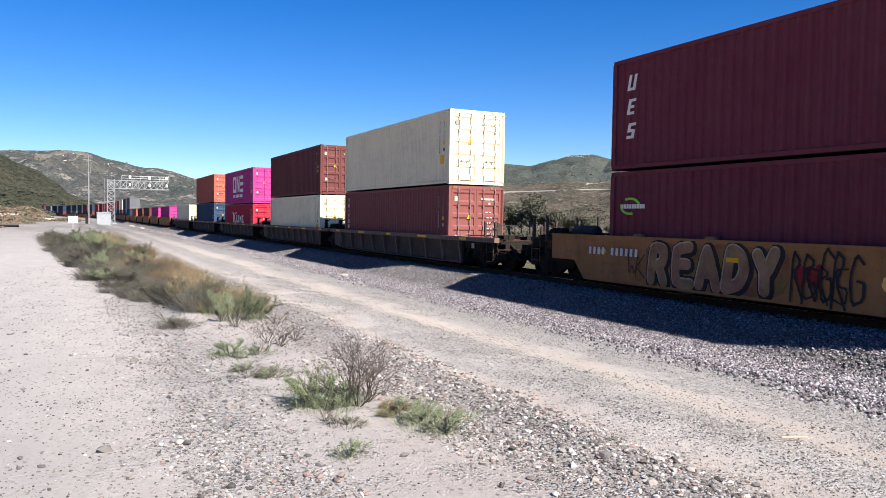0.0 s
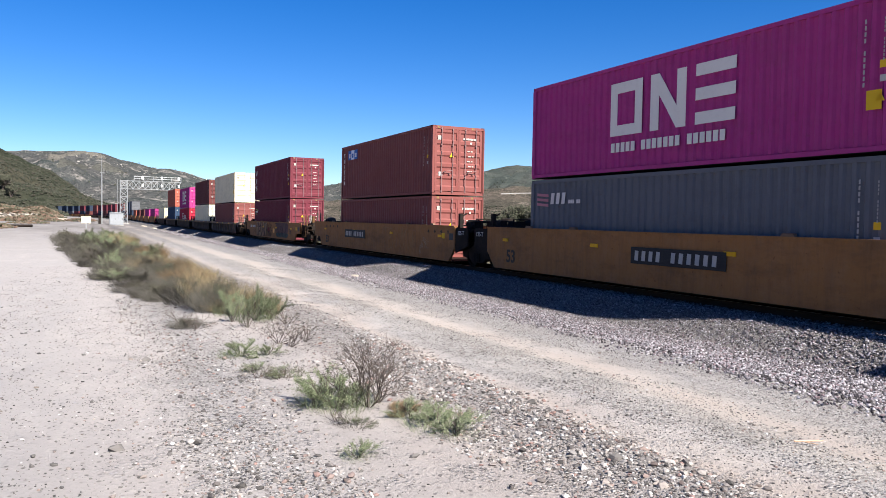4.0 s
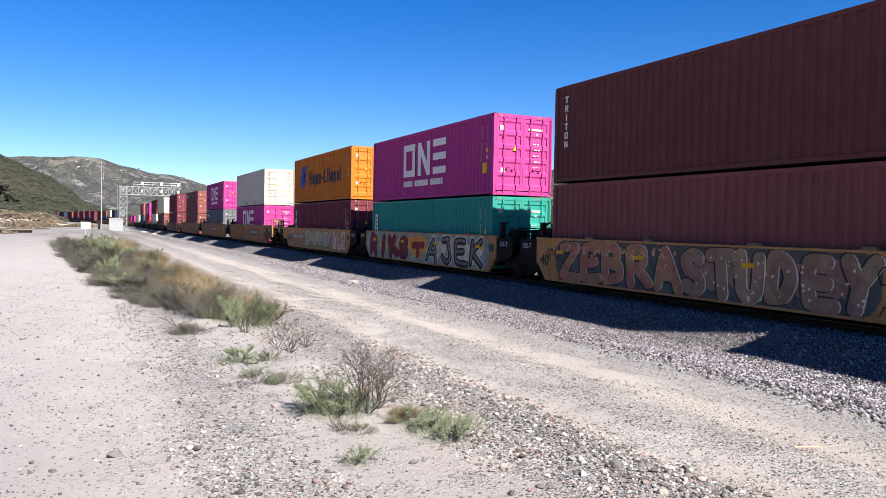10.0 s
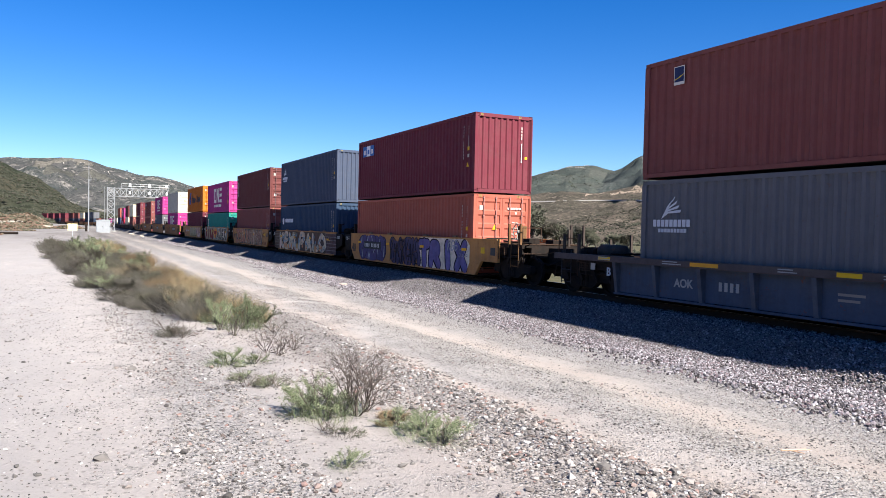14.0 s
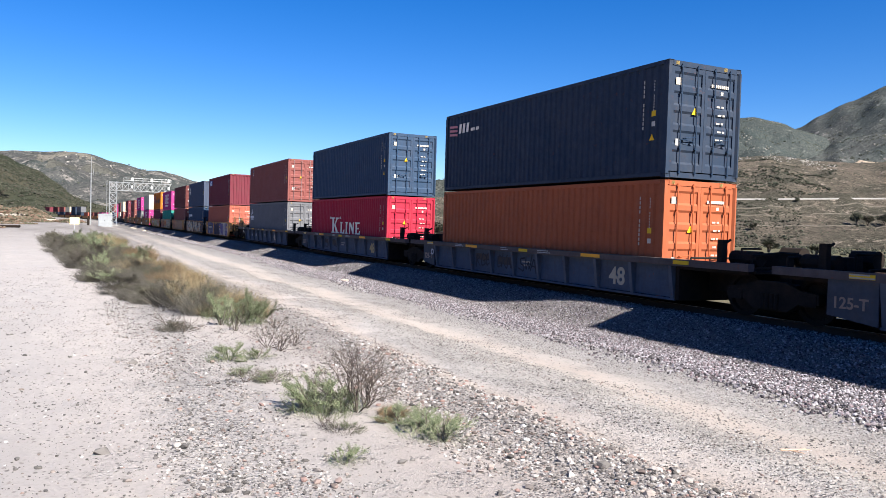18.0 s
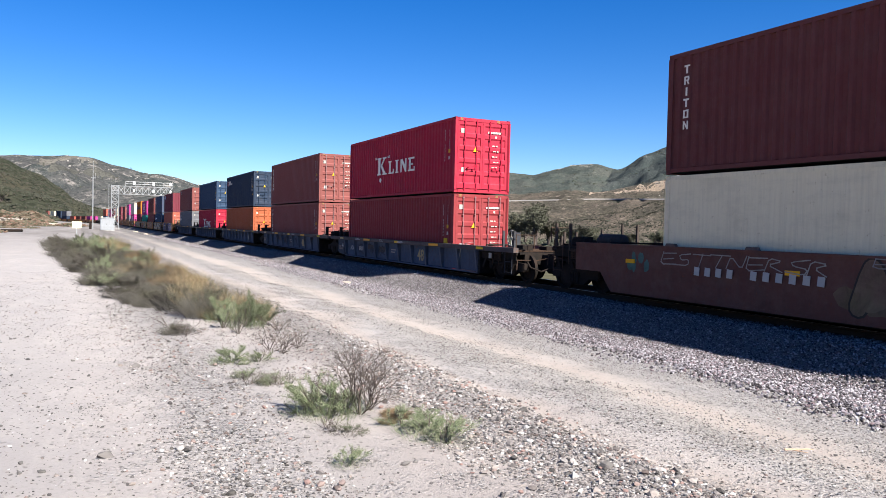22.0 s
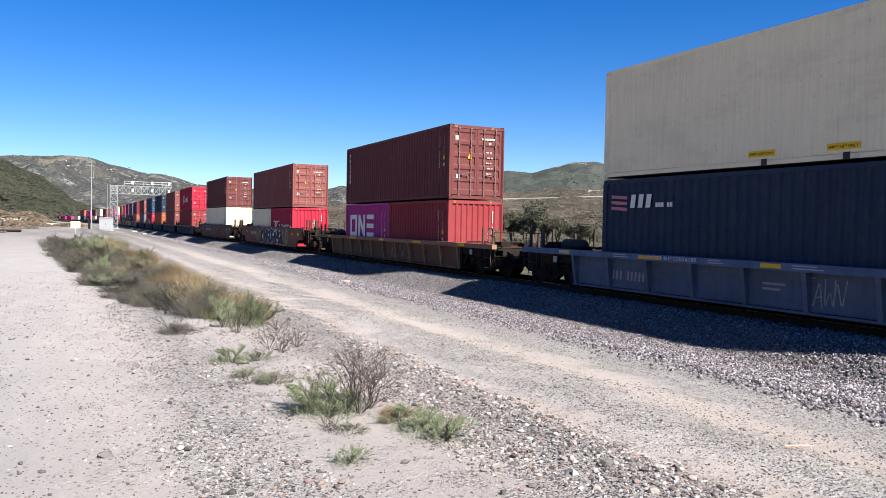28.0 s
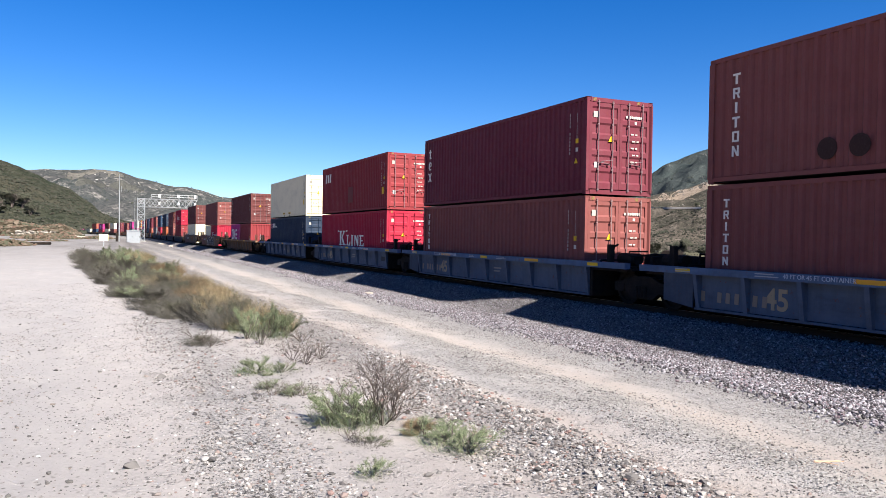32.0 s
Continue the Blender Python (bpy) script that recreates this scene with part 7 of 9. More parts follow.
tag_line(2, -343.0, -344.0, 0.45, 0.7, 3, (0.22, 0.23, 0.24), 99, 0.02)
stencil(11, "AOK", -154.2, 0.50, 0.2, (0.36, 0.35, 0.33))
for k in range(4):
    part("number_bar", PLAIN, unit(11), pose(-SILL_X + 0.158, mid_panel(11, side(11, -155.7))[0] + 0.28 - 0.16 * k, 0.5) @ Matrix.Diagonal((1, 0.09, 0.2, 1)), (0.36, 0.35, 0.33))
tag_line(4, -303.2, -304.6, 0.35, 0.8, 4, (0.24, 0.19, 0.14), 100, 0.03)
for i, s, text in ((3, -327.6, "20 FT OR 40 FT CONTAINER"), (3, -320.4, "20 FT OR 40 FT CONTAINER"), (2, -336.0, "40 FT OR 45 FT CONTAINER"), (2, -343.2, "40 FT OR 45 FT CONTAINER"), (1, -354.1, "40 FT OR 45 FT CONTAINER"), (0, -371.4, "40 FT OR 45 FT CONTAINER")):
    words(unit(i), text, side(i, s), 1.03, 0.13, (0.5, 0.52, 0.55), -SILL_X - 0.042)
for i, s in ((3, -328.75), (2, -346.4)):
    part("data_panel", PLAIN, unit(i), pose(-SILL_X + 0.163, side(i, s), 0.5) @ Matrix.Diagonal((1, 0.55, 0.22, 1)), (0.03, 0.03, 0.034), "dark painted data panel")

# ---- stones ----
ICO_T = (1 + 5 ** 0.5) / 2
ICO_V = np.array([(-1, ICO_T, 0), (1, ICO_T, 0), (-1, -ICO_T, 0), (1, -ICO_T, 0), (0, -1, ICO_T), (0, 1, ICO_T), (0, -1, -ICO_T), (0, 1, -ICO_T), (ICO_T, 0, -1), (ICO_T, 0, 1), (-ICO_T, 0, -1), (-ICO_T, 0, 1)]) / 1.9
ICO_F = np.array([(0, 11, 5), (0, 5, 1), (0, 1, 7), (0, 7, 10), (0, 10, 11), (1, 5, 9), (5, 11, 4), (11, 10, 2), (10, 7, 6), (7, 1, 8), (3, 9, 4), (3, 4, 2), (3, 2, 6), (3, 6, 8), (3, 8, 9), (4, 9, 5), (2, 4, 11), (6, 2, 10), (8, 6, 7), (9, 8, 1)])
OCT_V = np.array([(1, 0, 0), (-1, 0, 0), (0, 1, 0), (0, -1, 0), (0, 0, 1), (0, 0, -1)], float)
OCT_F = np.array([(0, 2, 4), (2, 1, 4), (1, 3, 4), (3, 0, 4), (2, 0, 5), (1, 2, 5), (3, 1, 5), (0, 3, 5)])


def fast_mesh(name, verts, tris, material):
    me = bpy.data.meshes.new(name)
    n, k = len(verts), len(tris)
    me.vertices.add(n)
    me.vertices.foreach_set("co", np.asarray(verts, np.float32).ravel())
    w = tris.shape[1]
    me.loops.add(k * w)
    me.loops.foreach_set("vertex_index", np.asarray(tris, np.int32).ravel())
    me.polygons.add(k)
    me.polygons.foreach_set("loop_start", np.arange(0, k * w, w, dtype=np.int32))
    me.update(calc_edges=True)
    me.shade_flat()
    me.materials.append(material)
    return me


def stones(name, xy, size, material, label, coarse=False, flat=0.7, sink=0.25, high=None, pile=0.0):
    """Many broken stones on the ground, joined."""
    r = np.random.default_rng(len(xy))
    bv, bf = (OCT_V, OCT_F) if coarse else (ICO_V, ICO_F)
    n, k = len(xy), len(bv)
    v = bv[None] * (1 + r.uniform(-0.42, 0.3, (n, k, 1)))
    v = v * r.uniform(0.6, 1.15, (n, 1, 3)) * size[:, None, None] / 2
    q = r.normal(size=(n, 4))
    q /= np.linalg.norm(q, axis=1, keepdims=True)
    w, x, y, z = q.T
    m = np.stack([1 - 2 * (y * y + z * z), 2 * (x * y - z * w), 2 * (x * z + y * w), 2 * (x * y + z * w), 1 - 2 * (x * x + z * z), 2 * (y * z - x * w), 2 * (x * z - y * w), 2 * (y * z + x * w), 1 - 2 * (x * x + y * y)], 1).reshape(n, 3, 3)
    v = np.einsum("nij,nkj->nki", m, v)
    v[:, :, 2] *= flat
    h = np.array(high) if high is not None else np.array([ground_z(a, b) for a, b in xy])
    h = h + r.uniform(0, 1, n) * pile
    v[:, :, 0] += xy[:, :1]
    v[:, :, 1] += xy[:, 1:]
    v[:, :, 2] += (h + size * (0.5 - sink) * flat * 0.8)[:, None]
    f = (bf[None] + (np.arange(n) * k)[:, None, None]).reshape(-1, 3)
    return tagged(new(name, fast_mesh(name, v.reshape(-1, 3), f, material)), label, "stones", kind="stuff")


pick = np.random.default_rng(11)


def fan(n, x0, x1, y0, y1, power=1.0):
    """Places in a strip, denser towards the near end."""
    u = pick.uniform(0, 1, n) ** power
    return np.stack([pick.uniform(x0, x1, n), y0 + (y1 - y0) * u], 1)


def clumped(xy, scale, keep, seed):
    """Leaves patches bare."""
    g = np.array([noise.noise((a * scale, b * scale * 0.45, seed)) for a, b in xy])
    return xy[g > keep]


ballast_xy = fan(120000, 7.0, 13.4, 3.8, 34, 1.45)
edge = np.array([8.15 + 0.45 * noise.noise((0.0, b * 0.4, 4.0)) for b in ballast_xy[:, 1]])
ballast_xy = ballast_xy[ballast_xy[:, 0] > edge - pick.exponential(0.5, len(edge))]
for reach, rough_cut in ((ballast_xy[:, 1] < 10, False), (ballast_xy[:, 1] >= 10, True)):
    stones("ballast", ballast_xy[reach], pick.uniform(0.022, 0.054, reach.sum()), ROCK, "coarse grey crushed ballast rock beside the rails", rough_cut, 0.85, pile=0.035)
far_xy = fan(16000, 8.2, 13.2, 34, 120, 1.4)
stones("ballast", far_xy, pick.uniform(0.05, 0.10, len(far_xy)), ROCK, "coarse grey crushed ballast rock along the track", True)
band_xy = np.concatenate([fan(13000, 2.75, 3.75, 1.5, 18, 1.4), clumped(fan(22000, 0.5, 3.0, 2.0, 20, 1.5), 1.1, 0.0, 2.0)])


def off_sand(xy):
    """Leaves the bare sandy strip between the path's gravel and the road's edge free."""
    half = np.interp(xy[:, 1], (3.5, 6.0, 7.5, 10.0), (0.46, 0.36, 0.16, 0.0))
    ragged = np.array([0.22 * noise.noise((a * 1.4, b * 1.1, 5.0)) + 0.15 * noise.noise((a * 5, b * 4, 2.0)) for a, b in xy])
    inside = np.abs(xy[:, 0] - np.interp(xy[:, 1], (3.5, 5.5, 7.5), (1.9, 2.0, 1.75))) < half + ragged
    return xy[~inside | (pick.random(len(xy)) < 0.06)]


band_xy = off_sand(band_xy)
for reach, rough_cut in ((band_xy[:, 1] < 8, False), (band_xy[:, 1] >= 8, True)):
    stones("roadside_stones", band_xy[reach], np.clip(pick.lognormal(-4.1, 0.5, reach.sum()), 0.008, 0.075), PEBBLE, "mixed grey and pink stones edging the dirt road", rough_cut, 0.65)
road_xy = np.concatenate([clumped(fan(30000, 3.8, 8.3, 1.5, 30, 1.5), 0.8, 0.02, 6.0), fan(9000, 3.8, 8.3, 1.5, 30, 1.4), clumped(fan(9000, 4.2, 5.2, 1.5, 30, 1.4), 0.5, -0.3, 9.0), clumped(fan(12000, 6.2, 8.0, 1.5, 34, 1.3), 0.5, -0.3, 9.0)])
stones("road_gravel", road_xy, np.clip(pick.lognormal(-4.3, 0.42, len(road_xy)), 0.008, 0.05), PEBBLE, "loose gravel on the pale dirt road", True, 0.6)
path_xy = np.concatenate([clumped(fan(26000, -5.0, 1.2, 2.5, 26, 1.6), 0.9, 0.0, 12.0), fan(7000, -5.0, 1.2, 2.5, 26, 1.5)])
stones("path_gravel", path_xy, np.clip(pick.lognormal(-4.35, 0.5, len(path_xy)), 0.006, 0.05), PEBBLE, "fine gravel and chips on the pale dirt path", True, 0.55)
dark_xy = np.concatenate([fan(2600, -4.8, 2.5, 2.8, 24, 1.5), fan(260, 3.0, 7.6, 2.0, 16, 1.4)])
chip_xy = np.concatenate([clumped(fan(30000, 3.7, 8.8, 2.2, 26, 1.4), 0.7, -0.12, 21.0), clumped(fan(15000, -4.5, 2.6, 2.8, 20, 1.4), 0.8, -0.1, 22.0), off_sand(fan(6500, 0.5, 3.4, 2.6, 14, 1.4))])
stones("dark_stones", dark_xy, np.clip(pick.lognormal(-3.75, 0.4, len(dark_xy)), 0.013, 0.07), varied("dark_stone", [(0.10, 0.095, 0.09), (0.15, 0.14, 0.135), (0.08, 0.075, 0.075), (0.2, 0.17, 0.155)]), "scattered dark stones on pale dirt", False, 0.6)
stones("dark_chips", chip_xy, np.clip(pick.lognormal(-4.35, 0.38, len(chip_xy)), 0.008, 0.035), varied("dark_chip", [(0.055, 0.052, 0.052), (0.10, 0.093, 0.09), (0.038, 0.036, 0.036), (0.15, 0.125, 0.115)]), "small dark chips strewn over the pale gravel", True, 0.6)

chunk_xy = np.concatenate([fan(1100, 2.8, 3.9, 2.2, 9, 1.3), fan(380, 1.1, 2.6, 3.0, 7, 1.2), clumped(fan(900, 0.8, 3.0, 6, 16, 1.2), 0.8, -0.1, 5.0)])
chunk_xy = off_sand(np.concatenate([chunk_xy, fan(800, 2.35, 3.6, 3.0, 8.5, 1.2), fan(220, 0.7, 1.6, 3.6, 7.5, 1.2)]))
stones("roadside_stones", chunk_xy, np.clip(pick.lognormal(-3.62, 0.42, len(chunk_xy)), 0.014, 0.07), varied("mixed_stones", [(0.12, 0.105, 0.100), (0.27, 0.235, 0.215), (0.24, 0.155, 0.138), (0.075, 0.068, 0.068), (0.38, 0.350, 0.330), (0.16, 0.145, 0.142), (0.10, 0.078, 0.072)]), "larger broken grey and pink stones on the road edge", False, 0.6)
rocks = varied("single_rocks", [(0.17, 0.16, 0.15), (0.13, 0.12, 0.115)])


def rock_mesh(seed):
    bm = bmesh.new()
    bmesh.ops.create_icosphere(bm, subdivisions=1, radius=0.5)
    for v in bm.verts:
        v.co *= 1 + 0.75 * noise.noise(v.co * 2.6 + Vector((seed * 7, 0, 0)))
        v.co.z *= 0.6
    me = bpy.data.meshes.new("rock")
    bm.to_mesh(me)
    bm.free()
    me.materials.append(rocks)
    return me


for i, (x, y, d) in enumerate(((0.2, 5.59, 0.10), (0.62, 9.1, 0.10), (3.25, 3.98, 0.10), (2.0, 4.56, 0.06), (0.75, 4.45, 0.04), (1.05, 4.5, 0.045), (2.78, 3.35, 0.07), (1.28, 4.95, 0.05), (0.93, 4.75, 0.05), (-0.62, 5.25, 0.05))):
    ob = tagged(new("rock", kept(("rock", i % 4), lambda: rock_mesh(i))), "dark grey weathered stone lying on pale dirt", "stone", "larger stones")
    ob.matrix_basis = pose(x, y, ground_z(x, y) + d * 0.12, 0, 0, i * 67) @ Matrix.Diagonal((d * 1.2, d, d, 1))
stick = Solid().rod((0, 0, 0.012), (0.22, 0.05, 0.02), 0.009, 6, 0.004).rod((0.06, 0.01, 0.012), (0.16, -0.05, 0.014), 0.006, 6, 0.003).rod((0.1, 0.02, 0.014), (0.2, 0.1, 0.012), 0.006, 5, 0.002)
ob = tagged(new("stick", stick.mesh("stick", plain("bleached_wood", (0.55, 0.36, 0.24), 0.9, 30))), "dry broken brown stick lying on gravel", "stick")
ob.matrix_basis = pose(5.0, 4.0, ground_z(5.0, 4.0) + 0.01, 0, 0, -40)

# ---- shrubs ----


def branch_net(rng, stems, high, wide, forks, lean=0.5):
    """Line pieces of a shrub: (from, to, radius from, radius to)."""
    out = []
    todo = []
    for _ in range(stems):
        a = rng.uniform(0, 2 * math.pi)
        tilt = abs(rng.gauss(0, lean)) + 0.08
        d = Vector((math.cos(a) * math.sin(tilt), math.sin(a) * math.sin(tilt), math.cos(tilt)))
        todo.append((Vector((math.cos(a), math.sin(a), 0)) * rng.uniform(0, 0.05 * wide), d, high * rng.uniform(0.3, 0.5), 0.0055 * high / 0.6 + 0.001, 0))
    while todo:
        p, d, length, r, level = todo.pop()
        bend = (d + Vector((rng.gauss(0, 0.16), rng.gauss(0, 0.16), rng.gauss(0.05, 0.12)))).normalized()
        m = p + d * length * 0.5
        q = m + bend * length * 0.5
        out += [(p, m, r, r * 0.85), (m, q, r * 0.85, r * 0.65)]
        if level < forks:
            for _ in range(rng.choice((2, 3, 3))):
                nd = (bend + Vector((rng.gauss(0, 0.42), rng.gauss(0, 0.42), rng.gauss(0.12, 0.25)))).normalized()
                todo.append((m.lerp(q, rng.uniform(0.2, 1.0)), nd, length * rng.uniform(0.55, 0.8), r * 0.62, level + 1))
    return out


def twigs_mesh(net, material):
    s = Solid()
    for p, q, a, b in net:
        s.rod(p, q, a, 3, b)
    me = bpy.data.meshes.new("stems")
    me.from_pydata(s.v, [], s.f)
    me.materials.append(material)
    return me


def leaves_mesh(net, count, size, rng, material, slim=0.35):
    v, f = [], []
    tips = net[len(net) // 4:]
    for _ in range(count):
        p, q, _, _ = rng.choice(tips)
        c = p.lerp(q, rng.random()) + Vector((rng.gauss(0, size), rng.gauss(0, size), rng.gauss(0, size)))
        c.z = max(0.01, c.z)
        d = Vector((rng.gauss(0, 1), rng.gauss(0, 1), rng.gauss(0.5, 0.8))).normalized()
        w = d.orthogonal().normalized() * size * slim
        k = len(v)
        L = size * rng.uniform(0.7, 1.5)
        v += [tuple(c), tuple(c + d * L * 0.5 + w), tuple(c + d * L), tuple(c + d * L * 0.5 - w)]
        f.append((k, k + 1, k + 2, k + 3))
    return fast_mesh("foliage", np.array(v), np.array(f), material)


def blades_mesh(count, high, wide, rng, material, thick=0.006, droop=0.5):
    """Dry grass or fine brush: thin bent blades from the ground."""
    v, f = [], []
    for _ in range(count):
        a, r = rng.uniform(0, 2 * math.pi), wide * 0.5 * math.sqrt(rng.random())
        base = Vector((math.cos(a) * r, math.sin(a) * r, 0))
        h = high * rng.uniform(0.45, 1.0) * (1 - 0.45 * (2 * r / wide) ** 2)
        out = Vector((rng.gauss(0, 0.35) + math.cos(a) * 0.3 * droop, rng.gauss(0, 0.35) + math.sin(a) * 0.3 * droop, 1)).normalized()
        side = out.orthogonal().normalized() * thick
        m = base + out * h * 0.6
        t = m + (out + Vector((rng.gauss(0, 0.5 * droop), rng.gauss(0, 0.5 * droop), -0.1))).normalized() * h * 0.45
        k = len(v)
        v += [tuple(base - side), tuple(base + side), tuple(m + side * 0.7), tuple(m - side * 0.7), tuple(t), tuple(t + side * 0.2)]
        f += [(k, k + 1, k + 2, k + 3), (k + 3, k + 2, k + 5, k + 4)]
    return fast_mesh("blades", np.array(v), np.array(f), material)


def shrub_kinds(kind, seed, near):
    rng = random.Random(seed)
    n = 1.0 if near else 0.55
    if kind == "dry":
        net = branch_net(rng, 10, 0.92, 1.0, 4, 0.5)
        return [("branchwork", twigs_mesh(net, TWIG))]
    if kind == "dry_small":
        net = branch_net(rng, 9, 1.0, 1.0, 2, 0.7)
        return [("branchwork", twigs_mesh(net, TWIG))]
    if kind == "green":
        net = branch_net(rng, 11 if near else 12, 0.95, 1.0, 2, 0.62 if near else 0.75)
        return [("branchwork", twigs_mesh(net, TWIG)), ("foliage", leaves_mesh(net, 9000 if near else 2860, 0.018 if near else 0.028, rng, LEAF, 0.27 if near else 0.3)), ("grass_clump", blades_mesh(int(220 * n), 0.8, 1.0, rng, LEAF, 0.002, 1.2))]
    if kind == "sage":
        net = branch_net(rng, 12, 0.9, 1.0, 2, 0.7)
        return [("branchwork", twigs_mesh(net, TWIG)), ("foliage", leaves_mesh(net, 2600, 0.03, rng, SAGE, 0.25)), ("twig_tangle", blades_mesh(800, 1.0, 1.1, rng, DRYTWIG, 0.0032, 1.6))]
    if kind == "stalks":
        net = branch_net(rng, 9, 0.95, 1.0, 1, 0.35)
        return [("branchwork", twigs_mesh(net, TWIG)), ("foliage", leaves_mesh(net[len(net) // 2:], 1500, 0.02, rng, LEAF, 0.3))]
    if kind in ("tan", "gold"):
        return [("grass_clump", blades_mesh(1700, 1.0, 1.1, rng, STRAW if kind == "gold" else TANGRASS, 0.0035, 0.9)), ("dry_clump", blades_mesh(500, 0.9, 1.1, rng, SAGE, 0.0035, 0.9))]
    if kind == "fine":
        net = branch_net(rng, 16, 0.8, 1.0, 2, 1.0)
        return [("branchwork", twigs_mesh(net, TWIG)), ("foliage", leaves_mesh(net, 4800, 0.02, rng, LEAF, 0.22)), ("grass_clump", blades_mesh(260, 0.8, 1.1, rng, SAGE, 0.004, 1.6))]
    return [("grass_clump", blades_mesh(1500, 1.0, 1.1, rng, STRAW, 0.0032, 0.9)), ("dry_clump", blades_mesh(500, 0.8, 1.1, rng, SAGE, 0.0035, 0.9))]


SHRUBS = [
    (2.17, 5.92, 0.56, 0.78, "dry", 1), (2.27, 6.02, 0.46, 0.66, "dry", 1), (1.90, 6.0, 0.43, 0.62, "green", 1), (1.74, 6.06, 0.26, 0.5, "green", 1), (2.05, 5.95, 0.28, 0.42, "green", 1), (2.38, 5.5, 0.22, 0.42, "green", 1), (2.52, 4.95, 0.26, 0.42, "green", 1), (2.45, 5.22, 0.27, 0.5, "green", 1), (1.84, 5.5, 0.09, 0.3, "dry_small", 1),
    (2.28, 5.58, 0.07, 0.13, "straw", 1), (1.66, 4.72, 0.17, 0.24, "green", 1), (1.78, 5.6, 0.13, 0.3, "dry_small", 1), (1.62, 8.8, 0.24, 0.5, "green", 1), (1.90, 8.65, 0.19, 0.42, "green", 1), (1.53, 7.4, 0.22, 0.3, "dry_small", 1), (1.8, 7.2, 0.16, 0.34, "dry_small", 1),
]
SHRUBS += [
    (2.21, 9.4, 0.36, 0.55, "dry_small", 1), (2.55, 9.4, 0.30, 0.5, "dry_small", 1), (1.27, 11.9, 0.3, 0.5, "dry_small", 1), (1.42, 11.1, 0.26, 0.45, "dry_small", 1),
    (2.1, 10.9, 0.5, 0.55, "stalks", 1), (2.0, 11.5, 0.6, 0.6, "stalks", 1), (2.35, 11.6, 0.62, 0.7, "green", 1), (2.62, 11.8, 0.55, 0.6, "green", 1), (2.1, 12.1, 0.5, 0.6, "green", 1),
    (1.61, 7.8, 0.16, 0.34, "fine", 1), (1.80, 7.35, 0.15, 0.40, "fine", 1), (1.34, 11.4, 0.20, 0.45, "sage", 1), (1.90, 5.45, 0.12, 0.28, "fine", 1), (2.27, 9.05, 0.34, 0.60, "dry_small", 1),
    (2.62, 12.4, 0.50, 0.55, "straw", 1), (2.40, 12.7, 0.55, 0.60, "straw", 1), (2.43, 5.75, 0.10, 0.22, "tan", 1), (1.99, 6.4, 0.14, 0.40, "fine", 1), (2.75, 11.2, 0.34, 0.5, "dry_small", 1),
]
strip = random.Random(17)
for row in range(34):
    y = 12.9 + 0.62 * row + 0.014 * row * row
    x0, x1 = float(np.interp(y, (12.9, 14.8, 18.7, 21.8, 29.5, 50), (1.95, 1.2, 0.5, 0.4, -0.25, -1.5))), float(np.interp(y, (12.9, 15.5, 17, 21, 34, 50), (2.3, 2.35, 2.6, 2.6, 2.2, 2.4)))
    n = max(2, round((x1 - x0) / (0.42 + 0.011 * y)))
    for k in range(n):
        u = (k + strip.uniform(0.2, 0.8)) / n
        x = x0 + (x1 - x0) * u
        drift = noise.noise((x * 0.8, y * 0.22, 40.0))
        if drift < -0.30 or strip.random() < 0.06:
            continue
        if y < 16:
            kind = "straw" if u > 0.4 and drift > -0.05 else ("green" if drift < -0.18 else "sage")
        elif y < 24:
            kind = ("straw" if strip.random() < 0.6 else "tan") if u + 0.4 * drift > 0.58 else ("green" if drift > 0.20 else "sage")
        elif y < 36:
            kind = "tan" if u + 0.3 * drift > 0.85 else ("green" if u + drift > 0.78 else "sage")
        else:
            kind = "gold" if 0.55 < u < 0.9 and y < 44 else ("green" if u > 0.3 else "sage")
        high = (0.40 + 0.010 * y) * strip.uniform(0.45, 1.3) * (1 + 0.5 * drift) * (1 - 0.35 * abs(2 * u - 1) ** 3)
        SHRUBS.append((x, y + strip.uniform(-0.3, 0.3), high, (0.62 + 0.014 * y) * strip.uniform(0.8, 1.15), kind, 0))
SHRUB_WORDS = {"dry": "leafless dry brown twiggy shrub on gravel", "dry_small": "small leafless dry weed on gravel", "green": "low green leafy desert shrub on gravel", "sage": "grey-green dry sagebrush on pale dirt", "fine": "low fine-leaved green weed on gravel", "straw": "tuft of dry straw-coloured grass on dirt", "tan": "dry brown grass clump beside the dirt road", "gold": "tall golden dry grass clump beside the path", "stalks": "green-topped weed on bare brown stalks"}
GRASSES = ("straw", "tan", "gold")
turn = random.Random(3)
for i, (x, y, h, w, kind, near) in enumerate(SHRUBS):
    top = tagged(new("shrub" if kind not in GRASSES else "grass_tuft"), SHRUB_WORDS[kind], "shrub" if kind not in GRASSES else "grass", "shrubs along the dirt road")
    variant = i % 3 if not near else i % 4
    pieces = kept(("shrub", kind, near, variant), lambda: shrub_kinds(kind, 100 + i, near))
    top.matrix_basis = pose(x, y, ground_z(x, y) - 0.01, 0, 0, turn.uniform(0, 360)) @ Matrix.Diagonal((w * 0.95, w * 0.95, h * 1.1, 1))
    for nm, me in pieces:
        tagged(part(nm, me, top), kind="stuff")

# ---- signal gantry, mast, cabinet and sign ----


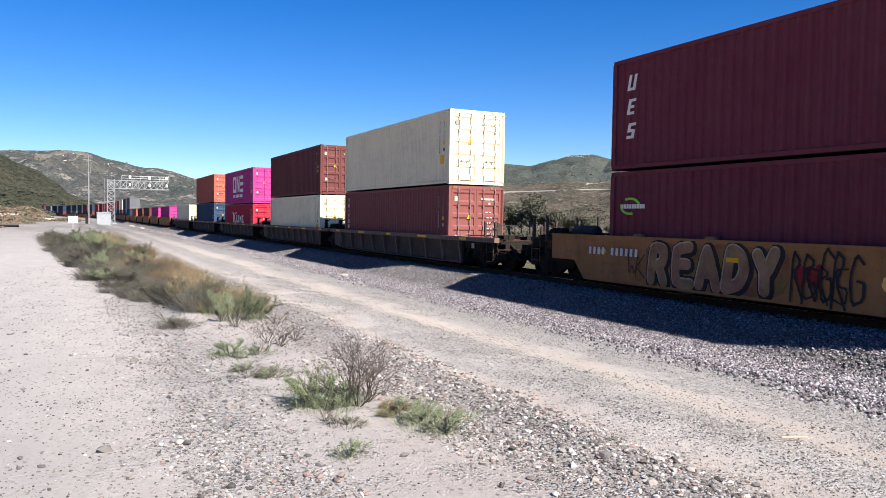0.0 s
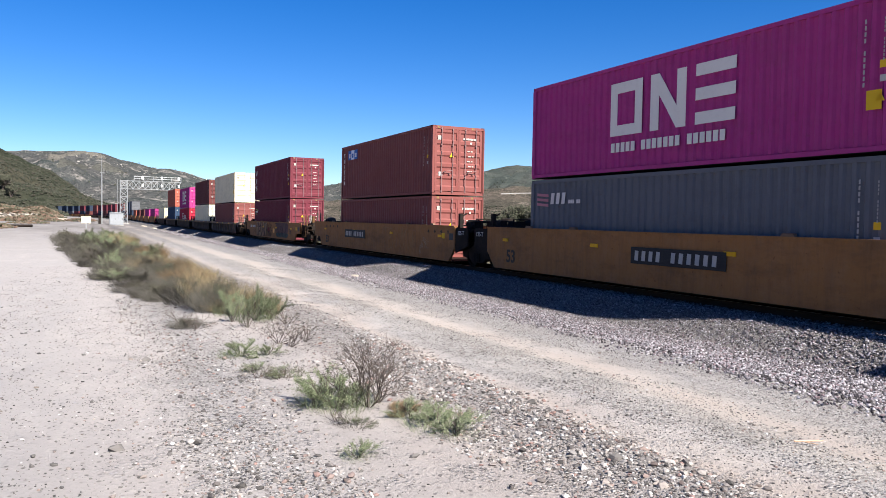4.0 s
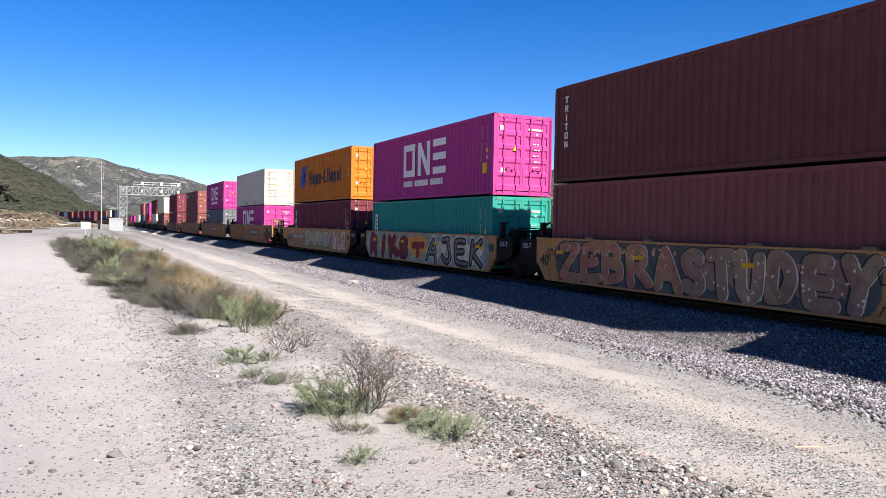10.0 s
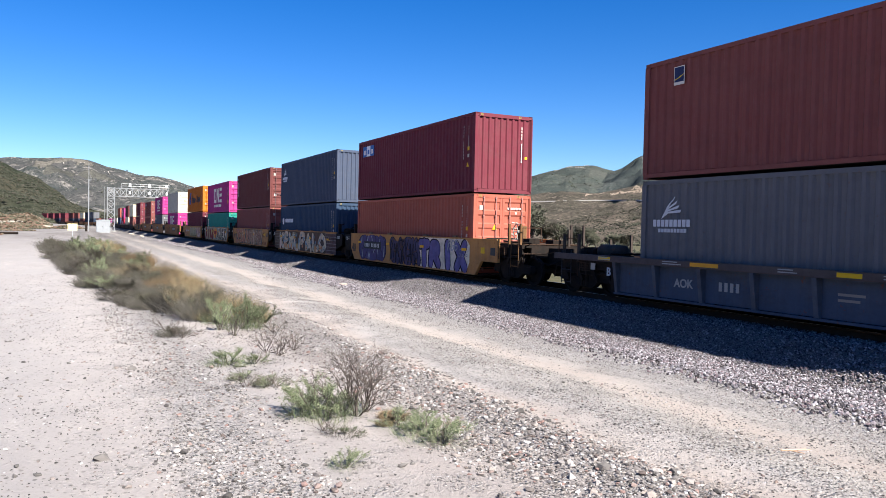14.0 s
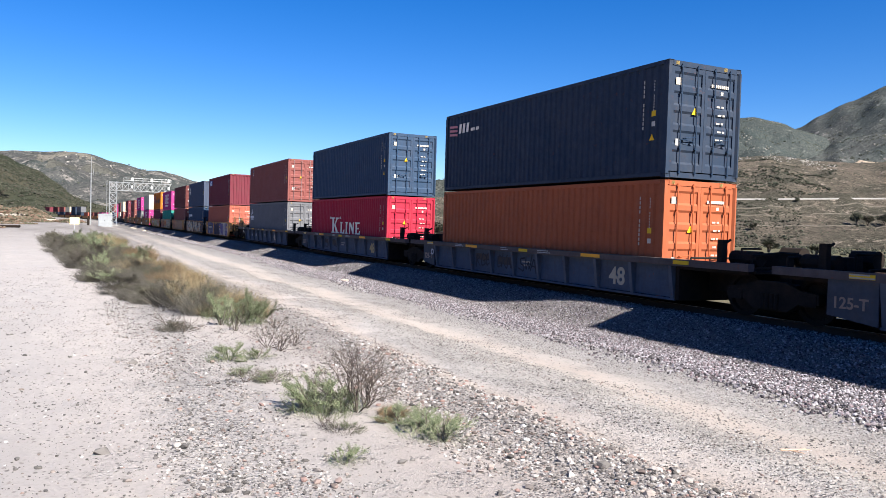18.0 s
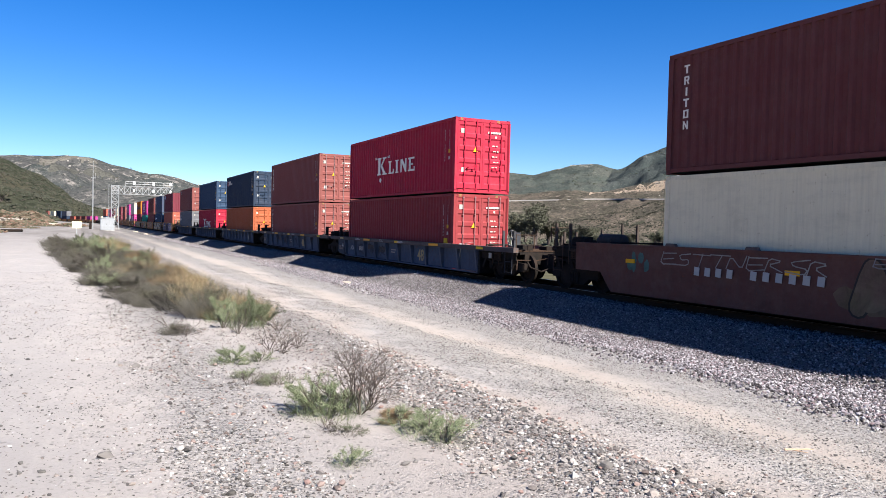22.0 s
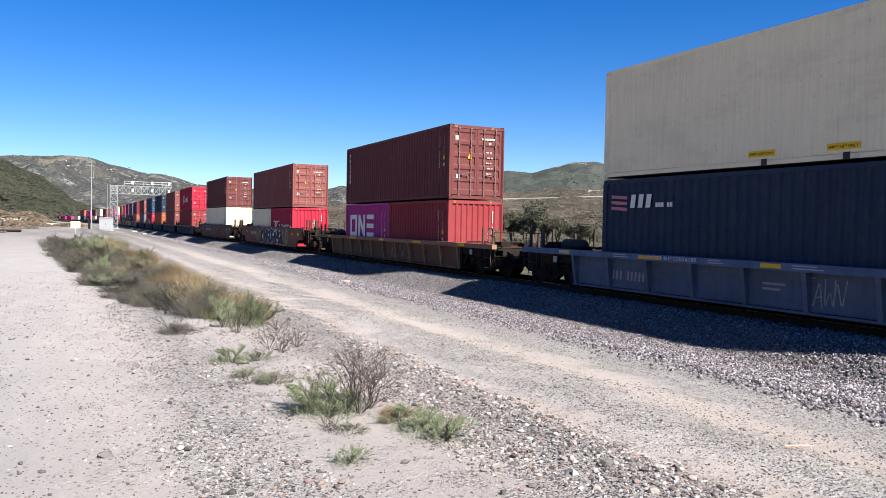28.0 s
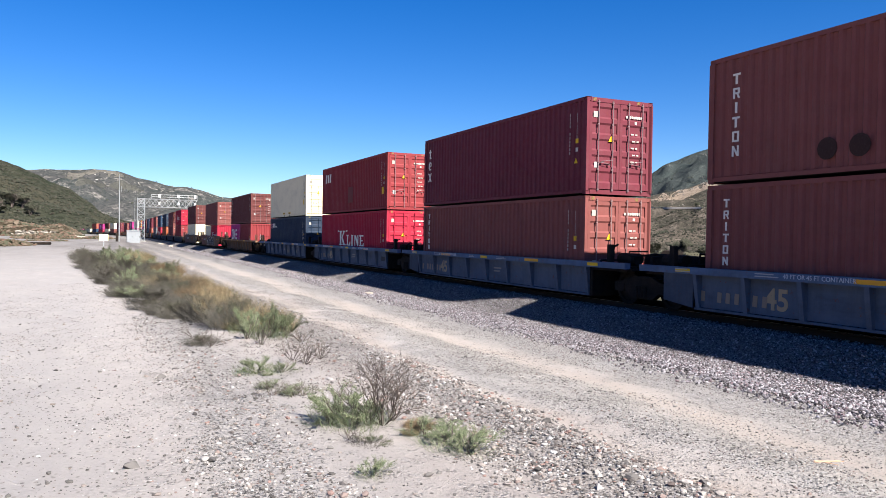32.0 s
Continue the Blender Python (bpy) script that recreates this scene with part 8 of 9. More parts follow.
def lattice(s, p, q, wide, deep, bay, r=0.055, thin=0.03):
    """A square lattice beam from p to q."""
    p, q = Vector(p), Vector(q)
    way = (q - p).normalized()
    a = Vector((0, 1, 0)) if abs(way.y) < 0.9 else Vector((1, 0, 0))
    b = way.cross(a).normalized()
    corner = [a * (i * wide / 2) + b * (j * deep / 2) for i, j in ((-1, -1), (1, -1), (1, 1), (-1, 1))]
    for c in corner:
        s.rod(p + c, q + c, r, 6)
    n = max(1, round((q - p).length / bay))
    for k in range(n):
        u, v = p.lerp(q, k / n), p.lerp(q, (k + 1) / n)
        for i in range(4):
            c, d = corner[i], corner[(i + 1) % 4]
            s.rod(u + c, v + d, thin, 4)
            s.rod(u + d, v + c, thin, 4) if i % 2 else None
            s.rod(u + c, u + d, thin, 4)
    return s


G_Y, G_Z = 160.0, -0.3
gantry = tagged(new("signal_gantry"), "galvanised lattice cantilever gantry carrying signals over the track", "signal gantry")
gantry.location = (0, G_Y, G_Z)
part("mast", lattice(Solid(), (6.7, 0, 0), (6.7, 0, 8.7), 1.3, 1.3, 1.1, 0.065, 0.035).mesh("mast", GALV), gantry)
part("arm", lattice(Solid(), (6.1, 0, 7.75), (17.4, 0, 7.75), 1.2, 1.6, 1.15, 0.06, 0.03).mesh("arm", GALV), gantry)
part("footing", Solid().box(5.7, 7.7, -1, 1, -0.4, 0.15).mesh("footing", plain("concrete", (0.42, 0.40, 0.37), 0.9)), gantry)
rail_s = Solid()
for y in (-0.6, 0.6):
    for z in (9.05, 9.5):
        rail_s.rod((8.6, y, z), (17.4, y, z), 0.022, 5)
    for i in range(6):
        rail_s.rod((8.6 + 1.76 * i, y, 8.6), (8.6 + 1.76 * i, y, 9.5), 0.022, 5)
part("handrail", rail_s.mesh("handrail", GALV), gantry)
part("ladder", Solid().rod((5.6, 0, 0), (5.6, 0, 8.7), 0.03, 5).rod((5.6, 0.4, 0), (5.6, 0.4, 8.7), 0.03, 5).mesh("ladder", GALV), gantry)
for x in (10.1, 13.7, 16.9):
    for z, k in ((9.25, 0.62), (7.75, 0.5)):
        head = part("signal_head", kept(("head", k), lambda: Solid().box(-0.34 * k, 0.34 * k, -0.05, 0.3, -0.55 * k, 0.45 * k).lathe([(0.0, 0.12), (0.3 * k, 0.12), (0.3 * k, -0.12), (0, -0.12)], "y", (0, 0, 0.25 * k), 16).mesh("signal_head", plain("signal_white", (0.72, 0.73, 0.72), 0.5))), gantry, pose(x, -0.8, z))
mast = tagged(new("radio_mast"), "tall thin grey steel mast beside a cabinet", "mast")
mast.location = (2.25, 130.0, -0.05)
part("pole", Solid().rod((0, 0, 0), (0, 0, 8.2), 0.09, 10, 0.07).rod((0, 0, 8.2), (0, 0, 10.9), 0.045, 8, 0.03).mesh("pole", GALV), mast)
part("base_box", Solid().box(-0.5, -0.15, -0.3, 0.3, 0, 1.3).mesh("base_box", BLACK), mast)
part("antenna", Solid().rod((-0.3, 0, 8.2), (0.3, 0, 8.2), 0.03, 6).rod((0.3, 0, 8.0), (0.3, 0, 9.0), 0.025, 6).mesh("antenna", GALV), mast)
cab = tagged(new("signal_cabinet"), "grey metal signal cabinet standing beside the track", "cabinet")
cab.location = (4.1, 122.0, -0.1)
cab_m = plain("cabinet_grey", (0.27, 0.285, 0.30), 0.45, 3)
part("body", Solid().box(-0.95, 0.95, -0.6, 0.6, 0.1, 1.85).mesh("body", cab_m), cab)
part("roof", Solid().prism([(-1.05, 1.85), (1.05, 1.85), (1.0, 1.95), (0, 2.05), (-1.0, 1.95)], "y", -0.7, 0.7).mesh("roof", cab_m), cab)
for x in (-0.92, 0.02):
    door = part("door", kept("cab_door", lambda: Solid().box(0, 0.9, -0.03, 0.0, 0.2, 1.78).mesh("door", cab_m)), cab, pose(x, -0.602, 0))
    part("handle", kept("cab_handle", lambda: Solid().box(0.78, 0.82, -0.08, -0.03, 0.9, 1.1).mesh("handle", BLACK)), door)
part("plinth", Solid().box(-0.98, 0.98, -0.65, 0.65, -0.2, 0.1).mesh("plinth", plain("plinth_concrete", (0.4, 0.38, 0.35), 0.9)), cab)
sign = tagged(new("marker_sign"), "small pale yellow blank marker sign on a thin post", "sign")
sign.location = (0.0, 69.0, 0.0)
part("post", Solid().box(-0.03, 0.03, -0.02, 0.02, 0, 1.0).mesh("post", GALV), sign)
part("board", Solid().box(-0.36, 0.36, -0.03, -0.01, 0.85, 1.42).mesh("board", plain("faded_yellow", (0.72, 0.66, 0.36), 0.6, 2)), sign)

# ---- banks and litter at the far end of the path ----


def mound(name, x, y, wx, wy, h, material, label, seed=0.0):
    v, f, n = [], [], 26
    for j in range(n + 1):
        for i in range(n + 1):
            u, w = 2 * i / n - 1, 2 * j / n - 1
            r = math.hypot(u, w)
            z = h * max(0.0, 1 - r * r) ** 0.8 * (1 + 0.5 * noise.noise((u * 2.5 + seed, w * 2.5, 1))) - 0.15 * (r > 0.9)
            v.append((x + u * wx, y + w * wy, ground_z(x + u * wx, y + w * wy) + z))
    f = [(j * (n + 1) + i, j * (n + 1) + i + 1, (j + 1) * (n + 1) + i + 1, (j + 1) * (n + 1) + i) for j in range(n) for i in range(n)]
    me = bpy.data.meshes.new(name)
    me.from_pydata(v, [], f)
    me.polygons.foreach_set("use_smooth", [True] * len(f))
    me.materials.append(material)
    return tagged(new(name, me), label, "bank", kind="structure")


BRUSHY = hill_material("brown_brush", (0.085, 0.072, 0.046), (0.135, 0.100, 0.070), (0.24, 0.19, 0.145), 0.62, 0.25)
SANDY = plain("bare_sand", (0.40, 0.33, 0.25), 0.95, 0.6, 0.2)
GREENISH = hill_material("low_green_weeds", (0.055, 0.062, 0.034), (0.095, 0.088, 0.052), (0.20, 0.175, 0.13), 0.64, 0.4)
mound("bank_1", -10.2, 168, 5.6, 11, 0.85, BRUSHY, "low bank of dry brown brush", 1.0)
mound("bank_2", -22, 250, 15, 26, 2.6, BRUSHY, "brown brushy earth bank beyond the path", 4.0)
mound("bank_3", -1.0, 175, 3.0, 10, 0.5, GREENISH, "low patch of green brown weeds", 7.0)
mound("bank_4", -46, 330, 30, 40, 6.0, BRUSHY, "earth bank at the foot of the hill", 9.0)
mound("bank_5", -10.5, 92, 3.4, 9, 0.5, GREENISH, "low green weeds beside the path", 2.0)
mound("bank_6", -7.5, 215, 5.5, 14, 0.35, SANDY, "bare pale sand patch", 3.0)
mound("bank_7", -21, 400, 10, 60, 4.2, BRUSHY, "brown bank hiding the far bend of the track", 5.0)


def brush(x, y, wx, wy, h, count, small, large, seed):
    """Brown and green bushes over a bank, and their like spilling round its foot."""
    r = np.random.default_rng(seed)
    a, d = r.uniform(0, 2 * math.pi, count), np.sqrt(r.uniform(0, 1.25, count))
    xy = np.stack([x + wx * d * np.cos(a), y + wy * d * np.sin(a)], 1)
    z = [ground_z(p, q) + h * max(0.0, 1 - k * k) ** 0.8 * 0.95 for (p, q), k in zip(xy, d)]
    stones("brush", xy, r.uniform(small, large, count), BRUSH, "dry brown and green brush on a low bank", False, 0.75, 0.3, high=z)


brush(-10.2, 168, 5.6, 11, 0.85, 700, 0.3, 0.9, 1)
brush(-22, 250, 15, 26, 2.6, 1500, 0.4, 1.5, 2)
brush(-46, 330, 30, 40, 6.0, 1800, 0.7, 2.4, 3)
brush(-21, 400, 10, 60, 4.2, 900, 0.7, 2.2, 4)
brush(-1.0, 175, 3.0, 10, 0.5, 260, 0.25, 0.7, 5)
brush(-10.5, 92, 3.4, 9, 0.5, 420, 0.2, 0.6, 6)
brush(-8.0, 132, 2.6, 7, 0.0, 160, 0.2, 0.6, 7)
pale_rock = varied("pale_boulders", [(0.30, 0.26, 0.21), (0.24, 0.20, 0.16), (0.36, 0.32, 0.27)])
for i in range(46):
    x, y = -15.8 + turn.uniform(-5.0, 4.2), 222 + turn.uniform(-9, 9)
    d = turn.uniform(0.35, 1.2)
    me = kept(("boulder", i % 5), lambda: rock_mesh(i + 20))
    if me.materials[0] != pale_rock:
        me.materials[0] = pale_rock
    ob = tagged(new("boulder", me), "pale tan boulder heaped on a bank", "boulder", "heap of boulders")
    ob.matrix_basis = pose(x, y, 0.5 + turn.uniform(0, 0.9), turn.uniform(-20, 20), 0, turn.uniform(0, 360)) @ Matrix.Diagonal((d * 1.3, d, d * 1.2, 1))
pipe = tagged(new("pipe"), "length of black pipe lying on the dirt", "pipe")
part("tube", Solid().lathe([(0.15, -1.7), (0.15, 1.7), (0.12, 1.7), (0.12, -1.7), (0.15, -1.7)], "x", (0, 0, 0.12), 16).mesh("tube", BLACK), pipe)
pipe.matrix_basis = pose(-6.9, 95.0, ground_z(-6.9, 95) + 0.05, 0, 0, 35)
for x, y in ((9.6, 150), (10.1, 151.5), (9.9, 128), (8.35, 24.4)):
    ob = tagged(new("boulder", kept(("boulder", 0), lambda: rock_mesh(20))), "pale tan boulder beside the track", "boulder")
    ob.matrix_basis = pose(x, y, ground_z(x, y) + 0.06) @ Matrix.Diagonal((0.7, 0.6, 0.7, 1) if y > 50 else (0.3, 0.26, 0.22, 1))

# ---- what grows and lies on the hills ----
HILL = {h[0]: h for h in HILLS}


def on_hill(name, az, el):
    """The place on a hill that stands at this bearing and elevation from the path."""
    lo, hi = 0.0, 1.0
    for k in range(1, 121):
        x, y, z = hill_point(HILL[name], az, k / 120)
        if math.degrees(math.atan2(z - EYE[2], math.hypot(x, y))) >= el:
            lo, hi = (k - 1) / 120, k / 120
            break
    for _ in range(26):
        m = (lo + hi) / 2
        x, y, z = hill_point(HILL[name], az, m)
        if math.degrees(math.atan2(z - EYE[2], math.hypot(x, y))) < el:
            lo = m
        else:
            hi = m
    return Vector(hill_point(HILL[name], az, lo))


def scrub(name, hill, count, az0, az1, s0, s1, small, large, material, label, keep=-0.1, seed=1.0):
    r = np.random.default_rng(int(seed * 10) + count)
    pts = []
    for _ in range(count):
        p = hill_point(HILL[hill], r.uniform(az0, az1), s0 + (s1 - s0) * r.uniform() ** 0.8)
        if noise.noise((p[0] * 0.012, p[1] * 0.012, seed)) + 0.5 * noise.noise((p[0] * 0.05, p[1] * 0.05, seed)) > keep:
            pts.append(p)
    pts = np.array(pts)
    return stones(name, pts[:, :2], r.uniform(small, large, len(pts)), material, label, False, 0.8, 0.3, high=pts[:, 2])


scrub("scrub", "hill_6", 9500, 12, 60, 0.02, 0.98, 0.3, 1.1, SCRUB, "dark scrub bushes dotted over the foothill", -0.02, 1.3)
scrub("scrub", "hill_6", 6000, 28, 52, 0.01, 0.30, 0.3, 1.2, CHAPARRAL, "dense dark scrub below the highway", -0.3, 3.1)
scrub("scrub", "hill_4", 4200, 38, 54, 0.1, 0.99, 1.2, 3.2, SCRUB, "dark chaparral on the rounded mountain", -0.1, 4.7)
scrub("scrub", "hill_5", 4200, 49, 62, 0.1, 0.99, 1.2, 3.4, SCRUB, "dark chaparral on the steep mountain", 0.0, 5.7)
scrub("scrub", "hill_3", 3200, 25, 41, 0.05, 0.99, 1.2, 3.2, SCRUB, "dark chaparral on the green hill", -0.05, 6.7)
scrub("scrub", "hill_1", 15000, -12, 3, 0.02, 0.99, 0.6, 2.4, CHAPARRAL, "dense green chaparral on the low hill", -0.25, 7.7)
scrub("scrub", "hill_2", 3200, -6, 27, 0.05, 0.96, 1.5, 4.0, SCRUB, "sparse scrub on the distant ridge", 0.05, 8.7)
scrub("outcrops", "hill_5", 900, 50, 60, 0.25, 0.9, 0.9, 2.8, OUTCROP, "pale rock outcrops on the steep mountain", 0.15, 2.2)
scrub("outcrops", "hill_4", 1300, 43.5, 53, 0.30, 0.80, 0.8, 3.0, OUTCROP, "pale boulders scattered below the saddle", 0.08, 2.9)
scrub("outcrops", "hill_4", 160, 46.0, 47.1, 0.80, 0.90, 1.5, 5.0, OUTCROP, "pale bare rock scar on the mountain", -1.0, 3.9)
scrub("outcrops", "hill_4", 36, 47.0, 50.4, 0.965, 0.995, 1.0, 3.0, OUTCROP, "pale rocks along the summit", -1.0, 4.9)
scrub("outcrops", "hill_6", 2200, 42, 54, 0.45, 0.93, 0.4, 1.7, OUTCROP, "pale bare stones on the tan foothill", 0.12, 5.3)
scrub("scrub", "hill_6", 3000, 46.5, 54, 0.30, 0.85, 0.8, 2.2, CHAPARRAL, "dark green thickets on the tan foothill", 0.05, 11.3)
scrub("outcrops", "hill_6", 700, 43.5, 53, 0.72, 0.97, 0.6, 2.4, OUTCROP, "pale rocks along the foothill crest", 0.1, 12.1)
scrub("outcrops", "hill_3", 90, 34.8, 37.4, 0.90, 0.985, 1.2, 4.0, OUTCROP, "pale outcrops near the hilltop", -1.0, 6.3)

scrub("outcrops", "hill_2", 700, -4, 8, 0.45, 0.97, 1.5, 6.0, OUTCROP, "pale bare patches on the distant ridge", 0.2, 7.3)

floor_r = np.random.default_rng(77)
fa, fr = np.radians(floor_r.uniform(16, 62, 6500)), floor_r.uniform(70, 270, 6500)
valley_xy = np.stack([fr * np.sin(fa), fr * np.cos(fa)], 1)
valley_xy = clumped(valley_xy[valley_xy[:, 0] > 24], 0.03, -0.1, 3.0)
stones("scrub", valley_xy, floor_r.uniform(0.3, 1.3, len(valley_xy)), CHAPARRAL, "low dark brush on the valley floor", False, 0.8, 0.3)


def hill_grid(spec):
    """The bearings at which a hill is built."""
    a0, a1 = spec[1][0][0], spec[1][-1][0]
    az = [a0]
    while az[-1] < a1:
        az.append(min(a1, az[-1] + (0.22 if -8 < az[-1] < 60 else 2.0)))
    return az


GRIDS = {h[0]: hill_grid(h) for h in HILLS}


def on_surface(hill, az, s):
    """The place on the built slope at a bearing and a share of its depth."""
    spec, grid = HILL[hill], GRIDS[hill]
    i = max(0, min(len(grid) - 2, int(np.searchsorted(grid, az)) - 1))
    u = (az - grid[i]) / (grid[i + 1] - grid[i])
    j = min(43, max(0, int(s * 44)))
    w = s * 44 - j
    p = [[Vector(kept(("slope", hill, i + a, j + b), lambda: hill_point(spec, grid[i + a], (j + b) / 44))) for b in (0, 1)] for a in (0, 1)]
    return p[0][0].lerp(p[1][0], u).lerp(p[0][1].lerp(p[1][1], u), w)


def along_slope(hill, path, step=0.11):
    """Bearings along a path given by bearing and elevation, with their smoothed depth on the slope."""
    spec = HILL[hill]
    az = list(np.arange(path[0][0], path[-1][0], step))
    depth = []
    for a in az:
        p = on_hill(hill, a, float(np.interp(a, [q[0] for q in path], [q[1] for q in path])))
        depth.append((math.hypot(p.x, p.y) - spec[2]) / (spec[3] - spec[2]))
    for pad, how in ((9, np.median), (7, np.mean), (7, np.mean)):
        wide = np.pad(np.array(depth), pad, mode="edge")
        depth = [how(wide[k:k + 2 * pad + 1]) for k in range(len(az))]
    return az, depth


def band(name, hill, path, lift, deep, material, label, ragged=0.0):
    """A road or bare cut that lies on a slope."""
    spec = HILL[hill]
    rows, v = 7, []
    az, along = along_slope(hill, path)
    for a, s in zip(az, along):
        taper = min(1.0, (a - az[0]) * 2.5, (az[-1] - a) * 2.5) if ragged else 1.0
        reach = deep * max(0.05, taper) * (1 + ragged * noise.noise((a * 1.7, 3.0, deep)) + 0.5 * ragged * noise.noise((a * 6, 1.0, deep)))
        for k in range(rows + 1):
            p = on_surface(hill, a, min(0.995, s + reach * k / rows / (spec[3] - spec[2])))
            v.append((p.x, p.y, p.z + (lift if 0 < k < rows else -0.3)))
    n = rows + 1
    f = [(i * n + k, i * n + k + 1, (i + 1) * n + k + 1, (i + 1) * n + k) for i in range(len(az) - 1) for k in range(rows)]
    me = bpy.data.meshes.new(name)
    me.from_pydata(v, [], f)
    me.polygons.foreach_set("use_smooth", [True] * len(f))
    me.materials.append(material)
    return tagged(new(name, me), label, "road", kind="structure")


def highway(name, hill, path, wide, material, label):
    """A level road on its own embankment, with a low kerb wall on the valley side."""
    spec = HILL[hill]
    az, along = along_slope(hill, path)
    outline = [(-3.2, -0.6), (-0.4, 0.55), (0.0, 0.55), (0.0, 0.0), (wide, 0.0), (wide, -5.0)]
    v, n = [], len(outline)
    for a, s in zip(az, along):
        el = float(np.interp(a, [q[0] for q in path], [q[1] for q in path]))
        r = spec[2] + (spec[3] - spec[2]) * s
        z = EYE[2] + r * math.tan(radians(el))
        v += [((r + d) * math.sin(radians(a)), (r + d) * math.cos(radians(a)), z + h) for d, h in outline]
    f = [(i * n + k, i * n + k + 1, (i + 1) * n + k + 1, (i + 1) * n + k) for i in range(len(az) - 1) for k in range(n - 1)]
    me = bpy.data.meshes.new(name)
    me.from_pydata(v, [], f)
    me.materials.append(material)
    road = tagged(new(name, me), label, "road", kind="structure")
    skirt = [tuple(Vector(v[i * n]) + Vector((math.sin(radians(a)), math.cos(radians(a)), 0)) * d + Vector((0, 0, h))) for i, a in enumerate(az) for d, h in ((0.0, 0.3), (-16.0, -8.0))]
    me = bpy.data.meshes.new("embankment")
    me.from_pydata(skirt, [], [(2 * i, 2 * i + 1, 2 * i + 3, 2 * i + 2) for i in range(len(az) - 1)])
    me.materials.append(spec[5])
    part("embankment", me, road)
    return road


CONCRETE = plain("highway_concrete", (0.22, 0.205, 0.19), 0.9, 0.4)
TERRACE = plain("terrace_earth", (0.108, 0.092, 0.072), 1.0, 0.3, 0.5)
EARTH = hill_material("bare_cut_earth", (0.30, 0.235, 0.175), (0.36, 0.285, 0.225), (0.42, 0.35, 0.29), 0.60, 0.03)
SCAR = plain("bare_rock_scar", (0.30, 0.265, 0.245), 1.0, 0.12, 0.45, 0.4)
highway("road_1", "hill_6", [(30, 2.05), (37.5, 2.35), (43.4, 2.4), (47.8, 2.47), (54.8, 2.6), (62, 2.65)], 7.0, CONCRETE, "pale highway running along the foothill")
band("road_2", "hill_6", [(48.5, 0.58), (52, 0.72), (56, 0.8), (62, 0.9)], 0.2, 1.2, TERRACE, "pale lower road across the valley side")
band("road_3", "hill_6", [(37.2, 2.62), (39.4, 2.85), (41, 2.95), (42.9, 3.25), (44.9, 3.75)], 0.4, 130, EARTH, "bare tan earth cut climbing the slope", 0.6)
band("road_4", "hill_5", [(54.2, 4.75), (55.1, 4.97), (57.4, 5.06), (60, 5.2)], 1.0, 5, EARTH, "pale road cut high on the mountain")
for k, (el, deep) in enumerate(((2.1, 0.9), (1.6, 0.8))):
    band("road_%d" % (5 + k), "hill_6", [(47.0 + 0.9 * k, el - 0.32), (54.6, el), (61, el + 0.1)], 0.2, deep, TERRACE, "faint terrace path across the slope")
band("road_7", "hill_6", [(41.0, 3.05), (43.2, 3.0), (45.2, 3.3), (47.5, 3.2)], 0.3, 2.2, EARTH, "dirt track on the tan foothill")
band("road_8", "hill_6", [(46.3, 2.75), (47.6, 3.4), (48.6, 4.2)], 0.3, 9, EARTH, "bare eroded streak on the tan foothill", 0.7)
scrub("outcrops", "hill_4", 420, 45.8, 47.2, 0.80, 0.92, 2.0, 7.0, SCAR, "pale bare rock scar on the mountain", -1.0, 3.7)
band("scar_2", "hill_2", [(-2.7, 3.62), (-1.4, 3.78), (0.2, 3.9), (1.3, 3.78)], 3.0, 210, hill_material("bare_tan_ridge", (0.085, 0.082, 0.072), (0.150, 0.138, 0.118), (0.22, 0.20, 0.175), 0.6, 0.01), "pale bare ground along the ridge top", 0.6)
band("scar_3", "hill_2", [(-1.8, 3.0), (0.5, 3.15), (2.4, 2.9)], 3.0, 60, hill_material("bare_tan_slope", (0.060, 0.062, 0.056), (0.085, 0.082, 0.072), (0.15, 0.14, 0.12), 0.6, 0.01), "thin pale slope below the ridge", 0.8)

# ---- trees ----


def tree_pieces(seed, leaf=CROWN):
    rng = random.Random(seed)
    s = Solid()
    net = []
    todo = []
    for k in range(rng.choice((2, 3))):
        a = rng.uniform(0, 6.28)
        todo.append((Vector((0.02 * math.cos(a), 0.02 * math.sin(a), 0)), Vector((0.28 * math.cos(a), 0.28 * math.sin(a), 1)).normalized(), 0.3, 0.03, 0))
    while todo:
        p, d, length, r, level = todo.pop()
        q = p + d * length
        s.rod(p, q, r, 5, r * 0.7)
        if level >= 1:
            net.append((p, q, r, r))
        if level < 4:
            for _ in range(3):
                nd = (d + Vector((rng.gauss(0, 0.55), rng.gauss(0, 0.55), rng.gauss(0.1, 0.3)))).normalized()
                todo.append((p.lerp(q, rng.uniform(0.5, 1.0)), nd, length * rng.uniform(0.6, 0.85), r * 0.62, level + 1))
    trunk = bpy.data.meshes.new("trunk")
    trunk.from_pydata(s.v, [], s.f)
    trunk.materials.append(TWIG)
    return trunk, leaves_mesh(net, 6500, 0.03, rng, leaf, 0.5)


def plant_tree(p, high, wide, i, what):
    trunk, crown = kept(("tree", i % 4), lambda: tree_pieces(40 + i % 4))
    top = tagged(new("tree"), what, "tree", "trees across the valley")
    top.matrix_basis = pose(p[0], p[1], p[2] - 0.1, 0, 0, i * 77) @ Matrix.Diagonal((wide * 0.9, wide * 0.9, high * 0.95, 1))
    part("trunk", trunk, top)
    tagged(part("crown", crown, top), kind="stuff")


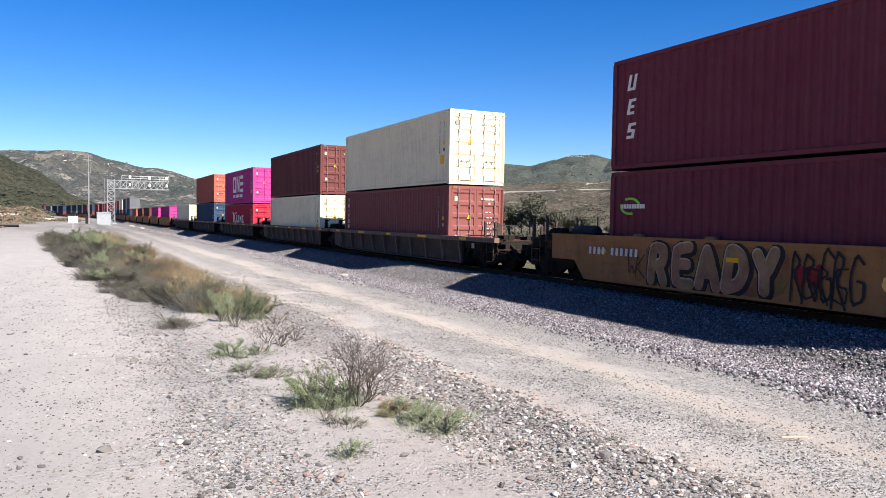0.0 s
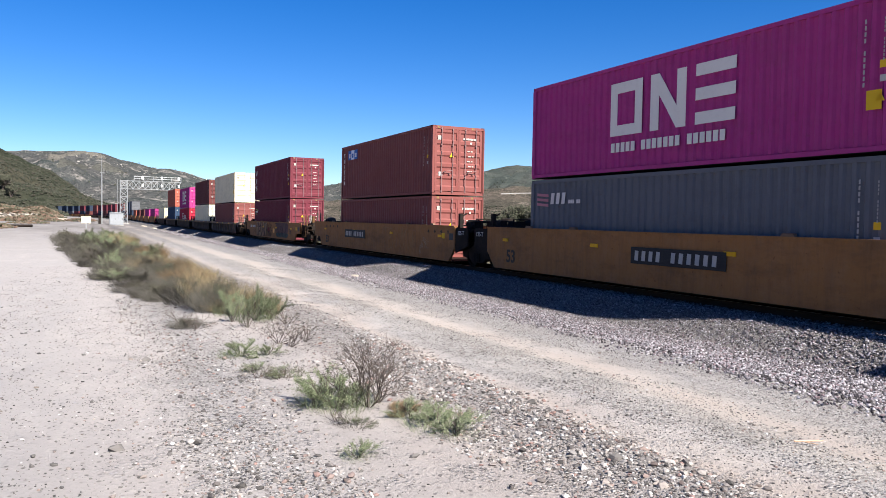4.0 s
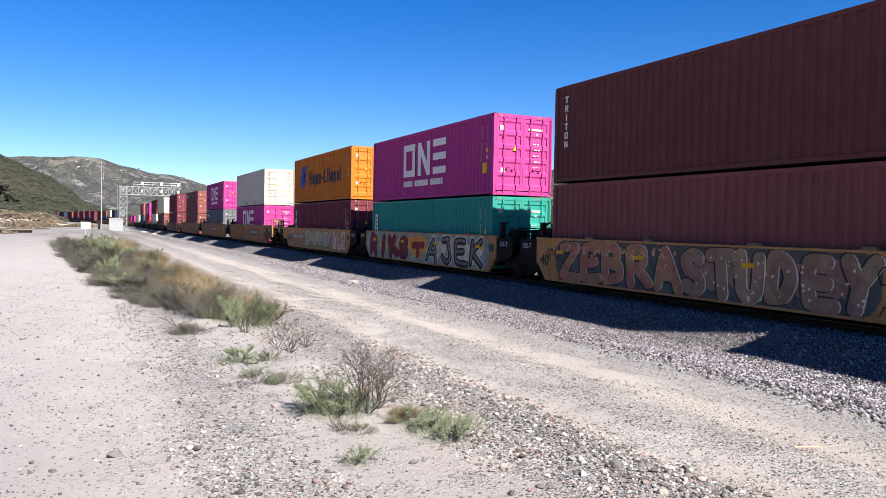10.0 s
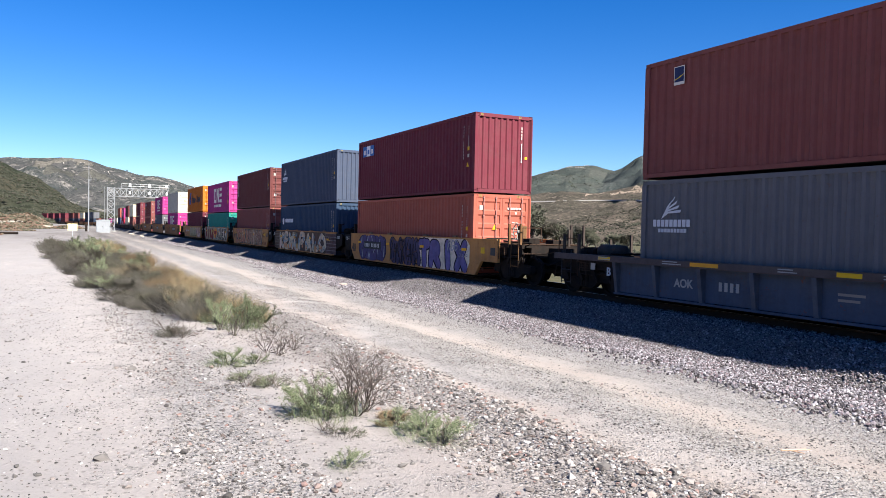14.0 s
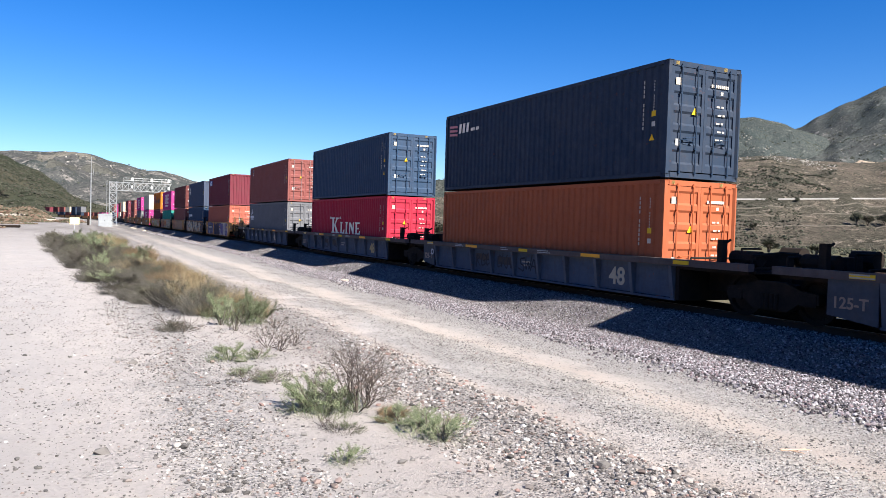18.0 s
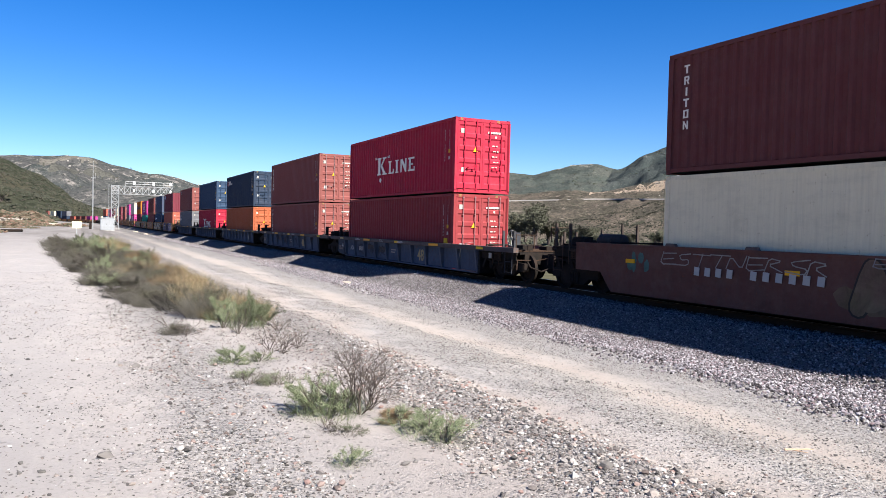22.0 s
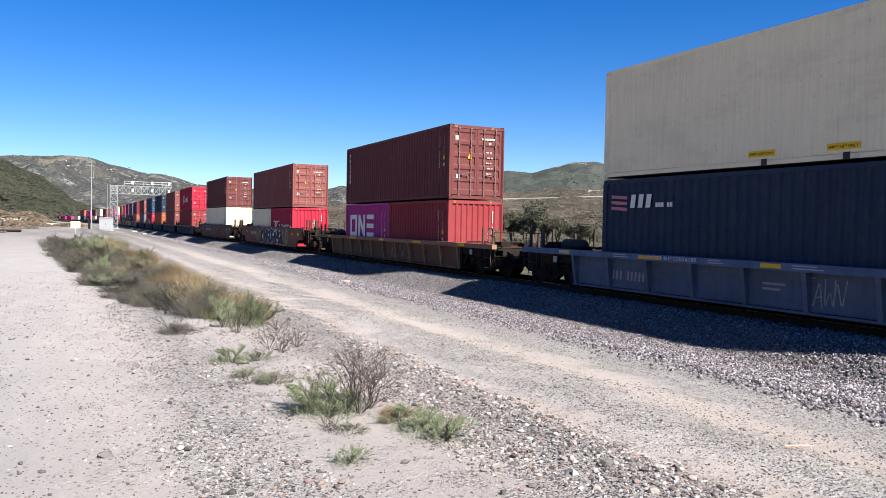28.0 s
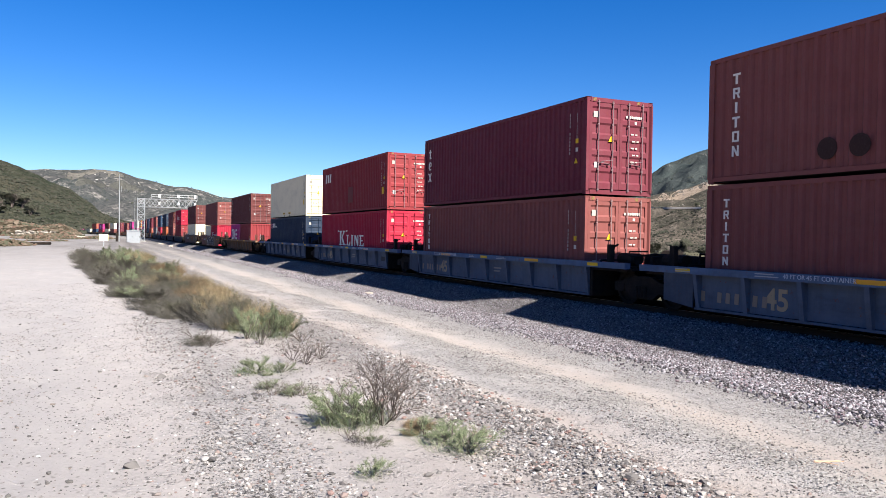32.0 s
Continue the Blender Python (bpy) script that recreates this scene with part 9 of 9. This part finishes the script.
for i, (az, r, h, w) in enumerate(((31.6, 150, 8.6, 7), (33.3, 146, 8.8, 8), (35.1, 152, 6.6, 6), (36.7, 140, 4.6, 5), (38.2, 150, 3.8, 4), (30.2, 160, 6.5, 6), (28.4, 165, 6, 6), (40.5, 158, 3.5, 4), (26.0, 170, 5.5, 6), (42.2, 165, 4.2, 4.5), (44.0, 170, 3.2, 4), (32.5, 170, 7.5, 8), (34.2, 165, 7.0, 7), (37.4, 162, 4.4, 5), (39.3, 168, 4.0, 5), (45.6, 160, 3.6, 5), (47.2, 168, 3.2, 4.5), (50.0, 165, 3.0, 4.5), (53.0, 160, 2.8, 4))):
    x, y = r * math.sin(radians(az)), r * math.cos(radians(az))
    plant_tree((x, y, ground_z(x, y)), h * 1.3, w * 1.25, i, "grey-green valley tree behind the railway")
for i, (hill, az, el, h, w) in enumerate((("hill_6", 55.4, 0.85, 7.0, 7), ("hill_6", 56.0, 0.85, 6.5, 7), ("hill_6", 57.0, 0.9, 6.0, 6.5), ("hill_6", 43.4, 2.45, 5.0, 6), ("hill_6", 45.0, 2.7, 5, 5), ("hill_6", 51.7, 2.3, 4, 4), ("hill_6", 49.0, 0.3, 4, 4), ("hill_1", -5.6, 1.5, 15, 18), ("hill_1", -5.0, 1.4, 14, 16), ("hill_1", -6.2, 1.7, 15, 17), ("hill_1", -4.5, 1.0, 10, 13), ("hill_1", -6.4, 1.0, 12, 14))):
    plant_tree(on_hill(hill, az, el), h, w, i + 1, "dark green tree on the hillside")

# ---- ties under the rails ----
TIE = plain("creosoted_timber", (0.09, 0.075, 0.065), 0.9, 9, 0.4, 0.4)
tie_mesh = Solid().box(-1.3, 1.3, -0.115, 0.115, -0.36, -0.18).mesh("tie", TIE)
for k in range(260):
    part("tie", tie_mesh, track, pose(TRACK_X, -6 + 0.52 * k, RAIL_TOP, 0, 0, turn.uniform(-0.6, 0.6)))


# ---- what moves ----


RUN_T, RUN_M = [0, 3, 6, 9, 32], [0.0, 36.3, 72.35, 108.2, 382.45]


def run(t):
    """How far the train has run, in metres."""
    return float(np.interp(t, RUN_T, RUN_M))


def motions():
    for ob, s, z in MOVERS:
        if s + run(32) < BEND_AT:
            times = (0, 3, 6, 9, 20.5, 32)
        else:
            times = tuple(range(0, 33, 2))
        walk(ob, [(t, on_track(s + run(t), z)) for t in times])
    rate = 274.25 / 23.0 / WHEEL_R
    for axle, s in WHEELS:
        begin, end = float(np.interp(-6 - s, RUN_M, RUN_T)), float(np.interp(48 - s, RUN_M, RUN_T))
        if end - begin < 0.3:
            continue
        at = axle.location
        rows = [(0.0, pose(at.x, at.y, at.z))] if begin > 0.05 else []
        k = 0
        while begin + k / 30 <= end:
            rows.append((begin + k / 30, pose(at.x, at.y, at.z, -math.degrees(rate * k / 30))))
            k += 1
        if rows[-1][0] < 31.95:
            rows.append((32.0, rows[-1][1]))
        walk(axle, rows)


motions()
